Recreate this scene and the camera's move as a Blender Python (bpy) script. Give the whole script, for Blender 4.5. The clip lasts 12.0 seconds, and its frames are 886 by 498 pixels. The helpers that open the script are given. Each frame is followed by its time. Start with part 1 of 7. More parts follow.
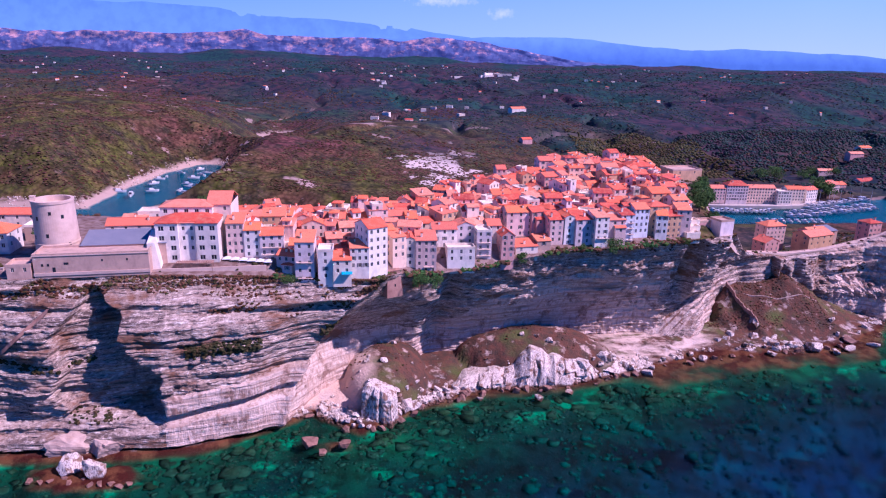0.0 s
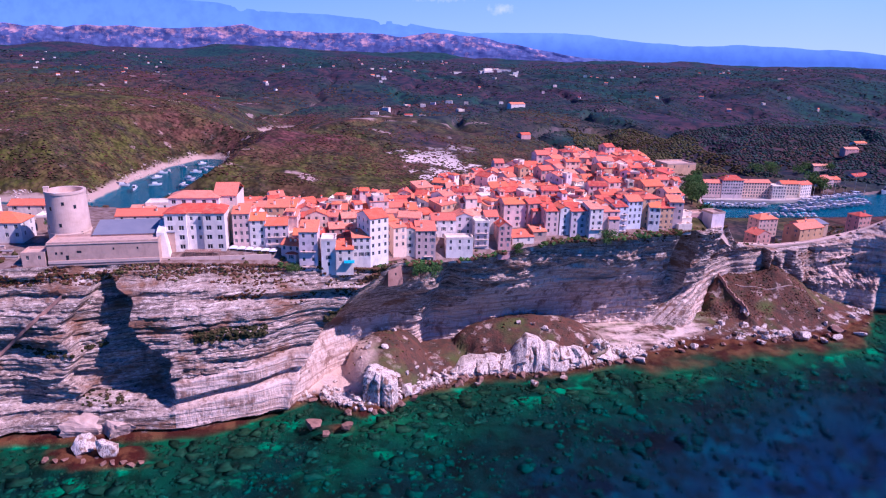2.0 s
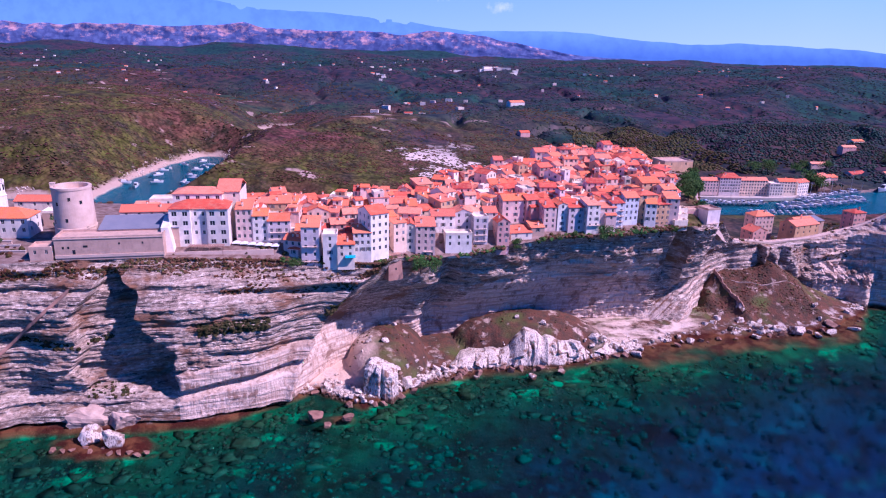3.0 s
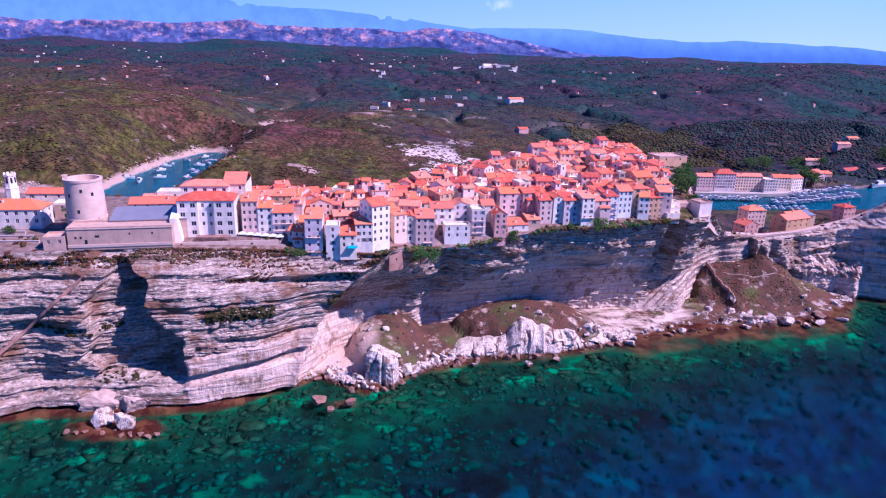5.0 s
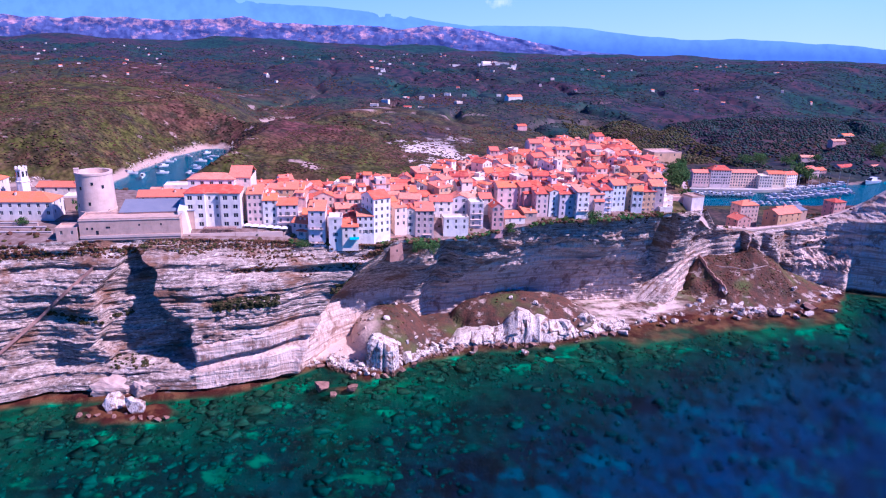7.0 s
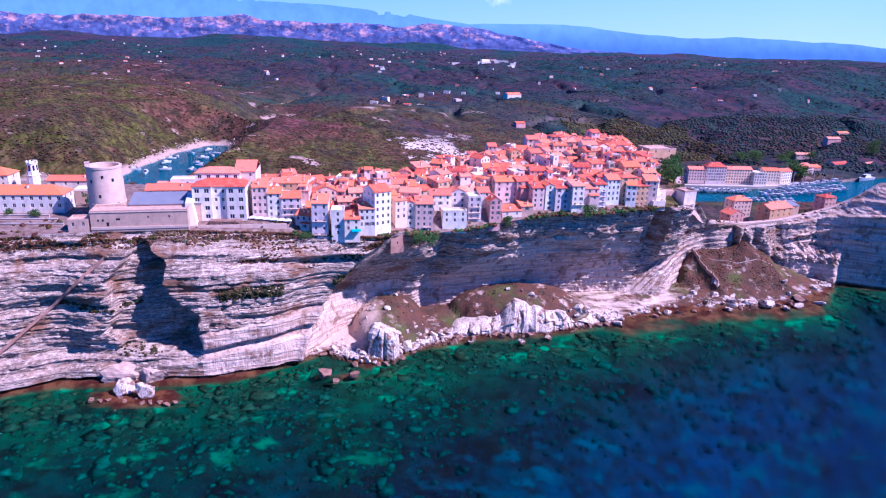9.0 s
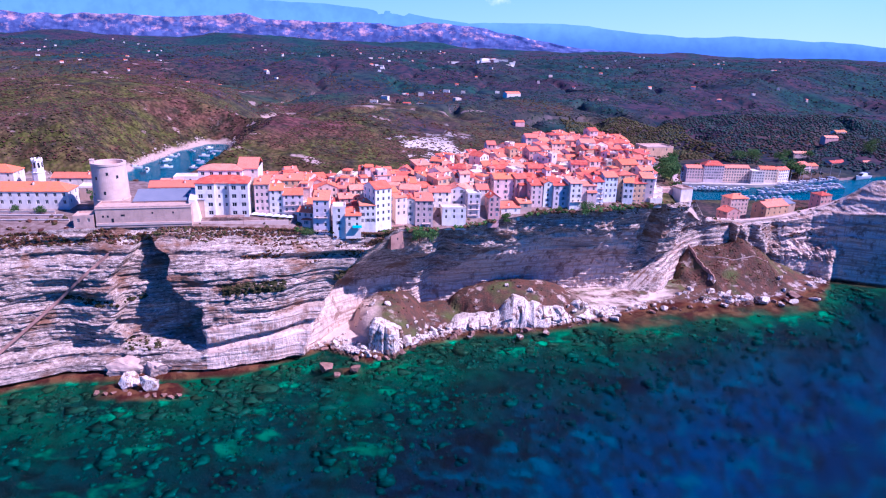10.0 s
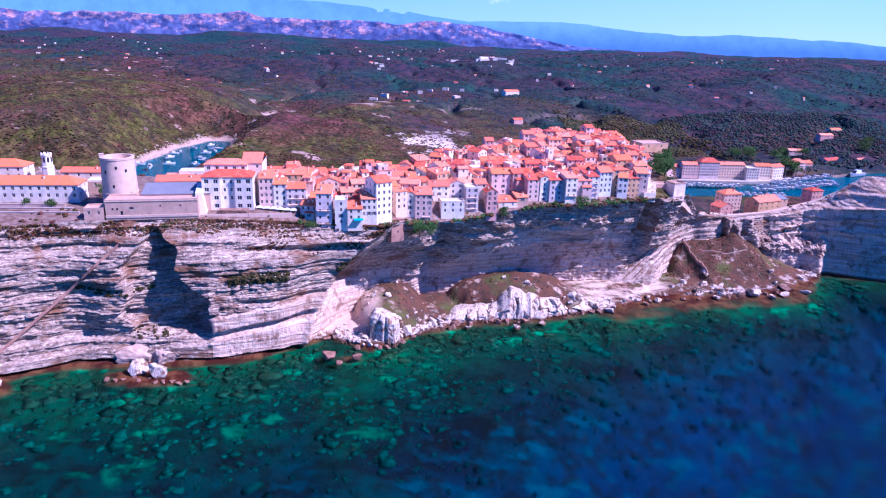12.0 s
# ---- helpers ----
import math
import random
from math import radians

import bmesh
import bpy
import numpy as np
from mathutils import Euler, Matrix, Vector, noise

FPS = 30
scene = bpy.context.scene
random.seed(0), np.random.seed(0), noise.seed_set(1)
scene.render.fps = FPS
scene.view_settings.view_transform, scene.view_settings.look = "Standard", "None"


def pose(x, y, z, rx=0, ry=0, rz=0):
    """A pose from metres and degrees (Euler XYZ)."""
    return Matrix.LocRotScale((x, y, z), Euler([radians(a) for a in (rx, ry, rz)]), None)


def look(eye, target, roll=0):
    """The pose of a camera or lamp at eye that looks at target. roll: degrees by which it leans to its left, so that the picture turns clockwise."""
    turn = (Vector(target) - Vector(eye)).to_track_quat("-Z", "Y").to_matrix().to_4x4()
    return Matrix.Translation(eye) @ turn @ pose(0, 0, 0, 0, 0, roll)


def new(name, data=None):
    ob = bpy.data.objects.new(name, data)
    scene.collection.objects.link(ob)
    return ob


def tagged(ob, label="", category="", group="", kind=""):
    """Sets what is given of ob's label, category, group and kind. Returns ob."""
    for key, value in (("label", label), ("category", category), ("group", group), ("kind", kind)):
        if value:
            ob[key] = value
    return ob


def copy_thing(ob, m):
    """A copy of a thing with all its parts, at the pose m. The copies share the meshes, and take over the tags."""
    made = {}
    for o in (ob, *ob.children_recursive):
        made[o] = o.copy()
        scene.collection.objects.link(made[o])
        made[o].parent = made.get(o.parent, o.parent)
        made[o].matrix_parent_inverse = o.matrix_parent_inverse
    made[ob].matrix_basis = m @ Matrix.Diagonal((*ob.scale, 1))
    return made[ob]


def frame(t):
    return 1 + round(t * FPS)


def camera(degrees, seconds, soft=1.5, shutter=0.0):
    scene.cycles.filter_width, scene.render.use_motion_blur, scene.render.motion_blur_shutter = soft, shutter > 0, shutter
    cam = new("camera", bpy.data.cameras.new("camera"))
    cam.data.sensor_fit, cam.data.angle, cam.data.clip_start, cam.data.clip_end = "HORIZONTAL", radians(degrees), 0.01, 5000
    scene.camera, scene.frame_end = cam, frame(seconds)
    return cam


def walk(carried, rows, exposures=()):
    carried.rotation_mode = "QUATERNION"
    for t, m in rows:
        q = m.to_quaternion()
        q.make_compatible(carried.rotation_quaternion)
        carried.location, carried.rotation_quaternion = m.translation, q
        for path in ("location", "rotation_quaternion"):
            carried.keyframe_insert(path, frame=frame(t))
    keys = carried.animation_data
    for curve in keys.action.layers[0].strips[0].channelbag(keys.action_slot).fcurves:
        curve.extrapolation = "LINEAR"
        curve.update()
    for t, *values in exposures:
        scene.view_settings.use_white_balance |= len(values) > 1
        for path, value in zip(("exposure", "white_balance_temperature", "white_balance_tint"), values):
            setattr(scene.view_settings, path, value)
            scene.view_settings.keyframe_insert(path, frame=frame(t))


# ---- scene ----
cam = camera(67.2, 12.0, soft=1.15)
walk(cam, [
    (0, look((-0.20, -1.86, 143.51), (0.85, 93.97, 114.96), 1.39)),
    (1.5, look((-0.11, -9.20, 143.76), (1.02, 86.49, 114.75), 1.46)),
    (3, look((-0.03, -16.64, 143.96), (1.18, 78.94, 114.58), 1.52)),
    (5, look((0.06, -26.66, 144.19), (1.38, 68.80, 114.41), 1.61)),
    (7, look((0.12, -36.70, 144.35), (1.56, 58.65, 114.26), 1.68)),
    (9, look((0.14, -46.69, 144.46), (1.70, 48.58, 114.11), 1.76)),
    (10.5, look((0.10, -54.10, 144.50), (1.77, 41.12, 113.98), 1.81)),
    (12, look((0.03, -61.38, 144.52), (1.81, 33.78, 113.83), 1.86)),
], [(0, 0.03, 4460, 55), (6, 0.28, 4280, 49), (12, 0.47, 4120, 46)])

# ---- light ----
SUN_AZ, SUN_EL = radians(107), radians(47)
world = bpy.data.worlds.new("world")
scene.world = world
world.use_nodes = True
wn = world.node_tree
sky = wn.nodes.new("ShaderNodeTexSky")
sky.sky_type = "NISHITA"
sky.sun_disc = False
sky.sun_elevation, sky.sun_rotation = SUN_EL, SUN_AZ
sky.air_density, sky.dust_density, sky.ozone_density = 1.0, 0.25, 3.0
sky.altitude = 2500
clear = wn.nodes.new("ShaderNodeHueSaturation")
clear.inputs["Saturation"].default_value = 2.8
wn.links.new(sky.outputs[0], clear.inputs["Color"])
wn.links.new(clear.outputs[0], wn.nodes["Background"].inputs[0])
wn.nodes["Background"].inputs[1].default_value = 0.090
sun_dir = Vector((math.sin(SUN_AZ) * math.cos(SUN_EL), math.cos(SUN_AZ) * math.cos(SUN_EL), math.sin(SUN_EL)))
sun = new("sun", bpy.data.lights.new("sun", "SUN"))
sun.data.energy, sun.data.angle, sun.data.color = 6.5, radians(0.5), (1.0, 0.72, 0.445)
sun.matrix_world = look(sun_dir * 400, (0, 0, 0))


# ---- material helpers ----
def nodes_of(name):
    m = bpy.data.materials.new(name)
    m.use_nodes = True
    return m, m.node_tree.nodes, m.node_tree.links, m.node_tree.nodes["Principled BSDF"]


def ramp(n, l, fac, stops):
    r = n.new("ShaderNodeValToRGB")
    e = r.color_ramp.elements
    while len(e) < len(stops):
        e.new(0.5)
    for k, (p, c) in enumerate(stops):
        e[k].position, e[k].color = p, (*c, 1)
    l.new(fac, r.inputs[0])
    return r.outputs[0]


def mixed(n, l, fac, a, b, kind="MIX"):
    m = n.new("ShaderNodeMix")
    m.data_type, m.blend_type = "RGBA", kind
    for k, v in ((0, fac), (6, a), (7, b)):
        if isinstance(v, (int, float)):
            m.inputs[k].default_value = v
        elif isinstance(v, tuple):
            m.inputs[k].default_value = (*v, 1)
        else:
            l.new(v, m.inputs[k])
    return m.outputs[2]


def noise_tex(n, l, scale, detail=4.0, stretch=None, rough=0.55):
    t = n.new("ShaderNodeTexNoise")
    t.inputs["Scale"].default_value, t.inputs["Detail"].default_value = scale, detail
    t.inputs["Roughness"].default_value = rough
    g = n.new("ShaderNodeNewGeometry")
    if stretch:
        mp = n.new("ShaderNodeMapping")
        mp.inputs["Scale"].default_value = stretch
        l.new(g.outputs["Position"], mp.inputs["Vector"])
        l.new(mp.outputs[0], t.inputs["Vector"])
    else:
        l.new(g.outputs["Position"], t.inputs["Vector"])
    return t.outputs["Fac"]


def height_of(n, l):
    g, s = n.new("ShaderNodeNewGeometry"), n.new("ShaderNodeSeparateXYZ")
    l.new(g.outputs["Position"], s.inputs[0])
    return s.outputs["Z"]


def spread(n, l, value, lo, hi):
    r = n.new("ShaderNodeMapRange")
    r.inputs[1].default_value, r.inputs[2].default_value = lo, hi
    l.new(value, r.inputs[0])
    return r.outputs[0]


def bumped(n, l, b, fac, strength, distance):
    k = n.new("ShaderNodeBump")
    k.inputs["Strength"].default_value, k.inputs["Distance"].default_value = strength, distance
    l.new(fac, k.inputs["Height"])
    l.new(k.outputs[0], b.inputs["Normal"])


def surface(name, c1, c2, scale=0.4, rough=0.85, fine=4.0, bump=0.3, metal=0.0, random=0.0, island=0.0):
    """Two colours mottled at a coarse and a fine scale, with relief; random varies it from object to object."""
    m, n, l, b = nodes_of(name)
    coarse = noise_tex(n, l, scale)
    grain = noise_tex(n, l, fine, 3)
    col = mixed(n, l, spread(n, l, coarse, 0.3, 0.7), c1, c2)
    col = mixed(n, l, spread(n, l, grain, 0.2, 0.8), col, tuple(v * 0.6 for v in c1), "MIX") if fine else col
    mx = col.node
    mx.inputs[0].default_value = 0.5
    f = n.new("ShaderNodeMath")
    f.operation = "MULTIPLY"
    l.new(spread(n, l, grain, 0.35, 0.85), f.inputs[0])
    f.inputs[1].default_value = 0.5
    l.new(f.outputs[0], mx.inputs[0])
    if random or island:
        if random:
            src = n.new("ShaderNodeObjectInfo").outputs["Random"]
        else:
            src = n.new("ShaderNodeNewGeometry").outputs["Random Per Island"]
        amount = random or island
        h = n.new("ShaderNodeHueSaturation")
        h.inputs["Saturation"].default_value = 1.0
        l.new(col, h.inputs["Color"])
        r = n.new("ShaderNodeMapRange")
        r.inputs[3].default_value, r.inputs[4].default_value = 1 - amount, 1 + amount
        l.new(src, r.inputs[0])
        l.new(r.outputs[0], h.inputs["Value"])
        col = h.outputs[0]
    l.new(col, b.inputs["Base Color"])
    b.inputs["Roughness"].default_value, b.inputs["Metallic"].default_value = rough, metal
    if bump:
        bumped(n, l, b, grain, bump, 0.15)
    return m


def limestone():
    """Bedded limestone: thin white and dark courses, painted crevice shade, brown stains, runs of grey."""
    m, n, l, b = nodes_of("limestone")
    beds = noise_tex(n, l, 1.0, 6, (0.02, 0.02, 0.55), 0.65)
    thin = noise_tex(n, l, 1.0, 7, (0.20, 0.20, 1.7), 0.72)
    chips = noise_tex(n, l, 1.0, 6, (0.55, 0.55, 1.1), 0.7)
    blotch = noise_tex(n, l, 1.0, 6, (0.06, 0.06, 0.11), 0.65)
    drip = noise_tex(n, l, 1.0, 6, (0.30, 0.30, 0.06), 0.65)
    col = ramp(n, l, beds, [(0.34, (0.10, 0.068, 0.055)), (0.43, (0.30, 0.21, 0.155)), (0.52, (0.53, 0.40, 0.31)), (0.64, (0.34, 0.22, 0.155))])
    col = mixed(n, l, spread(n, l, chips, 0.52, 0.66), col, (0.78, 0.63, 0.50))
    col = mixed(n, l, spread(n, l, chips, 0.44, 0.35), col, (0.13, 0.085, 0.075))
    col = mixed(n, l, spread(n, l, thin, 0.56, 0.66), col, (0.90, 0.79, 0.67))
    # thin dark lines painted as shade in crevices and under ledges
    col = mixed(n, l, spread(n, l, thin, 0.435, 0.38), col, (0.04, 0.026, 0.026))
    col = mixed(n, l, spread(n, l, blotch, 0.52, 0.64), col, (0.25, 0.12, 0.06))
    col = mixed(n, l, spread(n, l, drip, 0.56, 0.72), col, (0.15, 0.10, 0.09))
    z = height_of(n, l)
    tide = n.new("ShaderNodeMath")
    l.new(z, tide.inputs[0])
    l.new(noise_tex(n, l, 0.3), tide.inputs[1])
    col = mixed(n, l, spread(n, l, tide.outputs[0], 2.6, 1.2), col, (0.10, 0.045, 0.02))
    l.new(col, b.inputs["Base Color"])
    b.inputs["Roughness"].default_value = 0.9
    rise = n.new("ShaderNodeMath")
    l.new(thin, rise.inputs[0])
    l.new(chips, rise.inputs[1])
    bumped(n, l, b, rise.outputs[0], 1.0, 0.9)
    return m


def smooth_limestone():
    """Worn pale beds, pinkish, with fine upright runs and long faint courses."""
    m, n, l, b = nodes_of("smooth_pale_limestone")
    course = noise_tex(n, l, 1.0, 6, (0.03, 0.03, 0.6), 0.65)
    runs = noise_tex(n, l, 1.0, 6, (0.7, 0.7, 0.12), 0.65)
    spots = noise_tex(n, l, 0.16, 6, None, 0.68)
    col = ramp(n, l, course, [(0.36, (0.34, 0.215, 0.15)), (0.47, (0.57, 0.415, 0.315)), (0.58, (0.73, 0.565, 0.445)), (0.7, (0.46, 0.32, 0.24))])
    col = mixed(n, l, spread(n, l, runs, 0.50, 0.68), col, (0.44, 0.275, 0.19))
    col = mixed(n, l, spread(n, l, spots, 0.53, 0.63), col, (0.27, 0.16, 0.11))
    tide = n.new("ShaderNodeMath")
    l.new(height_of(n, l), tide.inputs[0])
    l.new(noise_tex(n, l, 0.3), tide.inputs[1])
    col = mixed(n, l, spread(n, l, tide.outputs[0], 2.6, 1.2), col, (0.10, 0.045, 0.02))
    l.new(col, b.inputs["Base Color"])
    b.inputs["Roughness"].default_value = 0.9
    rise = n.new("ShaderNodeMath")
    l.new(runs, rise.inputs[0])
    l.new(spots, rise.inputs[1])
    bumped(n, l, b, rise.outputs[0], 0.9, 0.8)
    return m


def white_rock():
    m, n, l, b = nodes_of("white_rock")
    big, small = noise_tex(n, l, 0.35, 5), noise_tex(n, l, 2.5, 5, (1, 1, 0.35))
    col = ramp(n, l, small, [(0.36, (0.16, 0.10, 0.08)), (0.48, (0.64, 0.52, 0.42)), (0.7, (0.84, 0.74, 0.62))])
    col = mixed(n, l, spread(n, l, big, 0.52, 0.62), col, (0.26, 0.15, 0.095))
    tide = n.new("ShaderNodeMath")
    l.new(height_of(n, l), tide.inputs[0])
    l.new(noise_tex(n, l, 0.5), tide.inputs[1])
    col = mixed(n, l, spread(n, l, tide.outputs[0], 1.7, 0.8), col, (0.12, 0.05, 0.025))
    l.new(col, b.inputs["Base Color"])
    b.inputs["Roughness"].default_value = 0.88
    bumped(n, l, b, small, 0.7, 0.4)
    return m


def seabed_mat():
    """Sand and rubble inshore, then weed and dark meadow; the water's dimming with depth is painted into the colour."""
    m, n, l, b = nodes_of("seabed")
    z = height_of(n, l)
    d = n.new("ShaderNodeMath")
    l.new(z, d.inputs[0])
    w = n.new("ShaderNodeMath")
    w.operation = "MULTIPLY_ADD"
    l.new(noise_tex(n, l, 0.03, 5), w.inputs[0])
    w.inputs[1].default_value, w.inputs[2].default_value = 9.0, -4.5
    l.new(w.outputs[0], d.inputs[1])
    # base colour turns navy with depth, in place of absorption by the water
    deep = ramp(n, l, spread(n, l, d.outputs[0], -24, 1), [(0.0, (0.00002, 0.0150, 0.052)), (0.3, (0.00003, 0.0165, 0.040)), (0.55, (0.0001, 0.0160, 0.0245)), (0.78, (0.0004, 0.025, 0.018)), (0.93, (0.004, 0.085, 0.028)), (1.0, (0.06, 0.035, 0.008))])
    deep = mixed(n, l, spread(n, l, noise_tex(n, l, 0.022, 5, (1.0, 1.8, 1.0)), 0.42, 0.60), deep, (0.55, 0.6, 0.7), "MULTIPLY")
    patch = noise_tex(n, l, 0.14, 5)
    col = mixed(n, l, spread(n, l, patch, 0.45, 0.62), deep, (0.35, 0.35, 0.35), "MULTIPLY")
    # dark meadow off the shore, paler rocky ground farther out
    beds = n.new("ShaderNodeMath")
    beds.operation = "MULTIPLY"
    l.new(spread(n, l, noise_tex(n, l, 1.0, 6, (0.026, 0.045, 0.026), 0.66), 0.48, 0.56), beds.inputs[0])
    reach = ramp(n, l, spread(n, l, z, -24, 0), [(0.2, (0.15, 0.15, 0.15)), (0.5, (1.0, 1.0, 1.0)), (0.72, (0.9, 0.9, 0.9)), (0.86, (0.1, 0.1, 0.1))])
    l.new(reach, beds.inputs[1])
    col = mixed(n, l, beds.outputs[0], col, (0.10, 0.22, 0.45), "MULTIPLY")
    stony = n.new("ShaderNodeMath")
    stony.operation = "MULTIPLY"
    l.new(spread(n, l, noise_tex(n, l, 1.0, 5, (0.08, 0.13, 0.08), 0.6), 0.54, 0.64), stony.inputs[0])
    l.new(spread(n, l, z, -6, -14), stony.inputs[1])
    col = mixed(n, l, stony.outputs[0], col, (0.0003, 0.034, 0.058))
    sand = noise_tex(n, l, 1.0, 5, (0.05, 0.08, 0.05), 0.6)
    lit = n.new("ShaderNodeMath")
    lit.operation = "MULTIPLY"
    l.new(spread(n, l, sand, 0.58, 0.66), lit.inputs[0])
    l.new(spread(n, l, z, -7.0, -2.0), lit.inputs[1])
    col = mixed(n, l, lit.outputs[0], col, (0.004, 0.20, 0.075))
    weed = noise_tex(n, l, 0.12, 4)
    shallow = mixed(n, l, spread(n, l, weed, 0.42, 0.55), (0.13, 0.05, 0.018), (0.05, 0.011, 0.006))
    col = mixed(n, l, spread(n, l, z, -1.6, -0.5), col, shallow)
    soil = mixed(n, l, spread(n, l, noise_tex(n, l, 0.14, 6, None, 0.65), 0.57, 0.68), mixed(n, l, spread(n, l, noise_tex(n, l, 1.0, 6, (0.25, 0.25, 0.1), 0.7), 0.4, 0.6), (0.14, 0.062, 0.038), (0.075, 0.05, 0.034)), (0.54, 0.40, 0.32))
    soil = mixed(n, l, spread(n, l, noise_tex(n, l, 0.05, 3), 0.55, 0.7), soil, (0.10, 0.11, 0.03))
    near = n.new("ShaderNodeVectorMath")
    near.operation = "DISTANCE"
    l.new(n.new("ShaderNodeNewGeometry").outputs["Position"], near.inputs[0])
    near.inputs[1].default_value = (-45, 257, 4)
    bare = n.new("ShaderNodeMath")
    bare.operation = "MULTIPLY_ADD"
    l.new(noise_tex(n, l, 0.12, 5, None, 0.65), bare.inputs[0])
    bare.inputs[1].default_value = 16.0
    l.new(near.outputs["Value"], bare.inputs[2])
    soil = mixed(n, l, spread(n, l, bare.outputs[0], 34, 25), soil, (0.68, 0.49, 0.37))
    # a pale ledge of bedrock along the foot of the overhang
    lie = n.new("ShaderNodeSeparateXYZ")
    l.new(n.new("ShaderNodeNewGeometry").outputs["Position"], lie.inputs[0])
    span = n.new("ShaderNodeMath")
    span.operation = "MULTIPLY"
    l.new(spread(n, l, lie.outputs["X"], 76, 92), span.inputs[0])
    l.new(spread(n, l, lie.outputs["X"], 150, 138), span.inputs[1])
    ledge = n.new("ShaderNodeMath")
    ledge.operation = "MULTIPLY"
    l.new(span.outputs[0], ledge.inputs[0])
    l.new(spread(n, l, noise_tex(n, l, 1.0, 6, (0.05, 0.12, 0.4), 0.65), 0.60, 0.46), ledge.inputs[1])
    soil = mixed(n, l, ledge.outputs[0], soil, (0.64, 0.49, 0.39))
    strand = n.new("ShaderNodeMath")
    l.new(z, strand.inputs[0])
    l.new(noise_tex(n, l, 0.2, 4), strand.inputs[1])
    pale = n.new("ShaderNodeMath")
    pale.operation = "MULTIPLY"
    l.new(spread(n, l, strand.outputs[0], 4.0, 2.4), pale.inputs[0])
    l.new(spread(n, l, noise_tex(n, l, 0.16, 5, None, 0.65), 0.53, 0.62), pale.inputs[1])
    soil = mixed(n, l, pale.outputs[0], soil, (0.54, 0.44, 0.39))
    col = mixed(n, l, spread(n, l, z, 0.5, 1.6), col, soil)
    l.new(col, b.inputs["Base Color"])
    b.inputs["Roughness"].default_value = 0.9
    b.inputs["Specular IOR Level"].default_value = 0.1
    bumped(n, l, b, noise_tex(n, l, 0.9, 4), 0.8, 0.6)
    return m


def drowned_mat():
    """Boulders under water: pale weed-green tops, the water's dimming with depth painted into the colour."""
    m, n, l, b = nodes_of("drowned_rock")
    # height ramp replaces light lost in the water
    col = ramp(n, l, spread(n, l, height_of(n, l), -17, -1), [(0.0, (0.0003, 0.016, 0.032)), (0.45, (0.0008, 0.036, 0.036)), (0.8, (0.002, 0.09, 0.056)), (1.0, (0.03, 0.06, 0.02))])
    col = mixed(n, l, spread(n, l, noise_tex(n, l, 0.6, 4), 0.35, 0.65), col, (0.5, 0.5, 0.5), "MULTIPLY")
    col = mixed(n, l, n.new("ShaderNodeNewGeometry").outputs["Random Per Island"], col, (0.45, 0.5, 0.55), "MULTIPLY")
    l.new(col, b.inputs["Base Color"])
    b.inputs["Roughness"].default_value = 0.95
    b.inputs["Specular IOR Level"].default_value = 0.06
    return m


def water_mat():
    m, n, l, b = nodes_of("sea_water")
    b.inputs["Base Color"].default_value = (0.62, 0.93, 0.95, 1)
    b.inputs["Roughness"].default_value = 0.06
    b.inputs["IOR"].default_value = 1.05
    b.inputs["Transmission Weight"].default_value = 1.0
    bumped(n, l, b, noise_tex(n, l, 0.35, 5, (1.0, 1.6, 1.0)), 0.8, 0.8)
    return m


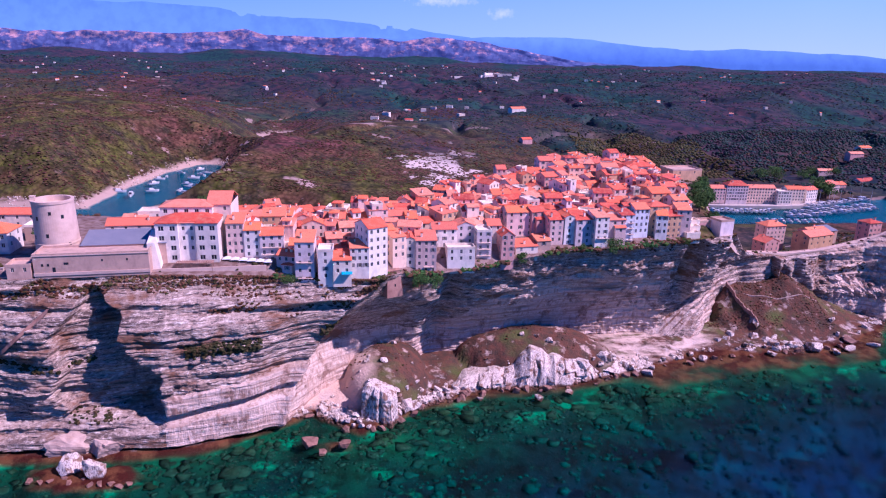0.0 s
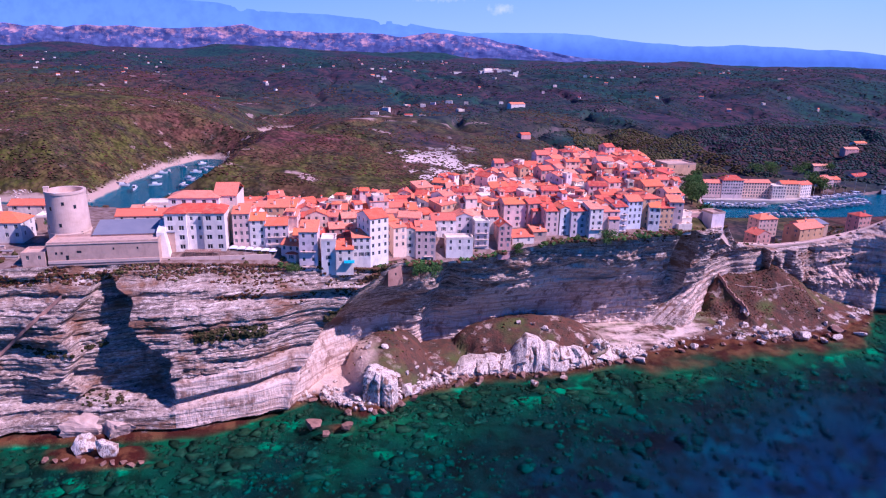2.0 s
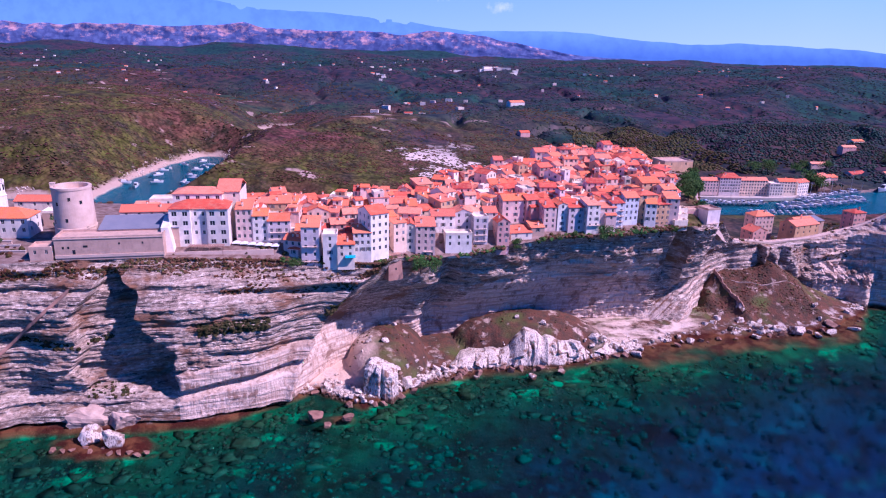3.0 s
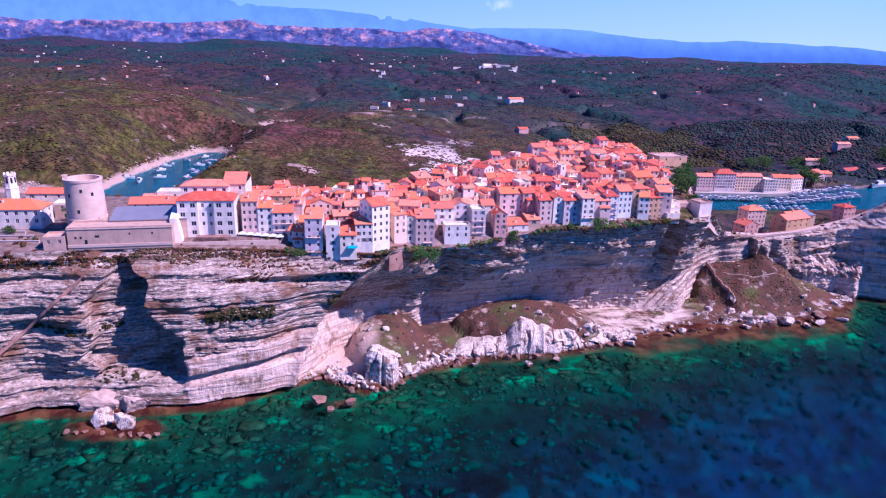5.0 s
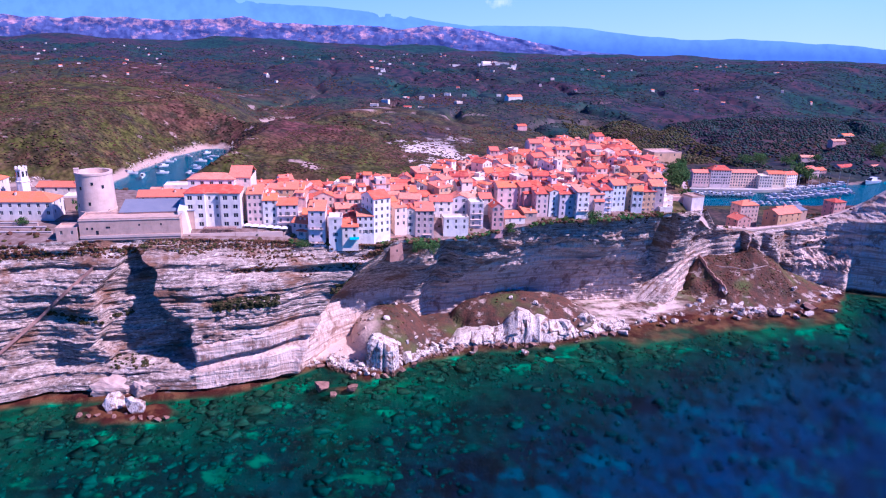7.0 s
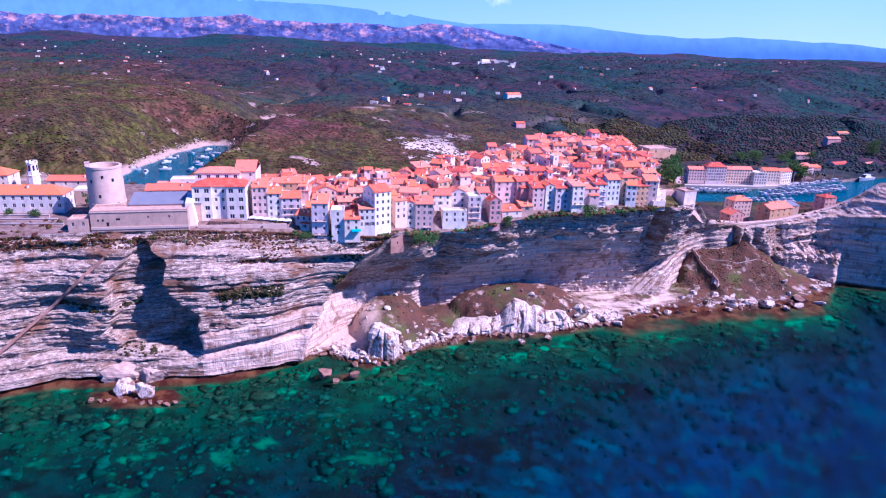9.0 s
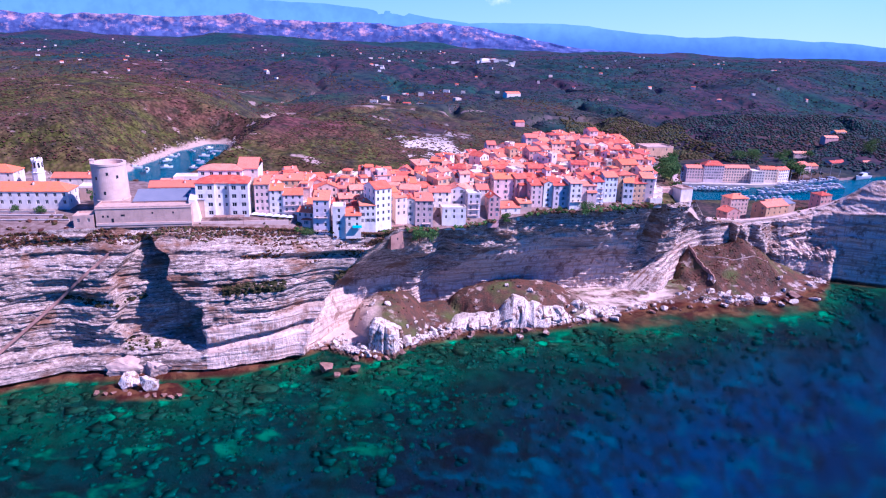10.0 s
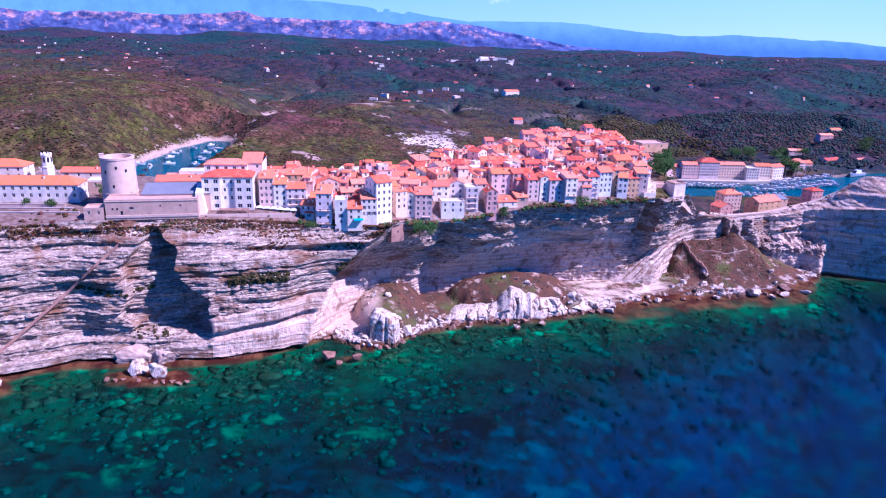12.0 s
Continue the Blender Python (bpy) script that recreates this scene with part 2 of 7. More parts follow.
def maquis_ground():
    m, n, l, b = nodes_of("maquis_ground")
    a, c, d = noise_tex(n, l, 0.006, 6), noise_tex(n, l, 0.05, 6, None, 0.65), noise_tex(n, l, 0.35, 4)
    col = ramp(n, l, a, [(0.34, (0.125, 0.046, 0.042)), (0.44, (0.115, 0.058, 0.03)), (0.52, (0.082, 0.086, 0.012)), (0.60, (0.115, 0.055, 0.036)), (0.70, (0.105, 0.04, 0.048))])
    col = mixed(n, l, spread(n, l, c, 0.44, 0.62), col, (0.035, 0.03, 0.016))
    col = mixed(n, l, spread(n, l, d, 0.52, 0.8), col, (0.13, 0.07, 0.05))
    # crowns of single bushes, with the shade in the gaps between them painted dark
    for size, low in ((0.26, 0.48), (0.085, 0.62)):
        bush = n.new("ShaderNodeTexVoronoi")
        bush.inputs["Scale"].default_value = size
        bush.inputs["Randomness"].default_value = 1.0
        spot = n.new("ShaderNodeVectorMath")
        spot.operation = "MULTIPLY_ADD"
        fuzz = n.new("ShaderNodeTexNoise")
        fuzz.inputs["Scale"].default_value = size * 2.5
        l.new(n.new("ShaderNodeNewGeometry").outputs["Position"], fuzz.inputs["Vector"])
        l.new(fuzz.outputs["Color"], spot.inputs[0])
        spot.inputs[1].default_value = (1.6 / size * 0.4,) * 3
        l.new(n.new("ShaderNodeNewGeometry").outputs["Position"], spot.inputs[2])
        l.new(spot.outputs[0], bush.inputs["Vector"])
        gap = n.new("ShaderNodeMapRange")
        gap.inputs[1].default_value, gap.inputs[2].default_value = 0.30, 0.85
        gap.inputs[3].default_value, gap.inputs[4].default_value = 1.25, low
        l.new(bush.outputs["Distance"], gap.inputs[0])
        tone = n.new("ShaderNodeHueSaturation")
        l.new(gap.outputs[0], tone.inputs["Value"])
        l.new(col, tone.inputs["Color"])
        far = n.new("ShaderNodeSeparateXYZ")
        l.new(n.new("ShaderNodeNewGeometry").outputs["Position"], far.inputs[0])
        # crown contrast fades with distance, imitating haze
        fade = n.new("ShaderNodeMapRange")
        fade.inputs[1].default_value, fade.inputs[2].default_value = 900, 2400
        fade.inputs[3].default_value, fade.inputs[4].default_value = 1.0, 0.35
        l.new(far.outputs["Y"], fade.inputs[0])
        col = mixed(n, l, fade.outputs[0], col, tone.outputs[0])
    slope = n.new("ShaderNodeNewGeometry")
    sep = n.new("ShaderNodeSeparateXYZ")
    l.new(slope.outputs["True Normal"], sep.inputs[0])
    bare = n.new("ShaderNodeMath")
    bare.operation = "MULTIPLY_ADD"
    l.new(c, bare.inputs[0])
    bare.inputs[1].default_value = -0.5
    l.new(sep.outputs["Z"], bare.inputs[2])
    col = mixed(n, l, spread(n, l, bare.outputs[0], 0.42, 0.28), col, (0.42, 0.29, 0.25))
    quarry = n.new("ShaderNodeVectorMath")
    quarry.operation = "DISTANCE"
    place = n.new("ShaderNodeMapping")
    place.inputs["Scale"].default_value = (1.0, 0.62, 0.0)
    l.new(slope.outputs["Position"], place.inputs["Vector"])
    l.new(place.outputs[0], quarry.inputs[0])
    quarry.inputs[1].default_value = (8, 0.62 * 742, 0)
    pit = n.new("ShaderNodeMath")
    pit.operation = "MULTIPLY_ADD"
    l.new(noise_tex(n, l, 0.022, 5), pit.inputs[0])
    pit.inputs[1].default_value = 150.0
    l.new(quarry.outputs["Value"], pit.inputs[2])
    col = mixed(n, l, spread(n, l, pit.outputs[0], 114, 108), col, (0.60, 0.49, 0.42))
    scar = noise_tex(n, l, 1.0, 5, (0.018, 0.03, 0.03))
    col = mixed(n, l, spread(n, l, scar, 0.64, 0.68), col, (0.42, 0.29, 0.24))
    east = n.new("ShaderNodeSeparateXYZ")
    l.new(slope.outputs["Position"], east.inputs[0])
    wood = n.new("ShaderNodeMath")
    wood.operation = "MULTIPLY_ADD"
    l.new(a, wood.inputs[0])
    wood.inputs[1].default_value = 1800.0
    lie = n.new("ShaderNodeMath")
    lie.operation = "MULTIPLY_ADD"
    l.new(east.outputs["X"], lie.inputs[0])
    lie.inputs[1].default_value = 0.8
    l.new(east.outputs["Y"], lie.inputs[2])
    l.new(lie.outputs[0], wood.inputs[2])
    # far woodland cover, its blue-green cast painted in for distance haze
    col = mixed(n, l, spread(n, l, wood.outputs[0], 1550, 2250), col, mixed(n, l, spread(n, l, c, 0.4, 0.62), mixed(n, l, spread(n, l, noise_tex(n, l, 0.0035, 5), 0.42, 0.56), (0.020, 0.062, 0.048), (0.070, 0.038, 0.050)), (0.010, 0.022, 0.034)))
    shore = n.new("ShaderNodeMath")
    shore.operation = "MULTIPLY_ADD"
    l.new(c, shore.inputs[0])
    shore.inputs[1].default_value = -12.0
    l.new(height_of(n, l), shore.inputs[2])
    inlet = n.new("ShaderNodeMath")
    inlet.operation = "MULTIPLY"
    l.new(spread(n, l, shore.outputs[0], 0.5, -3.0), inlet.inputs[0])
    l.new(spread(n, l, east.outputs["X"], -60, -160), inlet.inputs[1])
    col = mixed(n, l, inlet.outputs[0], col, (0.44, 0.31, 0.24))
    town = n.new("ShaderNodeMath")
    town.operation = "MULTIPLY"
    l.new(spread(n, l, east.outputs["Y"], 475, 455), town.inputs[0])
    l.new(spread(n, l, height_of(n, l), 47, 51), town.inputs[1])
    rim = n.new("ShaderNodeMath")
    rim.operation = "MULTIPLY_ADD"
    l.new(east.outputs["Y"], rim.inputs[0])
    rim.inputs[1].default_value = -0.35
    l.new(east.outputs["X"], rim.inputs[2])
    within = n.new("ShaderNodeMath")
    within.operation = "MULTIPLY"
    l.new(town.outputs[0], within.inputs[0])
    l.new(spread(n, l, rim.outputs[0], 20, 12), within.inputs[1])
    dust = mixed(n, l, spread(n, l, d, 0.35, 0.65), (0.30, 0.215, 0.18), (0.15, 0.09, 0.065))
    col = mixed(n, l, within.outputs[0], col, dust)
    # submerged ground painted blue-green, in place of the tint of the water above
    col = mixed(n, l, spread(n, l, height_of(n, l), 0.2, -1.5), col, (0.001, 0.065, 0.10))
    l.new(col, b.inputs["Base Color"])
    b.inputs["Roughness"].default_value = 0.95
    b.inputs["Specular IOR Level"].default_value = 0.1
    bumped(n, l, b, c, 0.6, 2.0)
    return m


def leaves(name, stops):
    m, n, l, b = nodes_of(name)
    g = n.new("ShaderNodeNewGeometry")
    col = ramp(n, l, g.outputs["Random Per Island"], stops)
    col = mixed(n, l, spread(n, l, noise_tex(n, l, 0.02, 4), 0.4, 0.6), col, (0.75, 0.62, 0.55), "MULTIPLY")
    l.new(col, b.inputs["Base Color"])
    b.inputs["Roughness"].default_value = 0.9
    b.inputs["Specular IOR Level"].default_value = 0.15
    return m


def tiles():
    m, n, l, b = nodes_of("roof_tile")
    o = n.new("ShaderNodeObjectInfo")
    col = ramp(n, l, o.outputs["Random"], [(0.0, (0.42, 0.05, 0.028)), (0.2, (0.78, 0.12, 0.04)), (0.4, (0.88, 0.23, 0.055)), (0.55, (0.62, 0.09, 0.045)), (0.72, (0.84, 0.36, 0.20)), (0.85, (0.76, 0.14, 0.06)), (1.0, (0.86, 0.28, 0.11))])
    col = mixed(n, l, spread(n, l, noise_tex(n, l, 0.5, 5), 0.45, 0.75), col, (0.62, 0.20, 0.10))
    col = mixed(n, l, spread(n, l, noise_tex(n, l, 3.5, 3), 0.52, 0.8), col, (0.26, 0.06, 0.03))
    l.new(col, b.inputs["Base Color"])
    b.inputs["Roughness"].default_value = 0.85
    bumped(n, l, b, noise_tex(n, l, 4.0, 2), 0.5, 0.1)
    return m


def plaster(name, c):
    m, n, l, b = nodes_of(name)
    stain = noise_tex(n, l, 1.0, 6, (0.35, 0.35, 0.16), 0.65)
    col = mixed(n, l, spread(n, l, stain, 0.45, 0.75), c, tuple(v * 0.66 for v in c))
    col = mixed(n, l, spread(n, l, noise_tex(n, l, 0.3, 4), 0.5, 0.72), col, tuple(min(1, v * 1.12) for v in c))
    h = n.new("ShaderNodeHueSaturation")
    r = n.new("ShaderNodeMapRange")
    r.inputs[3].default_value, r.inputs[4].default_value = 0.86, 1.1
    l.new(n.new("ShaderNodeObjectInfo").outputs["Random"], r.inputs[0])
    l.new(r.outputs[0], h.inputs["Value"])
    l.new(col, h.inputs["Color"])
    l.new(h.outputs[0], b.inputs["Base Color"])
    b.inputs["Roughness"].default_value = 0.9
    return m


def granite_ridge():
    """A far rocky range: pink outcrops between blue-green scrub, the air in front of it painted as blue tint and
    emission.
    """
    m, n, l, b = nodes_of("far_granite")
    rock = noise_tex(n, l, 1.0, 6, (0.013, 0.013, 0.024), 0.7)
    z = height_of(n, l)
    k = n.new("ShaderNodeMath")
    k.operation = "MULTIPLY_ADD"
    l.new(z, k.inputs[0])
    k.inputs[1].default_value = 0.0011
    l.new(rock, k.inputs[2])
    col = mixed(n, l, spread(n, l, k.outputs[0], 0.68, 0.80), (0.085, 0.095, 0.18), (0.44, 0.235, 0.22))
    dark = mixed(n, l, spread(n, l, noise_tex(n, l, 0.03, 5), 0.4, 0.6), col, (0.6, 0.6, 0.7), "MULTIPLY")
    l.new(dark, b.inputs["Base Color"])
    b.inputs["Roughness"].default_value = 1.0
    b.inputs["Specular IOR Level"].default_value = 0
    # rock emits its own colour, standing in for air light
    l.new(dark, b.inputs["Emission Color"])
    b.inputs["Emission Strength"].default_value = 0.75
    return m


def sky_backdrop():
    """The air low over the horizon, paler to the east, with two faint clouds."""
    m, n, l, b = nodes_of("horizon_sky")
    g, s = n.new("ShaderNodeNewGeometry"), n.new("ShaderNodeSeparateXYZ")
    l.new(g.outputs["Position"], s.inputs[0])
    side = spread(n, l, s.outputs["X"], -2600, 2600)
    low = mixed(n, l, side, (0.34, 0.50, 0.80), (0.54, 0.64, 0.80))
    high = mixed(n, l, side, (0.17, 0.33, 0.74), (0.37, 0.54, 0.80))
    col = mixed(n, l, spread(n, l, s.outputs["Z"], 180, 640), low, high)
    col = mixed(n, l, spread(n, l, s.outputs["Z"], 750, 1700), col, (0.015, 0.09, 0.34))
    for x, z, rx, rz in ((425, 392, 125, 46), (0, 470, 300, 50)):
        place = n.new("ShaderNodeMapping")
        place.vector_type = "TEXTURE"
        place.inputs["Location"].default_value = (x, 0, z)
        place.inputs["Scale"].default_value = (rx, 1e6, rz)
        l.new(g.outputs["Position"], place.inputs["Vector"])
        r = n.new("ShaderNodeVectorMath")
        r.operation = "LENGTH"
        l.new(place.outputs[0], r.inputs[0])
        k = n.new("ShaderNodeMath")
        k.operation = "MULTIPLY_ADD"
        l.new(noise_tex(n, l, 0.02, 6, None, 0.6), k.inputs[0])
        k.inputs[1].default_value = 2.2
        l.new(r.outputs["Value"], k.inputs[2])
        col = mixed(n, l, spread(n, l, k.outputs[0], 1.9, 1.1), col, (0.66, 0.70, 0.78))
    b.inputs["Base Color"].default_value = (0, 0, 0, 1)
    b.inputs["Specular IOR Level"].default_value = 0
    l.new(col, b.inputs["Emission Color"])
    b.inputs["Emission Strength"].default_value = 1.0
    return m


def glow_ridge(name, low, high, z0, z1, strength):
    """Distant mountains; the haze of kilometres of air is painted in as blue glow."""
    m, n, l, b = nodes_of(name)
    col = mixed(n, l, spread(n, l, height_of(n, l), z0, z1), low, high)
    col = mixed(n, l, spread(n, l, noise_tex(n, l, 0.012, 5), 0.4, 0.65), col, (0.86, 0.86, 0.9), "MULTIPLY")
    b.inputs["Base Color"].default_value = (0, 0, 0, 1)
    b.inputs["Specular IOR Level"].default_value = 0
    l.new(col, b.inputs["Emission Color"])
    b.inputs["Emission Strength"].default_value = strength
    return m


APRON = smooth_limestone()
LIMESTONE, WHITE_ROCK, SEABED, DROWNED, WATER = limestone(), white_rock(), seabed_mat(), drowned_mat(), water_mat()
MAQUIS = maquis_ground()
SCRUB = leaves("scrub_leaves", [(0.0, (0.055, 0.042, 0.018)), (0.3, (0.085, 0.078, 0.024)), (0.55, (0.12, 0.065, 0.036)), (0.8, (0.13, 0.052, 0.045)), (1.0, (0.075, 0.08, 0.022))])
DRY_SCRUB = leaves("dry_scrub_leaves", [(0.0, (0.10, 0.05, 0.03)), (0.5, (0.16, 0.075, 0.04)), (1.0, (0.07, 0.075, 0.02))])
OLIVE = leaves("olive_leaves", [(0.0, (0.03, 0.036, 0.012)), (0.5, (0.055, 0.055, 0.018)), (1.0, (0.085, 0.058, 0.026))])
# teal tint stands in for haze over the more distant woods
WOOD = leaves("hazed_wood_leaves", [(0.0, (0.024, 0.052, 0.046)), (0.4, (0.040, 0.086, 0.058)), (0.7, (0.085, 0.050, 0.060)), (1.0, (0.032, 0.070, 0.068))])
GREEN = leaves("green_leaves", [(0.0, (0.02, 0.06, 0.015)), (0.5, (0.05, 0.12, 0.025)), (1.0, (0.09, 0.15, 0.03))])
PINE = leaves("pine_leaves", [(0.0, (0.065, 0.068, 0.026)), (0.4, (0.095, 0.095, 0.028)), (0.75, (0.115, 0.085, 0.036)), (1.0, (0.07, 0.08, 0.026))])
BROWN_ROCK = surface("weedy_brown_rock", (0.34, 0.18, 0.12), (0.14, 0.06, 0.04), 0.5, 0.8, 2.0, 0.8)
BARK = surface("bark", (0.12, 0.08, 0.06), (0.07, 0.05, 0.04), 1.0)
TILE = tiles()
WALLS = {
    "white": plaster("white_plaster", (0.88, 0.78, 0.66)),
    "cream": plaster("cream_plaster", (0.84, 0.70, 0.54)),
    "pink": plaster("pink_plaster", (0.82, 0.57, 0.48)),
    "peach": plaster("peach_plaster", (0.85, 0.61, 0.44)),
    "rose": plaster("rose_plaster", (0.62, 0.34, 0.29)),
    "ochre": plaster("ochre_plaster", (0.66, 0.40, 0.22)),
    "blue": plaster("pale_blue_plaster", (0.68, 0.67, 0.68)),
    "lilac": plaster("lilac_grey_plaster", (0.78, 0.64, 0.60)),
    "stone": plaster("weathered_stone", (0.56, 0.37, 0.27)),
}
GLASS = surface("window_glass", (0.02, 0.025, 0.035), (0.04, 0.045, 0.05), 0.5, 0.12, 2.0, 0.0)
FRAME = surface("painted_frame", (0.55, 0.53, 0.5), (0.45, 0.43, 0.4), 1.0, 0.6, 4.0, 0.0)
SHUTTER = surface("louvred_shutter_paint", (0.20, 0.24, 0.27), (0.28, 0.22, 0.2), 0.2, 0.6, 4.0, 0.0, random=0.4)
PALE_STONE = surface("pale_stone", (0.74, 0.55, 0.43), (0.58, 0.40, 0.30), 0.3)
FOOT_STONE = surface("pinkish_bedrock", (0.66, 0.49, 0.38), (0.40, 0.26, 0.19), 0.25, 0.9, 1.6, 0.8)
WORN_STONE = surface("worn_brown_stone", (0.46, 0.26, 0.19), (0.26, 0.13, 0.09), 0.3)
PAVING = surface("dusty_paving", (0.55, 0.47, 0.41), (0.44, 0.37, 0.32), 0.15)
SLATE = surface("grey_sheet_roof", (0.20, 0.21, 0.25), (0.26, 0.26, 0.29), 0.2, 0.6)
GEL = surface("white_gelcoat", (0.80, 0.80, 0.80), (0.74, 0.74, 0.75), 0.5, 0.3, 2.0, 0.0)
DECK = surface("boat_deck", (0.50, 0.44, 0.36), (0.60, 0.55, 0.48), 0.8)
NAVY = surface("dark_canvas", (0.05, 0.07, 0.14), (0.07, 0.09, 0.16), 0.6)
METAL = surface("mast_metal", (0.6, 0.6, 0.62), (0.5, 0.5, 0.52), 1.0, 0.4, 4.0, 0.0, 0.8)
AWNING = surface("white_canvas", (0.80, 0.78, 0.76), (0.74, 0.72, 0.70), 0.6)
BLUE_CANVAS = surface("turquoise_canvas", (0.02, 0.42, 0.62), (0.03, 0.36, 0.55), 0.6)


# ---- geometry helpers ----
def build(name, verts, faces, mats, index=None, smooth=False):
    me = bpy.data.meshes.new(name)
    me.from_pydata([tuple(map(float, v)) for v in verts] if not isinstance(verts, np.ndarray) else verts.tolist(), [], faces if isinstance(faces, list) else faces.tolist())
    for m in mats if isinstance(mats, (list, tuple)) else [mats]:
        me.materials.append(m)
    if index is not None:
        me.polygons.foreach_set("material_index", np.asarray(index, dtype=np.int32))
    if smooth:
        me.polygons.foreach_set("use_smooth", np.ones(len(me.polygons), dtype=bool))
    me.update()
    return me


def part(name, me, parent, label="", at=None):
    ob = new(name, me)
    ob.parent = parent
    if at is not None:
        ob.matrix_basis = at
    return tagged(ob, label)


def thing(name, at, label, category, group=""):
    ob = new(name)
    ob.matrix_basis = at
    return tagged(ob, label, category, group)


def box(x0, x1, y0, y1, z0, z1):
    v = [(x0, y0, z0), (x1, y0, z0), (x1, y1, z0), (x0, y1, z0), (x0, y0, z1), (x1, y0, z1), (x1, y1, z1), (x0, y1, z1)]
    return v, [(0, 3, 2, 1), (4, 5, 6, 7), (0, 1, 5, 4), (1, 2, 6, 5), (2, 3, 7, 6), (3, 0, 4, 7)]


def joined(*pieces):
    v, f = [], []
    for a, b in pieces:
        k = len(v)
        v += list(a)
        f += [tuple(i + k for i in q) for q in b]
    return v, f


def hashed(i, j, seed):
    h = (i.astype(np.int64) * 374761393 + j.astype(np.int64) * 668265263 + seed * 2147483647) & 0xFFFFFFFF
    h = ((h ^ (h >> 13)) * 1274126177) & 0xFFFFFFFF
    return ((h ^ (h >> 16)) & 0xFFFF) / 65535.0


def vnoise(x, y, seed=0):
    x, y = np.asarray(x, float), np.asarray(y, float)
    i, j = np.floor(x), np.floor(y)
    fx, fy = x - i, y - j
    fx, fy = fx * fx * (3 - 2 * fx), fy * fy * (3 - 2 * fy)
    a, b = hashed(i, j, seed), hashed(i + 1, j, seed)
    c, d = hashed(i, j + 1, seed), hashed(i + 1, j + 1, seed)
    return (a + (b - a) * fx) * (1 - fy) + (c + (d - c) * fx) * fy - 0.5


def fbm(x, y, seed=0, octaves=4):
    out, a = 0.0, 1.0
    for k in range(octaves):
        out = out + a * vnoise(np.asarray(x) * 2 ** k, np.asarray(y) * 2 ** k, seed + k)
        a *= 0.5
    return out


def step(v):
    v = np.clip(v, 0.0, 1.0)
    return v * v * (3 - 2 * v)


def grid_faces(rows, cols):
    a = (np.arange(rows - 1)[:, None] * cols + np.arange(cols - 1)[None, :]).ravel()
    return np.stack([a, a + 1, a + cols + 1, a + cols], 1)


# ---- the shape of the land ----
# plan of the cliff, from west to east: its foot, and its brow with the height
FOOT = [(-900, 150), (-420, 165), (-250, 181), (-182, 194), (-156, 210), (-128, 212), (-98, 214), (-78, 222), (-60, 230.5), (-55, 241), (-47, 256), (-35, 270), (-20, 280), (0, 286), (25, 294), (60, 305), (90, 313), (116, 321), (138, 334), (152, 350), (170, 362), (198, 359), (225, 363), (248, 364), (262, 356), (296, 342), (420, 300), (900, 250)]
BROW = [(-900, 170, 60), (-420, 190, 60), (-250, 206, 60), (-184, 216, 60), (-156, 223, 61), (-128, 231, 61), (-98, 237, 60), (-62, 246.5, 57), (-24, 248.5, 55.5), (-19, 254, 55.5), (-14, 260, 54.5), (-6, 262.5, 54), (3, 264.8, 53.5), (12, 267.8, 54), (22, 271.2, 55), (56, 284, 58.5), (88, 290, 59.5), (119, 301, 60), (140, 309, 60), (152, 324, 58), (168, 346, 42), (198, 360, 35.5), (222, 362, 38.5), (246, 367, 43.5), (261, 367, 49), (283, 364, 66), (430, 310, 70), (900, 300, 70)]
SHORE = [(-900, 145), (-420, 160), (-250, 176), (-182, 190), (-156, 206), (-118, 208.5), (-98, 211), (-78, 219), (-62, 231), (-50, 243), (-40, 236), (-28, 229), (-17, 237), (-6, 248), (16, 262), (35, 267), (60, 269), (83, 280), (101, 287), (140, 302), (165, 306), (185, 313), (217, 320), (244, 338), (260, 357), (293, 346), (420, 295), (900, 245)]


def guide(points, s):
    p = np.array(points, float)
    k = np.arange(len(p))
    return np.stack([np.interp(s, k, p[:, c]) for c in range(p.shape[1])], -1)


def channel(x, y, line, halves):
    """How far a place lies from the edge of a channel of water."""
    best = np.full(np.broadcast(x, y).shape, 1e9)
    for (x0, y0), (x1, y1), h0, h1 in zip(line, line[1:], halves, halves[1:]):
        dx, dy = x1 - x0, y1 - y0
        t = np.clip(((x - x0) * dx + (y - y0) * dy) / (dx * dx + dy * dy), 0, 1)
        best = np.minimum(best, np.hypot(x - x0 - t * dx, y - y0 - t * dy) - (h0 + (h1 - h0) * t))
    return best


INLET = [(-1200, 450), (-600, 505), (-300, 545), (-225, 530), (0, 545), (240, 608), (380, 625), (470, 655), (560, 700)]
COVE = [(-285, 605), (-282, 680), (-283, 760), (-285, 812)]


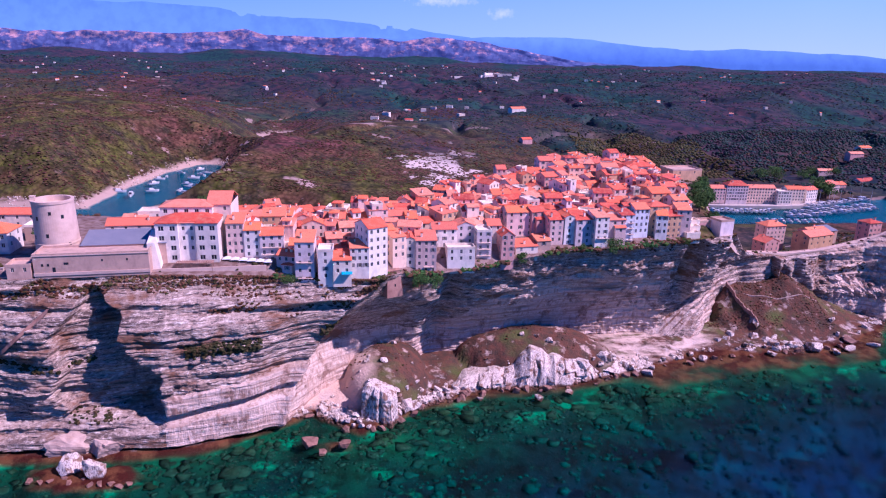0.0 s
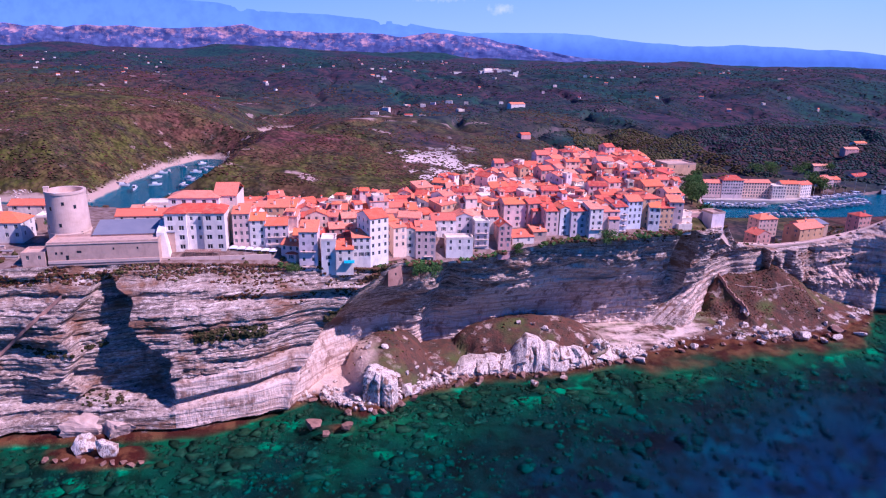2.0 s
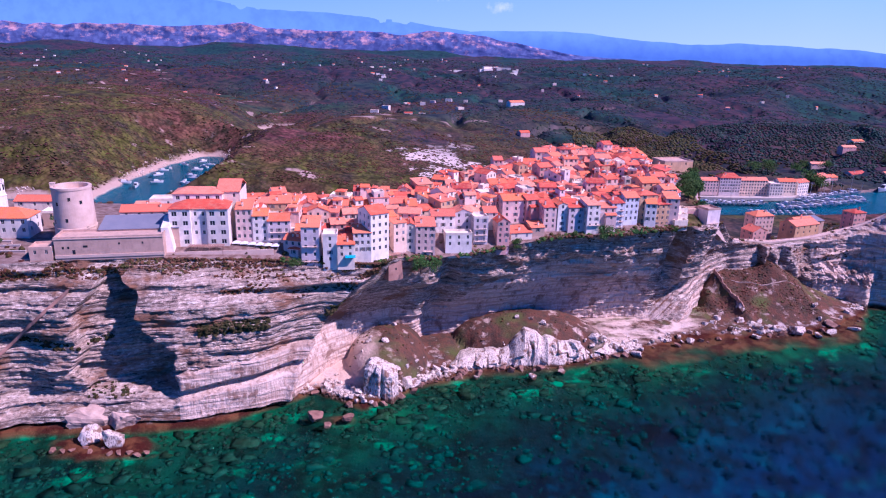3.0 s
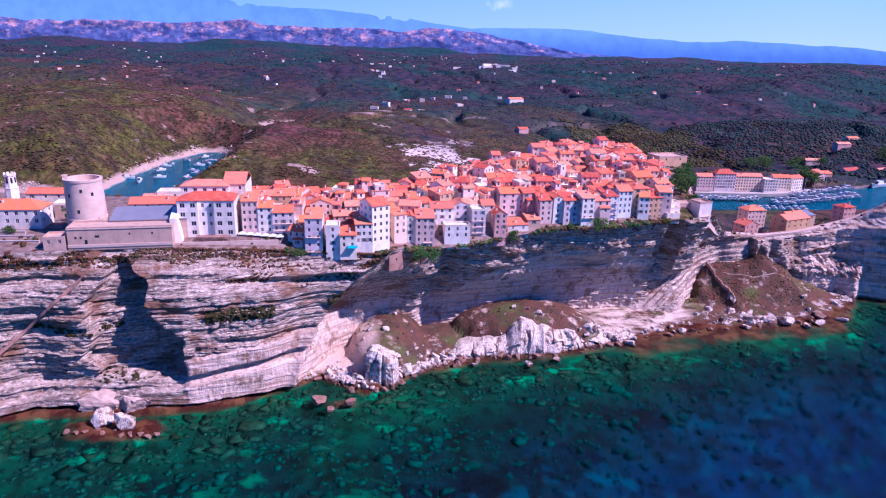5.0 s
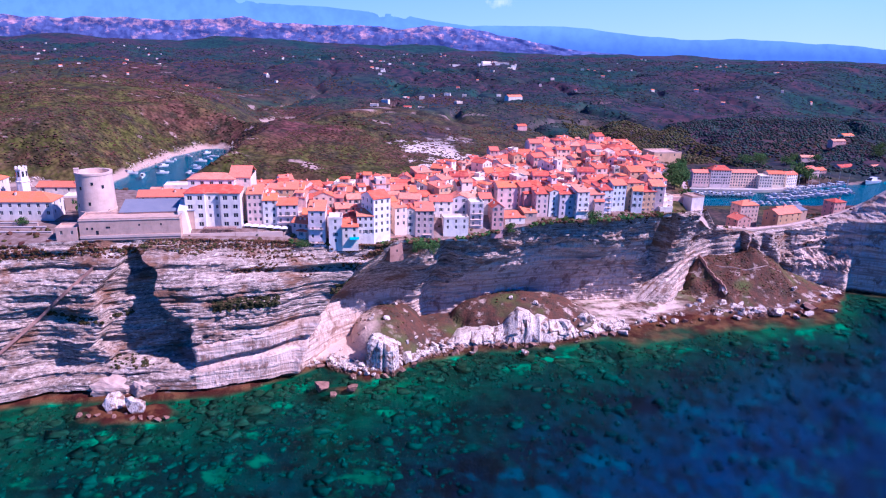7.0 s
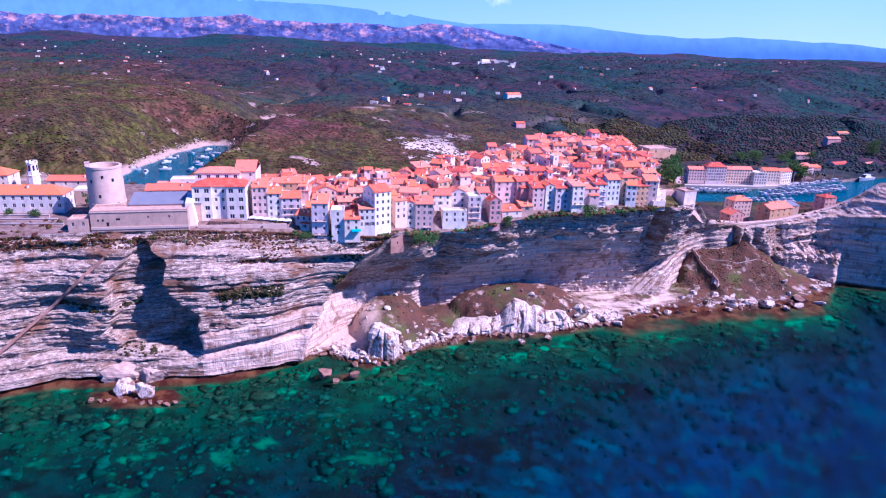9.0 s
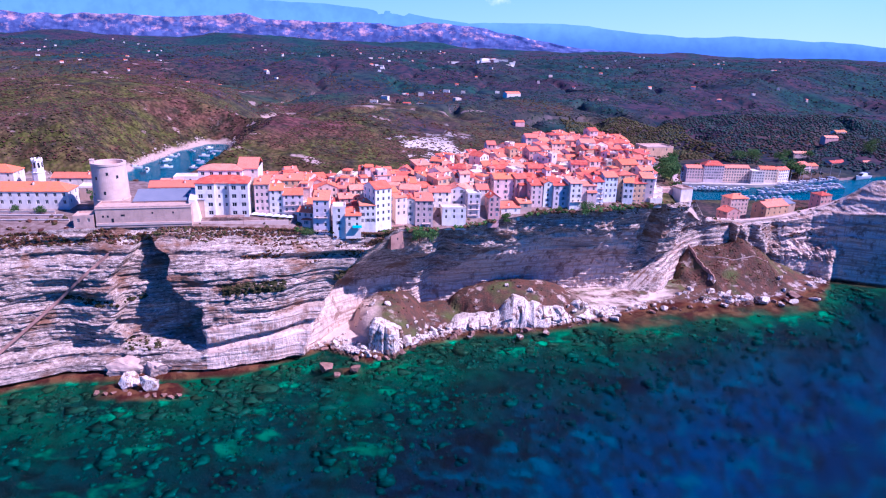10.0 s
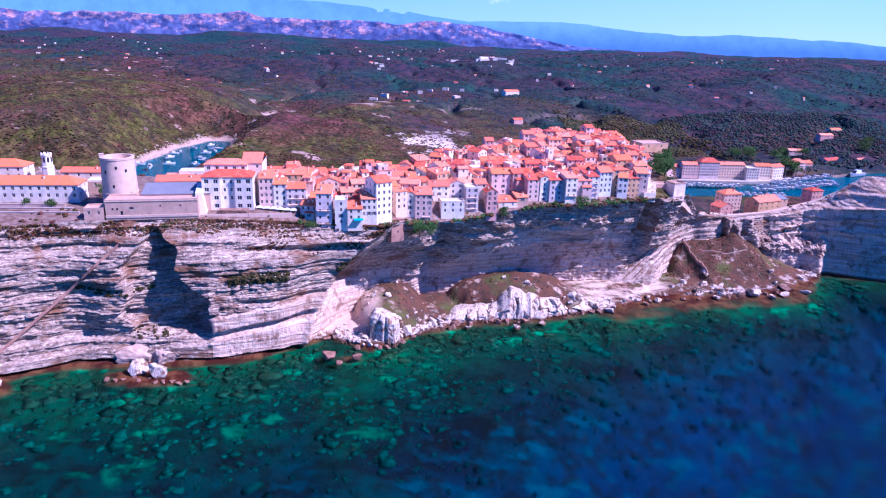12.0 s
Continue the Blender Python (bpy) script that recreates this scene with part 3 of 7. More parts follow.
def land_height(x, y):
    x, y = np.asarray(x, float), np.asarray(y, float)
    wob = 10 * fbm(x / 45, y / 45, 11)
    d = np.minimum(channel(x, y, INLET, [26, 30, 38, 34, 28, 32, 36, 40, 36]), channel(x, y, COVE, [32, 34, 26, 12])) + wob * step((np.abs(x - 330) - 160) / 60)
    mid = np.interp(x, [-1200, -600, -300, -225, 0, 240, 380, 470, 560], [450, 505, 545, 530, 545, 608, 625, 655, 700])
    # the citadel's plateau with the saddle to its east
    south = 62 + 7 * step((y - 300) / 110) * step((x + 40) / 80) * step((190 - x) / 60)
    south = south - 7 * step((x + 66) / 20) * step((60 - x) / 40) * step((275 - y) / 22)
    k = step((x - 130 - 0.35 * (y - 315)) / 27)
    saddle = 37 + 17 * step((x - 225) / 110) - 0.55 * np.clip(y - 357 - 0.14 * np.clip(x - 170, 0, 130), 0, 26) - 0.26 * np.maximum(y - 383 - 0.14 * np.clip(x - 170, 0, 130), 0)
    south = south * (1 - k) + np.maximum(saddle, 2) * k
    south = np.minimum(south, 62 - 0.62 * np.maximum(y - 318 - 140 * step((x + 70) / 120), 0) + 70 * step((x - 60) / 60))
    south = south + 1.2 * fbm(x / 20, y / 20, 3)
    # the country to the north
    q = -0.68 * (x + 130) + 0.73 * (y - 874)
    north = 8 + 36 * step((q + 270) / 270) - 22 * step(q / 170) + 30 * step((y - 1350) / 700) + 8 * step((y - 2200) / 1500)
    north = north + 50 * np.exp(-(((x + 500) / 215) ** 2) - ((y - 960) / 300) ** 2)
    north = north - 32 * np.exp(-(((x + 0.23 * y + 20) / 60) ** 2)) * step((1500 - y) / 500) * step((y - 770) / 130)
    north = north - 16 * np.exp(-(((x - 0.45 * y + 60) / 90) ** 2)) * step((y - 1250) / 200) * step((2300 - y) / 600)
    north = north + (10 + 22 * step((y - 900) / 900)) * fbm(x / 330, y / 330, 21, 5) + 4 * fbm(x / 60, y / 60, 5)
    north = north - 13 * np.exp(-((fbm(x / 190, y / 190, 25, 3) / 0.07) ** 2)) * step((y - 680) / 200) * step((3600 - y) / 600)
    north = north + 34 * np.exp(-(((x - 520) / 240) ** 2) - ((y - 1000) / 170) ** 2)
    north = north * step((y - mid - 30) / 45 + 0.2)
    far = (128 + 40 * np.exp(-(((x + 1290) / 230) ** 2)) + 22 * np.sin(x / 210.0)) * step((520 - x) / 700)
    rough = 1 + 0.55 * fbm(x / 260, y / 200, 33, 6)
    north = north + 0.25 * far * rough * np.exp(-(((y - 4300) / 270) ** 2))
    inland = np.where(y < mid, south, north)
    bank = np.where(y < mid, -3 + 0.85 * d, -3 + 0.75 * d)
    quay = (x > 235) & (d < 15) & (y > mid) & (x < 640)
    bank = np.where(quay, np.where(d > 0.5, 2.0 + 0.02 * d, -4), bank)
    return np.maximum(np.minimum(inland, bank), -5)


def ground(x, y):
    return float(land_height(np.array([x]), np.array([y]))[0])


def shore_y(x):
    p = np.array(SHORE, float)
    return np.interp(x, p[:, 0], p[:, 1])


def bed_height(x, y):
    """The strand under the cliff and the sea floor, one sheet."""
    d = shore_y(x) + 2.5 * fbm(x / 14, y / 14, 7) - y
    steep = 0.62 + 1.5 * step((x + 30) / 260)
    shelf = 4 + 5 * step((x + 10) / 25) + 7 * step((x - 80) / 30) - 13 * step((x - 226) / 24)
    sea = -((1.9 - 0.9 * step((x - 80) / 30)) * np.clip(d / shelf, 0, 1) + np.maximum(d - shelf, 0) * 0.085 * steep + np.maximum(d - 46 / steep, 0) * (0.11 + 0.10 * step((x + 10) / 220)))
    sea = sea + 1.1 * fbm(x / 9, y / 9, 8) * step(d / 10)
    land = np.minimum(0.16 * -d + 0.4, 4.6)
    dome = lambda cx, cy, rx, ry: np.sqrt(np.clip(1 - ((x - cx) / rx) ** 2 - ((y - cy) / np.where(y < cy, ry, 22)) ** 2 + 0.10 * fbm(x / 9, y / 9, 13), 0, 1))
    land = land + 12.6 * dome(-21, 267, 18, 29) + 12.0 * dome(49, 290, 38, 19)
    # the cone below the saddle: a crest running seaward, steep to the west, a broad brown slope to the east
    t, u = (x - 160) * 0.525 - (y - 344) * 0.852, -(x - 160) * 0.852 - (y - 344) * 0.525
    u = u + 2.2 * fbm(x / 7, y / 7, 14)
    crest = 24.0 - 0.72 * np.maximum(t, 0) - 1.6 * np.maximum(-t, 0) - 1.5 * np.maximum(u, 0) - 0.6 * np.maximum(-u, 0)
    slope = np.minimum(np.minimum(24 - 0.78 * (352 - y), 22.5), np.minimum(24 - 1.5 * np.maximum(u + 1.0, 0), 24 - 0.75 * np.maximum(x - 193, 0))) + 1.6 * fbm(x / 9, y / 20, 12)
    land = np.maximum(land, np.maximum(crest, slope))
    land = land + 9 * step(1.2 - np.hypot((x - 212) / 28, (y - 366) / 30))
    land = land + 1.0 * fbm(x / 7, y / 7, 9) + 1.1 * fbm(x / 22, y / 22, 10)
    z = np.where(d > 0, sea, land)
    edge = 0.35 * fbm(x / 5, y / 5, 15)
    reef = 3.4 * step(1.35 + edge - np.hypot((x + 119) / 21, (y - 195.5) / 8.5)) + 1.6 * step(1.3 - np.hypot((x + 40) / 13, (y - 218) / 6)) + 3.0 * step(1.3 - np.hypot((x + 185) / 16, (y - 182) / 9))
    return np.clip(np.where(d > 0, np.minimum(z + reef, 0.28 + edge), z), -34, 30)


# ---- sea, strand and cliff ----
def make_setting():
    v, f = [(-4900, -900, 0), (4900, -900, 0), (4900, 2500, 0), (-4900, 2500, 0)], [(0, 1, 2, 3)]
    sea = tagged(new("water", build("water", v, f, WATER)), "clear emerald to navy sea water, calm", "sea", kind="structure")
    sea.visible_shadow = False

    xs = np.concatenate([np.linspace(-4800, -330, 60), np.linspace(-326, 340, 480), np.linspace(345, 4800, 60)])
    ys = np.concatenate([np.linspace(-880, 60, 50), np.linspace(62, 400, 250)])
    X, Y = np.meshgrid(xs, ys)
    Z = bed_height(X, Y)
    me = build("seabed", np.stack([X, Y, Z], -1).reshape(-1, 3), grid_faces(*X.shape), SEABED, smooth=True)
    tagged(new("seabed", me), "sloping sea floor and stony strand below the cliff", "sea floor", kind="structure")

    # cliff: lofted from foot to brow, with its beds as ledges
    n = len(FOOT) - 1
    s = np.concatenate([np.linspace(0, 3, 60), np.linspace(3.01, 25, 1150), np.linspace(25.02, n, 50)])
    foot, brow = guide(FOOT, s), guide(BROW, s)
    ker = np.ones(13) / 13
    for a in (foot, brow):
        for c in range(2):
            a[:, c] = np.convolve(np.pad(a[:, c], 6, "edge"), ker, "valid")
    mid = (foot + brow[:, :2]) / 2
    tan = np.gradient(mid, axis=0)
    tan = np.stack([np.convolve(np.pad(tan[:, c], 20, "edge"), np.ones(41) / 41, "valid") for c in range(2)], -1)
    out = np.stack([tan[:, 1], -tan[:, 0]], -1)
    out = out / np.linalg.norm(out, axis=1)[:, None]
    rows = 230
    v = np.linspace(0, 1, rows)[:, None]
    S = s[None, :]
    west = step((9.2 - S) / 1.2)
    prow = step((S - 8.05) / 0.35) * step((13.0 - S) / 1.5)
    east = step((S - 19.6) / 1.0)
    g = west * (0.30 * v + 0.70 * step((v - 0.76) / 0.24)) + (1 - west) * (v ** 1.8)
    g = g * (1 - step((S - 21.8) / 0.5)) + step((S - 21.8) / 0.5) * (0.25 * v + 0.75 * step((v - 0.82) / 0.18))
    ridge = step((S - 7.3) / 0.7) * step((13.0 - S) / 1.5)
    gx = g * (1 - ridge) + ridge * v ** 1.8
    gy = g * (1 - ridge) + ridge * (0.78 * step(v / 0.62) + 0.22 * np.clip((v - 0.7) / 0.3, 0, 1))
    zz = -5 + (brow[None, :, 2] + 5) * v
    px = foot[None, :, 0] * (1 - gx) + brow[None, :, 0] * gx
    py = foot[None, :, 1] * (1 - gy) + brow[None, :, 1] * gy
    along = np.cumsum(np.r_[0, np.hypot(*np.diff(mid, axis=0).T)])[None, :]
    # beds of uneven thickness, each set in or out
    rng = np.random.default_rng(4)
    edge = np.cumsum(rng.uniform(1.6, 5.5, 40)) - 6
    setin = rng.uniform(-1, 1, 41)
    thin_edge = np.cumsum(rng.uniform(0.45, 1.5, 120)) - 6
    thin_in = rng.uniform(-1, 1, 121)
    bed_z = zz + 0.012 * (along - 700) + 0.35 * fbm(along / 30, zz / 200, 41)
    k = np.searchsorted(edge, bed_z)
    ledge = 0.7 * setin[k] * (0.6 + 1.9 * vnoise(along / 9, k * 3.7, 42))
    k = np.searchsorted(thin_edge, bed_z)
    ledge = ledge + (1 - 0.75 * east) * thin_in[k] * (0.30 + 0.9 * vnoise(along / 5, k * 2.9, 46) + 0.5 * vnoise(along / 1.6, k * 5.1, 47))
    amp = 1.9 * west + (1.2 - 0.6 * step((S - 13.0) / 0.6)) * (1 - west) * (1 - prow) * (1 - east) + 0.03 * prow + 1.2 * east * (1 - 0.45 * step((S - 22) / 0.4))
    push = ledge * amp
    push = push + (1.5 * fbm(along / 34, zz / 60, 43) + 1.1 * fbm(along / 7, zz / 9, 44) * (1 - 0.5 * prow) + 0.8 * fbm(along / 2.6, zz / 1.5, 45, 3) * (1 - 0.6 * prow)) * (0.5 + 0.5 * step(v * 8))
    # hollow bays and buttresses
    ragged = 0.22 * vnoise(zz / 7, along / 90, 51) + 0.1 * vnoise(zz / 2, along / 60, 52)
    left = 4.70 + 0.30 * step((v - 0.70) / 0.25) + ragged
    right = 5.98 + 0.6 * ragged - 0.46 * step((v - 0.42) / 0.28) - 0.32 * step((v - 0.80) / 0.15)
    bay = step((S - left) / 0.09) * step((right - S) / 0.05) * step((v - 0.22) / 0.05) * step((0.96 - v) / 0.10)
    push = push - 17.0 * bay * (0.38 + 0.62 * np.clip((S - left) / (right - left), 0, 1))
    push = push - 1.9 * step((5.2 + ragged - S) / 0.3) * step((S - 1.0) / 1.0) * step(vnoise(along / 13, zz / 9, 69) * 3 + 0.6) * (step((0.05 - np.abs(v - 0.56)) / 0.02) + step((0.05 - np.abs(v - 0.40)) / 0.02) + step((0.05 - np.abs(v - 0.25)) / 0.02))
    push = push - 2.6 * west * np.exp(-(((v - 0.835) / 0.022) ** 2)) + 1.6 * west * np.exp(-(((v - 0.885) / 0.02) ** 2)) - 2.2 * west * np.exp(-(((v - 0.47) / 0.018) ** 2)) * step((S - 6.4) / 0.4)
    push = push - 5.0 * step((left + 0.1 - S) / 1.2) * step((v - 0.20) / 0.06) * step((0.97 - v) / 0.10) * step((S - 1.5) / 1.0)
    # two thick smooth beds at the foot, with a notch at the waterline
    dip = zz - 0.09 * np.clip(px + 98, -30, 60) + 0.5 * fbm(along / 18, zz * 0, 66)
    inner = step((S - 5.9) / 0.15) * step((8.25 - S) / 0.3)
    outer = step((6.0 - S) / 0.12) * step((S - 1.0) / 1.0)
    low = step((S - 1.0) / 1.0) * step((8.25 - S) / 0.3)
    thick = np.clip(inner * step((19.5 - dip) / 0.6) + outer * step((9.0 - dip) / 0.6), 0, 1)
    push = push * (1 - 0.8 * thick)
    push = push + inner * (2.6 * step((19.5 - dip) / 0.7) * step((dip - 12.8) / 0.6) - 1.2 * step((1.6 - np.abs(dip - 11.6)) / 0.8))
    push = push + low * 3.5 * step((9.0 + 1.6 * inner - dip) / 1.6) - 3.4 * low * step((1.9 + 0.6 * vnoise(along / 6, zz * 0, 67) - zz) / 0.7)
    # a broken lip of ledges under the houses
    push = push + (1.6 + 4.0 * vnoise(along / 11, zz / 5, 73) + 2.0 * vnoise(along / 3, zz / 2, 74)) * step((v - 0.66) / 0.12) * step((0.95 - v) / 0.14) * step((S - 10.8) / 0.8) * step((17.0 - S) / 0.5)
    # the hollow beside the leaning ridge
    push = push - 4.5 * step((0.66 - v) / 0.3) * step((S - 12.4) / 1.0) * step((17.0 - S) / 0.5)
    push = push - 8.0 * np.exp(-(((v - 0.50) / 0.17) ** 2)) * step((S - 8.15) / 0.7) * step((12.6 - S) / 0.9)
    push = push + 2.4 * np.exp(-(((S - 8.0) / 0.13) ** 2)) * step((v - 0.05) / 0.1) * step((0.93 - v) / 0.1)
    push = push - 6 * np.exp(-(((S - 12.9) / 0.35) ** 2)) * step(v * 3) - 5 * np.exp(-(((S - 17.25) / 0.12) ** 2)) * step((v - 0.45) / 0.2)
    # the pillar under the bastion and the buttress below the saddle
    push = push + 4.5 * step((S - 17.42) / 0.06) * step((18.08 - S) / 0.06) * step((v - 0.42) / 0.1)
    push = push + 7.0 * step((S - 20.72) / 0.06) * step((21.9 - S) / 0.3) * (0.7 + 0.6 * vnoise(along / 4, zz / 9, 57))
    # smooth beds rising eastward in front of the overhang up to the saddle
    rise = np.interp(S, [16.2, 16.6, 17.0, 17.7, 18.5, 19.2, 19.8, 20.7, 20.9], [0, 4, 11, 25, 30, 33, 35, 36, -5])
    under = np.maximum(rise + 1.2 * fbm(along / 9, zz / 50, 58) - zz, 0) * step((S - 16.2) / 0.3)
    stepped = np.floor(under / 3.6) * 3.6 + 3.6 * step((under / 3.6 - np.floor(under / 3.6)) * 2.4 - 0.9)
    push = push * (1 - 0.65 * step(under / 3)) + (0.66 - 0.36 * step((S - 17.4) / 0.9)) * (0.2 * under + 0.8 * stepped)
    for level, tilt in ((47, 5), (41, 4), (33, 5), (27, 3)):
        push = push + 1.7 * step((S - 22) / 0.3) * step((level + tilt * (S - 23) + 1.5 * fbm(along / 10, zz * 0, level) - zz) / 0.8) * step((zz - level + 4 - tilt * (S - 23)) / 3.5)
    # the gnawed bench at the foot of the far face
    bench = step((S - 21.7) / 0.2) * step((24.1 - S) / 0.4)
    push = push + bench * (0.85 * np.clip(25 + 3 * fbm(along / 12, zz / 30, 59) - zz, 0, 8) + (3.2 * vnoise(along / 2.0, zz / 1.6, 60) + 2.0 * fbm(along / 1.1, zz / 0.9, 62, 3)) * step((26 - zz) / 3) * step((zz - 11) / 3))
    push = push + 2.0 * east * fbm(along / 12, zz / 40, 48) * step(v * 5) * step((22 - S) / 0.5)
    push = push * step((1.0 - v) / 0.02)
    px, py = px + push * out[None, :, 0], py + push * out[None, :, 1]
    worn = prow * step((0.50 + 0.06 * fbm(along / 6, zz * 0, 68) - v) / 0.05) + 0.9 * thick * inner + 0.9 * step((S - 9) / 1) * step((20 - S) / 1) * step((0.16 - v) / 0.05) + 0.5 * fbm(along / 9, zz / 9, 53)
    # smooth beds carried up the shaded overhang, their paler colour lightening its shade
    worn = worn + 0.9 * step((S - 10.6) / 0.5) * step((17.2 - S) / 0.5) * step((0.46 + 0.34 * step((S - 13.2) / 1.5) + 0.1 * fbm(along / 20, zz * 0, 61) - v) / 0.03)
    # far shaded face takes the pale rock throughout, to brighten its shade
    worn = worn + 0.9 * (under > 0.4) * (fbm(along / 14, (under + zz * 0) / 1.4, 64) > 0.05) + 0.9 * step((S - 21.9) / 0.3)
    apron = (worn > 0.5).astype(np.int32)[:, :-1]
    # the top turns inland, under the turf
    lip = np.stack([brow[:, 0] - 3 * out[:, 0], brow[:, 1] - 3 * out[:, 1], brow[:, 2] - 0.6], -1)
    P = np.concatenate([np.stack([px, py, zz], -1), lip[None]], 0)
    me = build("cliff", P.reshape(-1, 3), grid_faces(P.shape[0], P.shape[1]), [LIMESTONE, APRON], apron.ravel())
    tagged(new("cliff", me), "pale banded limestone sea cliff with ledges and overhangs", "cliff", kind="structure")
    face = (s, np.stack([px, py, zz], -1))

    # land: one sheet from the brow to the horizon
    s = np.concatenate([np.linspace(0, 2.6, 70), np.linspace(2.62, 25.5, 560), np.linspace(25.55, n, 60)])
    brow = guide(BROW, s)
    for c in range(2):
        brow[:, c] = np.convolve(np.pad(brow[:, c], 5, "edge"), np.ones(11) / 11, "valid")
    t = np.concatenate([np.linspace(0, 0.09, 150), 0.09 + 0.91 * (np.linspace(0, 1, 261)[1:] ** 1.7)])[:, None]
    X = brow[None, :, 0] * (1 + 4.6 * t)
    Y = brow[None, :, 1] * (1 - t) + 4900 * t
    Z = land_height(X, Y)
    back = np.hypot(X - brow[None, :, 0], Y - brow[None, :, 1])
    w = step(back / 10)
    Z = brow[None, :, 2] * (1 - w) + Z * w
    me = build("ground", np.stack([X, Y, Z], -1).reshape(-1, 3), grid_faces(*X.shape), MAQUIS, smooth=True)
    tagged(new("ground", me), "scrub-covered limestone plateau, hills and ravines", "land", kind="structure")

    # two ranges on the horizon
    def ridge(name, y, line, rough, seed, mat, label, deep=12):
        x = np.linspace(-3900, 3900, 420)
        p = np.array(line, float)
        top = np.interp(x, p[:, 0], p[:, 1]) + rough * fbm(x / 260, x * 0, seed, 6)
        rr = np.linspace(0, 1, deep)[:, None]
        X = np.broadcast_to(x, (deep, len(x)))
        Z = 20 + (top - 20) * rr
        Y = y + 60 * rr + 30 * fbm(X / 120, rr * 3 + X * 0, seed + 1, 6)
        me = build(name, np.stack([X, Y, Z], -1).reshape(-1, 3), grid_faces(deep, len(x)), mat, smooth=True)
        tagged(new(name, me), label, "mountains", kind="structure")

    v, f = [(-4900, 4900, -20), (4900, 4900, -20), (4900, 4900, 2600), (-4900, 4900, 2600)], [(0, 1, 2, 3)]
    tagged(new("backdrop_sky", build("backdrop_sky", v, f, sky_backdrop())), "pale blue summer sky above the horizon", "sky", kind="structure")
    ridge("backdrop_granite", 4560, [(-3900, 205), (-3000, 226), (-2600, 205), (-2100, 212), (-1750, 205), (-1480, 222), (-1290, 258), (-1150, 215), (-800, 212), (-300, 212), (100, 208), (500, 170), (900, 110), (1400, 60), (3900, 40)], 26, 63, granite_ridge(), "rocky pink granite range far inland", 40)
    # both blue ranges glow by emission, in place of air haze
    ridge("backdrop_near", 4720, [(-3900, 200), (0, 215), (300, 235), (870, 245), (1300, 215), (1675, 184), (1850, 180), (2000, 195), (2480, 190), (2900, 172), (3155, 158), (3900, 140)], 14, 61, glow_ridge("near_hazed_hills", (0.13, 0.22, 0.42), (0.25, 0.39, 0.66), 90, 230, 1.0), "hazy blue hills on the horizon")
    ridge("backdrop_far", 4830, [(-3900, 470), (-3300, 470), (-2700, 455), (-2400, 420), (-1900, 412), (-1500, 380), (-1200, 345), (-780, 325), (-360, 296), (66, 255), (500, 200), (3900, 120)], 18, 66, glow_ridge("far_hazed_mountains", (0.26, 0.40, 0.75), (0.21, 0.345, 0.71), 120, 420, 1.0), "pale blue mountain range on the horizon")

    return face


FACE = make_setting()


# ---- buildings ----
WIN_W, WIN_H = 1.05, 1.6


def window_meshes():
    """A framed two-light window as one sheet with sunk panes, a shutter leaf, and closed shutters."""
    a, b, r = WIN_W / 2, WIN_H, 0.15
    xs, zs = [-a, -a + 0.1, -0.05, 0.05, a - 0.1, a], [0, 0.1, b - 0.1, b]
    v, f, idx = [(x, r, z) for z in zs for x in xs], [], []
    for j in range(3):
        for i in range(5):
            q = [j * 6 + i, j * 6 + i + 1, (j + 1) * 6 + i + 1, (j + 1) * 6 + i]
            if j == 1 and i in (1, 3):
                k = len(v)
                v += [(v[c][0], r + 0.06, v[c][2]) for c in q]
                f += [(q[n], q[(n + 1) % 4], k + (n + 1) % 4, k + n) for n in range(4)] + [(k, k + 1, k + 2, k + 3)]
                idx += [0] * 4 + [1]
            else:
                f.append(tuple(q))
                idx.append(0)
    plain = build("window", v, f, [FRAME, GLASS], idx)
    leaf = build("shutter", *box(-0.26, 0.26, -0.07, -0.02, -0.02, b), SHUTTER)
    closed = build("closed_shutters", *box(-a, a, 0.03, 0.09, 0, b), SHUTTER)
    return plain, leaf, closed


WINDOWS = window_meshes()
CHIMNEY = build("chimney", *joined(box(-0.45, 0.45, -0.3, 0.3, -1.5, 1.1), box(-0.55, 0.55, -0.4, 0.4, 1.1, 1.25), box(-0.4, 0.4, -0.25, 0.25, 1.25, 1.5)), [WALLS["cream"], TILE], [0] * 6 + [1] * 12)


def add_window(ob, m, kind=0.0, win=(WIN_W, WIN_H)):
    m = m @ Matrix.Diagonal((win[0] / WIN_W, 1, win[1] / WIN_H, 1))
    win = part("window", WINDOWS[2 if kind > 0.88 else 0], ob, "closed painted shutters" if kind > 0.88 else "", m)
    if 0.66 < kind <= 0.88:
        for side in (-1, 1):
            part("shutter", WINDOWS[1], win, "open painted shutter", pose(side * (WIN_W / 2 + 0.3), 0, 0))


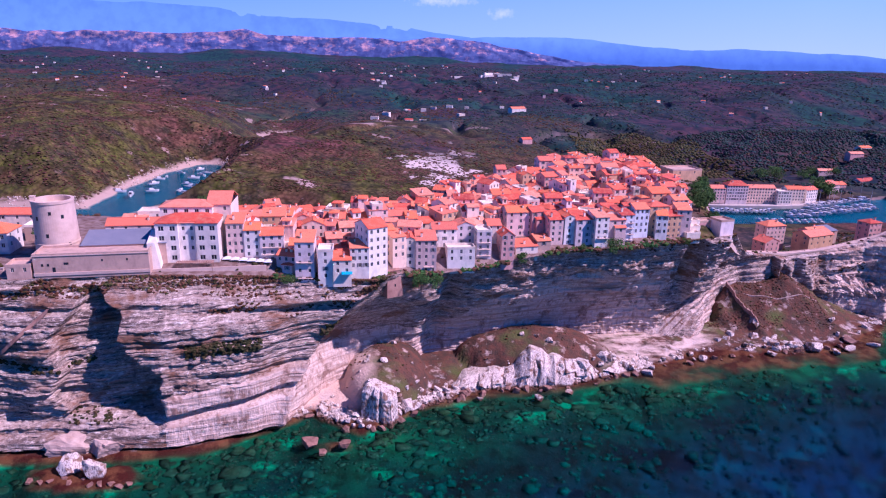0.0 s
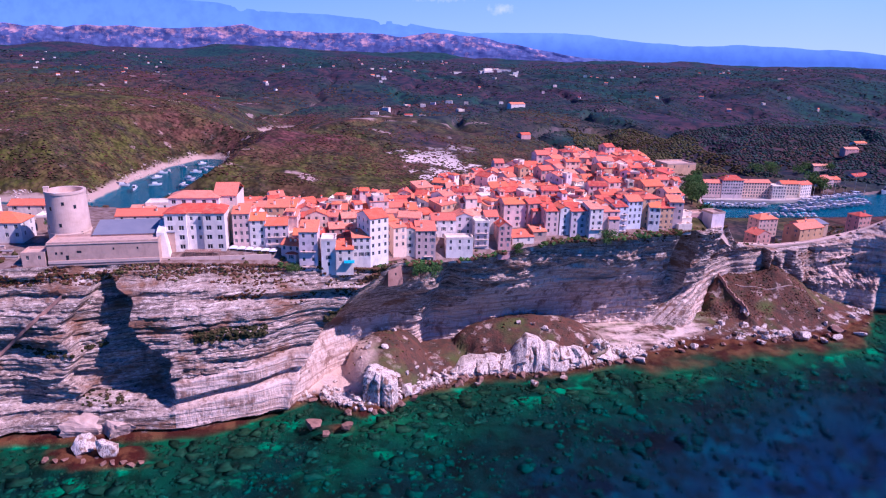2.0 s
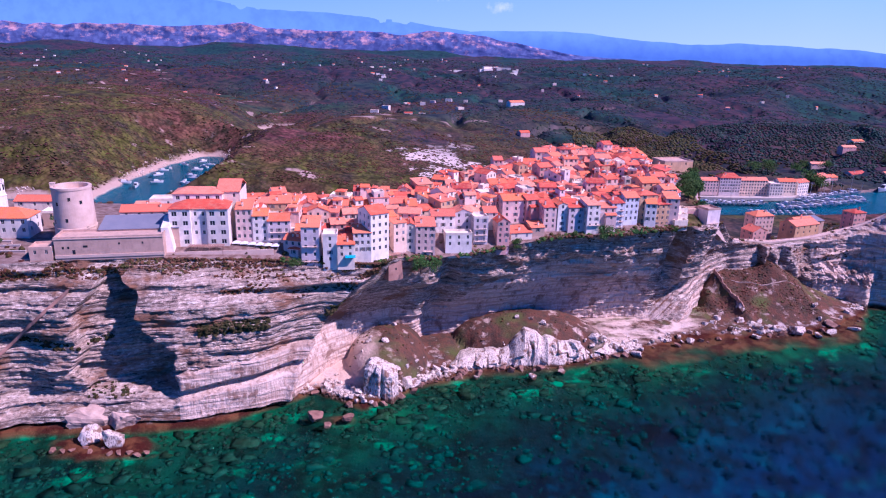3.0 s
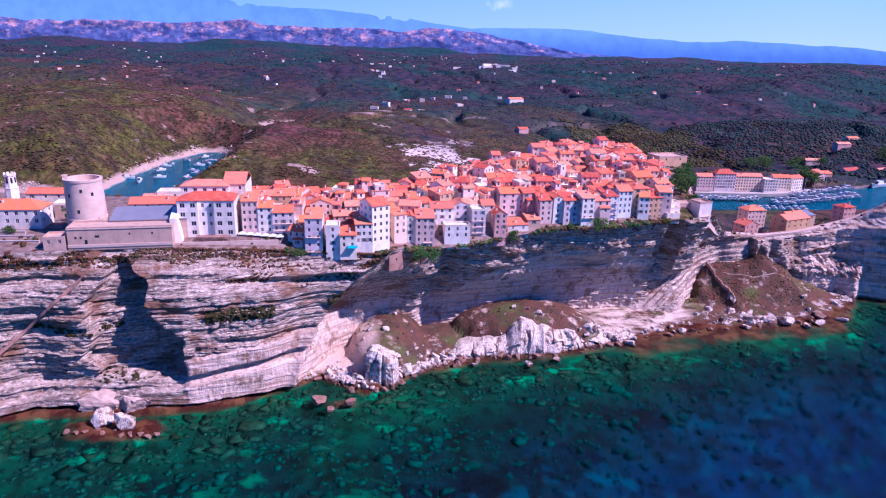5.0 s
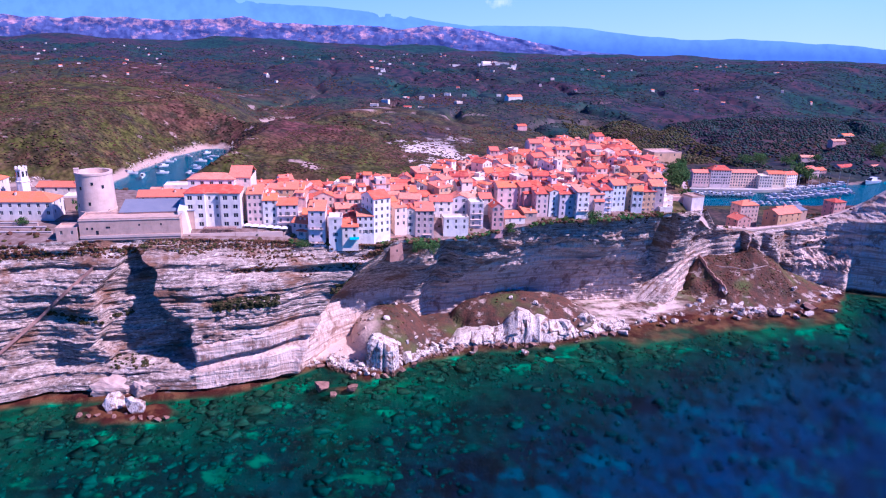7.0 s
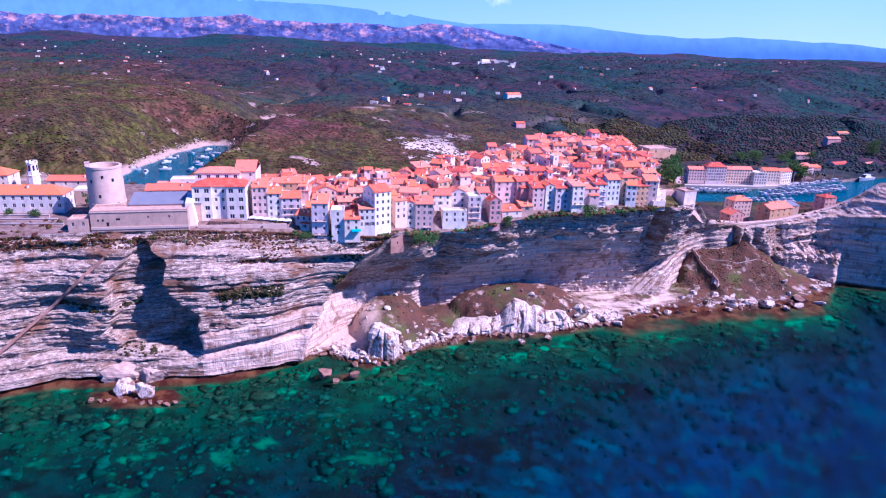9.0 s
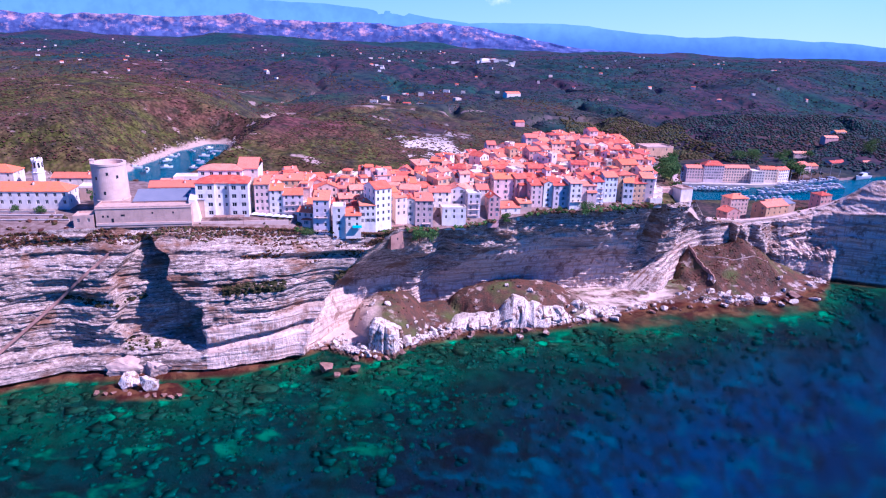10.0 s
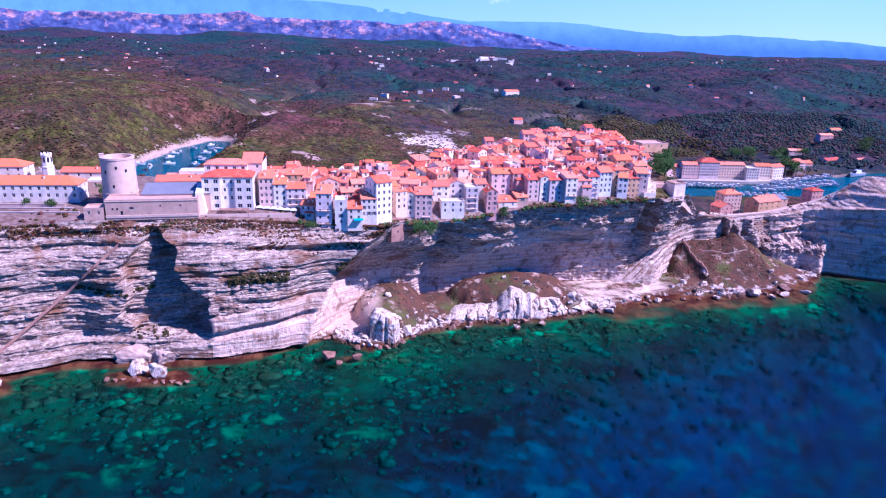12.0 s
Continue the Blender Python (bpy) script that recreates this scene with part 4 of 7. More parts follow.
def facade(w, h, cols, floors, storey, down=4.0, lift=1.0, win=(WIN_W, WIN_H)):
    """One wall in the plane y = 0, with its window openings cut and their reveals; also where the windows sit."""
    xs, zs = [-w / 2], [-down]
    for c in range(cols):
        m = -w / 2 + (c + 0.5) * w / cols
        xs += [m - win[0] / 2, m + win[0] / 2]
    for r in range(floors):
        z = h - storey * (floors - r) + lift
        zs += [z, z + win[1]]
    xs.append(w / 2), zs.append(h)
    nx = len(xs)
    v = [(x, 0, z) for z in zs for x in xs]
    f, spots = [], []
    for j in range(len(zs) - 1):
        for i in range(nx - 1):
            a, b, c, d = j * nx + i, j * nx + i + 1, (j + 1) * nx + i + 1, (j + 1) * nx + i
            if i % 2 and j % 2:
                k = len(v)
                v += [(v[q][0], 0.24, v[q][2]) for q in (a, b, c, d)]
                f += [(a, b, k + 1, k), (b, c, k + 2, k + 1), (c, d, k + 3, k + 2), (d, a, k, k + 3)]
                spots.append(((xs[i] + xs[i + 1]) / 2, zs[j]))
            else:
                f.append((a, b, c, d))
    return v, f, spots


def gable_roof(w, d, rise, over=0.35, thick=0.22):
    """Ridge along x."""
    a, b = w / 2 + over * 0.6, d / 2 + over
    drop = rise * over / (d / 2)
    prof = [(-b, -drop), (0, rise), (b, -drop), (b, -drop + thick), (0, rise + thick), (-b, -drop + thick)]
    v = [(x, y, z) for x in (-a, a) for y, z in prof]
    f = [(5, 4, 1, 0), (4, 3, 2, 1), (6, 7, 10, 11), (7, 8, 9, 10), (0, 1, 7, 6), (1, 2, 8, 7), (3, 4, 10, 9), (4, 5, 11, 10), (5, 0, 6, 11), (2, 3, 9, 8)]
    cap = box(-a, a, -0.16, 0.16, rise + thick - 0.06, rise + thick + 0.1)
    return joined((v, f), cap)


def hip_roof(w, d, rise, over=0.35, thick=0.2):
    a, b = w / 2 + over, d / 2 + over
    r = max(w / 2 - d / 2, 0.0) if w >= d else 0.0
    q = max(d / 2 - w / 2, 0.0) if d > w else 0.0
    base = [(-a, -b), (a, -b), (a, b), (-a, b)]
    v = [(x, y, -0.05) for x, y in base] + [(x, y, thick) for x, y in base] + [(-r - 0.01, -q - 0.01, rise), (r + 0.01, q + 0.01, rise)]
    if w >= d:
        f = [(4, 5, 9, 8), (5, 6, 9), (6, 7, 8, 9), (7, 4, 8)]
    else:
        f = [(4, 5, 8), (5, 6, 9, 8), (6, 7, 9), (7, 4, 8, 9)]
    f += [(0, 1, 5, 4), (1, 2, 6, 5), (2, 3, 7, 6), (3, 0, 4, 7), (0, 3, 2, 1)]
    return v, f


def shed_roof(w, d, rise, over=0.3, thick=0.2):
    a, b = w / 2 + over, d / 2 + over
    v = [(-a, -b, 0), (a, -b, 0), (a, b, rise), (-a, b, rise), (-a, -b, thick), (a, -b, thick), (a, b, rise + thick), (-a, b, rise + thick)]
    return v, [(0, 3, 2, 1), (4, 5, 6, 7), (0, 1, 5, 4), (1, 2, 6, 5), (2, 3, 7, 6), (3, 0, 4, 7)]


def parapet(w, d):
    return joined(box(-w / 2 + 0.25, w / 2 - 0.25, -d / 2 + 0.25, d / 2 - 0.25, -0.12, 0.02), box(-w / 2 - 0.05, w / 2 + 0.05, -d / 2 - 0.05, -d / 2 + 0.25, -0.1, 0.9), box(-w / 2 - 0.05, w / 2 + 0.05, d / 2 - 0.25, d / 2 + 0.05, -0.1, 0.9), box(-w / 2 - 0.05, -w / 2 + 0.25, -d / 2 + 0.25, d / 2 - 0.25, -0.1, 0.9), box(w / 2 - 0.25, w / 2 + 0.05, -d / 2 + 0.25, d / 2 - 0.25, -0.1, 0.9))


WORDS = {"white": "white plastered", "cream": "cream plastered", "pink": "pink plastered", "rose": "faded rose", "peach": "peach plastered", "ochre": "ochre plastered", "blue": "pale grey-blue", "lilac": "lilac-grey", "stone": "weathered stone"}
ROOFS = {"x": "gabled red tile roof", "y": "gable-fronted red tile roof", "hip": "hipped red tile roof", "mono": "sloping red tile roof", "flat": "flat terrace roof"}
dice = random.Random(7)
PLOTS = []


def house(x, y, w, d, h, turn=0.0, wall="white", roof="x", z=None, rise=None, storey=3.1, cols=None, floors=None, sides=2, back=False, chimneys=1, name="house", label="", category="house", group="old town houses", mode=None, down=4.0, tile=None, lift=1.0, win=(WIN_W, WIN_H)):
    """A house whose plan is centred at x, y, with its front to the south; h is the height to the eaves."""
    z = ground(x, y) if z is None else z
    PLOTS.append((x, y, max(w, d * 0.8) / 2))
    ob = thing(name, pose(x, y, z, 0, 0, turn), label or f"{WORDS[wall]} town house with {ROOFS[roof]}", category, group)
    floors = max(1, int((h - 0.3) / storey)) if floors is None else floors
    cols = max(1, int(w / 2.6)) if cols is None else cols
    rise = (0.26 * (d if roof in ("x", "mono") else w)) * 0.8 if rise is None else rise
    side_cols = min(sides, max(1, int(d / 3)))
    pieces, spots = [], []
    for ang, ww, off, cc in ((0, w, d / 2, cols), (90, d, w / 2, side_cols), (-90, d, w / 2, side_cols), (180, w, d / 2, 0)):
        fv, ff, sp = facade(ww, h, cc if cc else 0, floors if cc else 0, storey, down, lift, win)
        m = pose(0, 0, 0, 0, 0, ang) @ pose(0, -off, 0)
        pieces.append(([m @ Vector(p) for p in fv], ff))
        spots += [m @ pose(sx, 0, sz) for sx, sz in sp]
    if roof == "x":
        pieces.append(([(-w / 2, -d / 2, h), (-w / 2, d / 2, h), (-w / 2, 0, h + rise), (w / 2, -d / 2, h), (w / 2, d / 2, h), (w / 2, 0, h + rise)], [(0, 2, 1), (3, 4, 5)]))
        rv, rf = gable_roof(w, d, rise)
        rm = pose(0, 0, h + 0.01)
    elif roof == "y":
        pieces.append(([(-w / 2, -d / 2, h), (w / 2, -d / 2, h), (0, -d / 2, h + rise), (-w / 2, d / 2, h), (w / 2, d / 2, h), (0, d / 2, h + rise)], [(0, 1, 2), (4, 3, 5)]))
        rv, rf = gable_roof(d, w, rise)
        rm = pose(0, 0, h + 0.01, 0, 0, 90)
    elif roof == "mono":
        pieces.append(([(-w / 2, -d / 2, h), (-w / 2, d / 2, h), (-w / 2, d / 2, h + rise), (w / 2, -d / 2, h), (w / 2, d / 2, h), (w / 2, d / 2, h + rise)], [(0, 2, 1), (3, 4, 5), (1, 2, 5, 4)]))
        rv, rf = shed_roof(w, d, rise)
        rm = pose(0, 0, h + 0.01)
    elif roof == "hip":
        rv, rf = hip_roof(w, d, rise)
        rm = pose(0, 0, h + 0.01)
    else:
        rv, rf = parapet(w, d)
        rm = pose(0, 0, h)
    v, f = joined(*pieces)
    part("wall", build("wall", v, f, WALLS[wall]), ob)
    part("roof", build("roof", rv, rf, tile or (TILE if roof != "flat" else WALLS["cream"])), ob, at=rm)
    for m in spots:
        add_window(ob, m, dice.random() if mode is None else mode, win)
    for _ in range(chimneys if roof != "flat" else 0):
        part("chimney", CHIMNEY, ob, "plastered chimney", pose(dice.uniform(-0.3, 0.3) * w, dice.choice((-0.18, 0.2)) * d, h + rise * 0.75, 0, 0, dice.choice((0, 90))))
    return ob


def wing(ob, x, y, w, d, h, cols, floors, wall, storey=3.2, roof="hip", mode=0.0, lift=1.0, base=0.0, sides=0, win=(WIN_W, WIN_H)):
    """A further block of a house, in the house's own axes; y is its front."""
    pieces, spots = [], []
    for ang, ww, off, cc in ((0, w, d / 2, cols), (90, d, w / 2, sides), (-90, d, w / 2, sides), (180, w, d / 2, 0)):
        fv, ff, sp = facade(ww, h, cc, floors if cc else 0, storey, 4.0, lift, win)
        m = pose(x, y + d / 2, base, 0, 0, ang) @ pose(0, -off, 0)
        pieces.append(([m @ Vector(p) for p in fv], ff))
        spots += [m @ pose(sx, 0, sz) for sx, sz in sp]
    part("wall", build("wall", *joined(*pieces), WALLS[wall]), ob)
    rv, rf = hip_roof(w, d, 0.2 * d) if roof == "hip" else parapet(w, d) if roof == "flat" else gable_roof(w, d, 0.2 * d)
    part("roof", build("roof", rv, rf, WALLS["cream"] if roof == "flat" else TILE), ob, at=pose(x, y + d / 2, base + h + 0.01))
    for m in spots:
        add_window(ob, m, mode, win)


def balcony(ob, x, y, z, w):
    """A slab with a railing, in the house's axes; y is the wall's face."""
    b = part("balcony", build("balcony_slab", *box(-w / 2, w / 2, -1.0, 0.0, -0.15, 0.0), PALE_STONE), ob, "small balcony with a railing", pose(x, y, z))
    rails = [box(-w / 2, w / 2, -1.0, -0.95, 0.95, 1.0)] + [box(-w / 2 + k * w / 6 - 0.02, -w / 2 + k * w / 6 + 0.02, -0.99, -0.95, 0, 0.95) for k in range(7)]
    part("railing", build("railing", *joined(*rails), METAL), b)


# the row along the brow, from west to east
def brow_row():
    def at(x, front, w, d, h, turn, wall, roof, z, **more):
        c = Vector((0, d / 2, 0))
        c.rotate(Euler((0, 0, radians(turn))))
        return house(x + c.x, front + c.y, w, d, h, turn, wall, roof, z, **{"storey": 2.9, "down": 2.6, **more})

    at(-80.2, 254, 6.8, 10, 15.4, 8, "pink", "mono", 60.5, cols=3, storey=3.3, mode=0.2)
    at(-73.6, 254.6, 6.4, 10, 13.6, 8, "white", "x", 59.6, cols=2)
    h = at(-66.0, 255, 9.2, 10, 13.4, 10, "lilac", "x", 57.7, cols=3)
    balcony(h, 0, -5, 5.6, 7.5)
    balcony(h, 0, -5, 8.6, 7.5)
    at(-60.5, 262, 7, 9, 9.5, 12, "lilac", "flat", 55)
    h = at(-51.4, 246.5, 7.4, 9.5, 17.6, 4, "lilac", "mono", 53.3, cols=2, storey=3.3, sides=1, mode=0.1, rise=2.6)
    balcony(h, 0, -4.75, 9.6, 6.4)
    balcony(h, 0, -4.75, 3.2, 6.4)
    at(-43.2, 246, 5.8, 8.5, 12.6, 6, "white", "flat", 55, cols=1)
    h = at(-36.6, 245.5, 7.0, 7, 8.2, 8, "cream", "mono", 56, cols=2, rise=2.0)
    part("awning", build("awning", *shed_roof(4.2, 1.8, 0.7, 0.0, 0.08), BLUE_CANVAS), h, "turquoise canvas awning", pose(1.8, -4.3, 3.0))
    at(-30.2, 249, 7.4, 8, 11.0, 10, "white", "mono", 57.3, cols=3, rise=1.8)
    at(-23.2, 252.2, 8.6, 11.5, 18.6, 34, "white", "x", 57.4, cols=3, sides=4, storey=3.3, mode=0.2)
    at(-15.8, 266, 5.4, 9, 10.5, 6, "rose", "flat", 56, cols=2)
    at(-11.0, 264.6, 5.4, 10, 15.6, 4, "cream", "y", 52.2, cols=1)
    h = at(-4.2, 264.2, 8.6, 10, 15.2, 6, "pink", "mono", 52.4, cols=3)
    balcony(h, 1, -5, 4.0, 4.0)
    h = at(3.4, 275, 10.8, 10, 13.2, 8, "white", "x", 56.6, cols=3)
    at(10.6, 268.4, 12.0, 6.5, 8.2, 9, "white", "flat", 54.9, cols=3, mode=0.1)
    at(12.6, 279, 8.0, 9, 13.6, 12, "lilac", "y", 57.0, cols=2)
    h = at(20.6, 274.5, 6.6, 9, 14.0, 10, "lilac", "flat", 55.3, cols=2)
    balcony(h, 0, -4.5, 3.4, 5.6)
    balcony(h, 0, -4.5, 6.3, 5.6)
    balcony(h, 0, -4.5, 9.2, 5.6)
    at(25.4, 282, 6.4, 9, 13.2, 10, "white", "x", 57)
    at(31.0, 275.2, 5.9, 10.5, 12.8, 12, "rose", "y", 54.7, cols=2, storey=2.6, rise=2.0)
    at(38.2, 293, 13.2, 10, 12.6, 12, "pink", "x", 61.2, cols=3)
    at(40.0, 280.5, 10.5, 8, 4.2, 14, "cream", "mono", 57, cols=2, rise=1.6)
    at(48.0, 284, 6.5, 7, 5.0, 14, "stone", "mono", 58, cols=1, rise=1.6)
    at(54.0, 288.4, 6.4, 10, 13.4, 14, "pink", "mono", 58.3, cols=2, storey=2.7)
    at(60.0, 289.6, 4.8, 10, 14.0, 14, "white", "y", 58.9, cols=1, storey=2.7)
    at(66.6, 289.6, 7.8, 10, 12.4, 15, "lilac", "mono", 59.3, cols=2)
    h = at(74.6, 288.6, 6.5, 9, 12.4, 14, "white", "mono", 60.8, cols=2, storey=2.8)
    balcony(h, 0.5, -4.5, 2.9, 6)
    at(80.6, 298, 7.0, 9, 12.0, 14, "cream", "y", 61.0, cols=2)
    h = at(87.6, 294.6, 6.6, 11, 14.2, 16, "blue", "mono", 58.9, cols=2, storey=2.7, sides=3, mode=0.1)
    for k in range(4):
        balcony(h, 1.6, -5.5, 2.6 + 2.7 * k, 3.0)
    at(95.4, 299.4, 7.6, 10, 14.6, 16, "blue", "x", 60.4, cols=3, storey=3.0)
    at(104.6, 303.4, 9.8, 13, 15.0, 16, "ochre", "hip", 60.6, cols=2, sides=2)
    at(112.4, 303.6, 8.6, 9, 13.8, 16, "ochre", "x", 57.3, cols=3, sides=1)
    at(121.0, 321, 8.4, 9, 9.6, 18, "white", "x", 65.6, cols=3, storey=2.7)
    at(113.0, 328, 11.0, 11, 12.0, 16, "ochre", "x", 65.0, cols=3)


def landmarks():
    # long white house in two wings with a raised attic
    ob = house(-97.6, 255.5, 22.6, 13, 17.6, 7, "white", "hip", 60.0, rise=2.2, cols=4, floors=0, sides=3, storey=3.9, chimneys=0, label="tall white house with two wings and red hipped roofs", mode=0.1, name="tall_house")
    wing(ob, -7.4, -8.6, 8.4, 8, 17.4, 2, 4, "white", 3.9, mode=0.1, win=(2.1, 1.9))
    wing(ob, 7.4, -8.6, 8.4, 8, 17.4, 2, 4, "white", 3.9, mode=0.1, win=(2.1, 1.9))
    wing(ob, 0, -7.2, 6.2, 7, 17.2, 2, 3, "white", 3.9, mode=0.1)
    wing(ob, -2.0, 1.5, 20, 11, 21.5, 5, 1, "white", 3.4, mode=0.1, win=(1.6, 1.6))
    wing(ob, 10.0, 4.0, 9.5, 18, 22.0, 2, 1, "cream", 3.4, "x", 0.1)

    # masonry battery with its ramp and the grey-roofed store behind it
    battery = house(-127.0, 236.2, 39, 11, 7.0, 12, "stone", "flat", 62.2, cols=0, floors=0, chimneys=0, sides=0, down=1.5, tile=WALLS["stone"], label="weathered stone battery wall with a flat terrace", category="fortification", group="citadel works", name="battery")
    for x, z, w, h in ((-16.5, 3.2, 0.7, 0.9), (-14.6, 3.2, 0.7, 0.9), (-12.8, 1.0, 1.0, 1.7), (-8.6, 3.6, 1.6, 0.8), (3.5, 4.4, 0.6, 0.8), (12.0, 4.4, 0.6, 0.8)):
        part("loophole", build("loophole", *box(-w / 2, w / 2, -0.06, 0.3, 0, h), GLASS), battery, "small dark loophole", pose(x, -5.5, z))
    part("coping", build("coping", *box(-19.7, 19.7, -5.75, -5.1, 6.95, 7.25), PALE_STONE), battery, "pale stone coping")
    part("plinth", build("plinth", *box(-19.6, 19.6, -5.8, -5.45, -0.4, 0.7), PALE_STONE), battery, "pale battered plinth")
    house(-150.5, 229.5, 8, 8, 4.2, 12, "stone", "flat", 61.6, cols=2, floors=1, chimneys=0, sides=1, tile=WALLS["stone"], label="low stone guardhouse beside the battery", category="guardhouse", group="citadel works", name="guardhouse", mode=0.0)
    house(-120.5, 249, 30, 13, 7.6, 12, "stone", "mono", 62.2, rise=2.6, cols=0, floors=0, chimneys=0, sides=0, label="long stone store with a grey sheet roof", category="store", group="citadel works", name="store", tile=SLATE)
    # barracks on the far side of the tower
    house(-203.0, 254.5, 66, 12, 8.4, 6.5, "white", "hip", 62.0, rise=3.6, cols=17, floors=2, storey=3.4, chimneys=2, sides=2, label="long white two-storey barracks with a red hipped roof", category="barracks", group="citadel works", name="barracks", mode=0.1, win=(1.4, 1.8))
    house(-228.0, 290, 26, 12, 9.5, 6, "cream", "hip", 62.0, rise=3.4, cols=5, sides=1, label="cream hall with a red hipped roof", category="hall", group="citadel works", name="hall", mode=0.1)
    house(-185.0, 293, 24, 9, 7.0, 6, "cream", "x", 62.0, cols=4, sides=1, group="citadel works")
    house(-168.0, 276, 14, 8, 6.0, 10, "stone", "flat", 62.0, cols=2, sides=1, group="citadel works")
    house(-129.0, 281, 27, 9, 6.4, 10, "white", "x", 62.0, rise=2.2, cols=5, sides=1, group="citadel works")
    house(-114.5, 276, 9, 16, 6.4, 10, "white", "y", 62.0, rise=2.2, cols=2, sides=1, group="citadel works")
    house(-131.0, 305, 17, 9, 8.0, 10, "white", "flat", 60.0, cols=3, sides=1, group="citadel works")
    house(-139.0, 297, 11, 7, 6.0, 10, "rose", "mono", 60.0, cols=2, sides=1, group="citadel works")
    house(-97.0, 281, 12, 10, 13.0, 8, "cream", "x", 61.0, cols=3, sides=2)
    house(-84.0, 284, 14, 9, 11.5, 8, "ochre", "x", 61.0, cols=4, sides=1)
    house(-72.0, 285, 10, 9, 11.5, 8, "ochre", "mono", 61.0, cols=3, sides=1)
    # upper town
    house(124.0, 410, 17, 13, 13.5, 10, "white", "hip", 64.5, rise=3.2, cols=4, sides=2, storey=3.4, label="white hall with a red hipped roof above the town")
    house(70.0, 424, 14, 10, 14.0, 12, "pink", "x", 64.0, cols=3)
    house(99.0, 385, 10, 9, 15.0, 10, "white", "x", 66.0, cols=2, storey=3.4)
    ob = house(164.5, 446, 22, 16, 14.5, 14, "ochre", "flat", 56.0, tile=WALLS["stone"], cols=2, floors=1, sides=0, chimneys=0, label="massive stone fort with a flat parapet", category="fort", group="citadel works", name="fort", mode=0.0)
    wing(ob, -9, -13, 10, 6, 6.5, 0, 0, "ochre", roof="flat")
    house(142.0, 320.0, 8.0, 8, 7.0, 20, "lilac", "flat", 58.9, down=3.0, tile=WALLS["stone"], cols=0, floors=0, sides=0, chimneys=0, label="square stone bastion on the cliff edge", category="fortification", group="citadel works", name="bastion")
    house(132.0, 323, 14, 6, 4.8, 16, "rose", "flat", 59.5, tile=WALLS["stone"], cols=0, floors=0, sides=0, chimneys=0, label="pink masonry rampart beside the bastion", category="fortification", group="citadel works", name="rampart")
    for k in range(3):
        house(121.5 + 1.2 * k, 306.0 + 4.2 * k, 7.5, 5, 3.2, 16, "cream", "flat", 59.3 + 2.0 * k, cols=0, floors=0, sides=0, chimneys=0, down=1.5, label="stepped restaurant terrace with a pale parapet", category="terrace", group="terraces", name="terrace")
    # houses below the saddle
    house(208.0, 402, 12, 10, 7.0, 22, "rose", "y", 26.5, cols=3, sides=2, group="saddle houses")
    house(227.0, 436, 15, 11, 13.0, 14, "pink", "hip", 22.5, cols=5, sides=2, group="saddle houses")
    house(237.0, 402, 22, 12, 8.6, 24, "ochre", "x", 30.0, cols=4, sides=2, group="saddle houses")
    house(250.0, 425, 16, 10, 8.0, 20, "rose", "x", 27.0, cols=3, sides=2, group="saddle houses")
    house(268.0, 442, 13, 9, 5.0, 20, "stone", "mono", 26.0, cols=2, sides=1, group="saddle houses", tile=SLATE)
    house(272.5, 404, 10, 9, 15.5, 18, "rose", "hip", 31.0, cols=3, sides=2, group="saddle houses")
    # houses along the quay
    for x, y, w, h, wall, roof in ((280, 660, 18, 15.5, "pink", "x"), (301, 661, 22, 18.5, "lilac", "hip"), (327, 664, 29, 16.0, "peach", "x"), (349, 660, 14, 13.5, "white", "flat"), (363, 667, 18, 15, "cream", "x"), (382, 674, 16, 13.5, "white", "x"), (425, 712, 22, 12, "pink", "hip"), (452, 742, 18, 7, "rose", "x"), (500, 770, 26, 7, "pink", "x"), (545, 775, 26, 7, "pink", "x"), (262, 664, 16, 12, "lilac", "x")):
        house(x, y, w, 12, h, 3 if x < 370 else 24, wall, roof, 1.8, cols=int(w / 2.7), sides=2, group="quay houses", mode=0.2 if roof == "x" else None, win=(1.5, 1.9), label=f"{WORDS[wall]} quayside house with {ROOFS[roof]}")
    for k, (x, y) in enumerate(((470, 800), (540, 860), (575, 900))):
        house(x, y, 20, 10, 6, 10 * k, ("pink", "rose", "cream")[k % 3], "x", cols=4, sides=1, group="quay houses", label="low house with a red tile roof by the harbour")


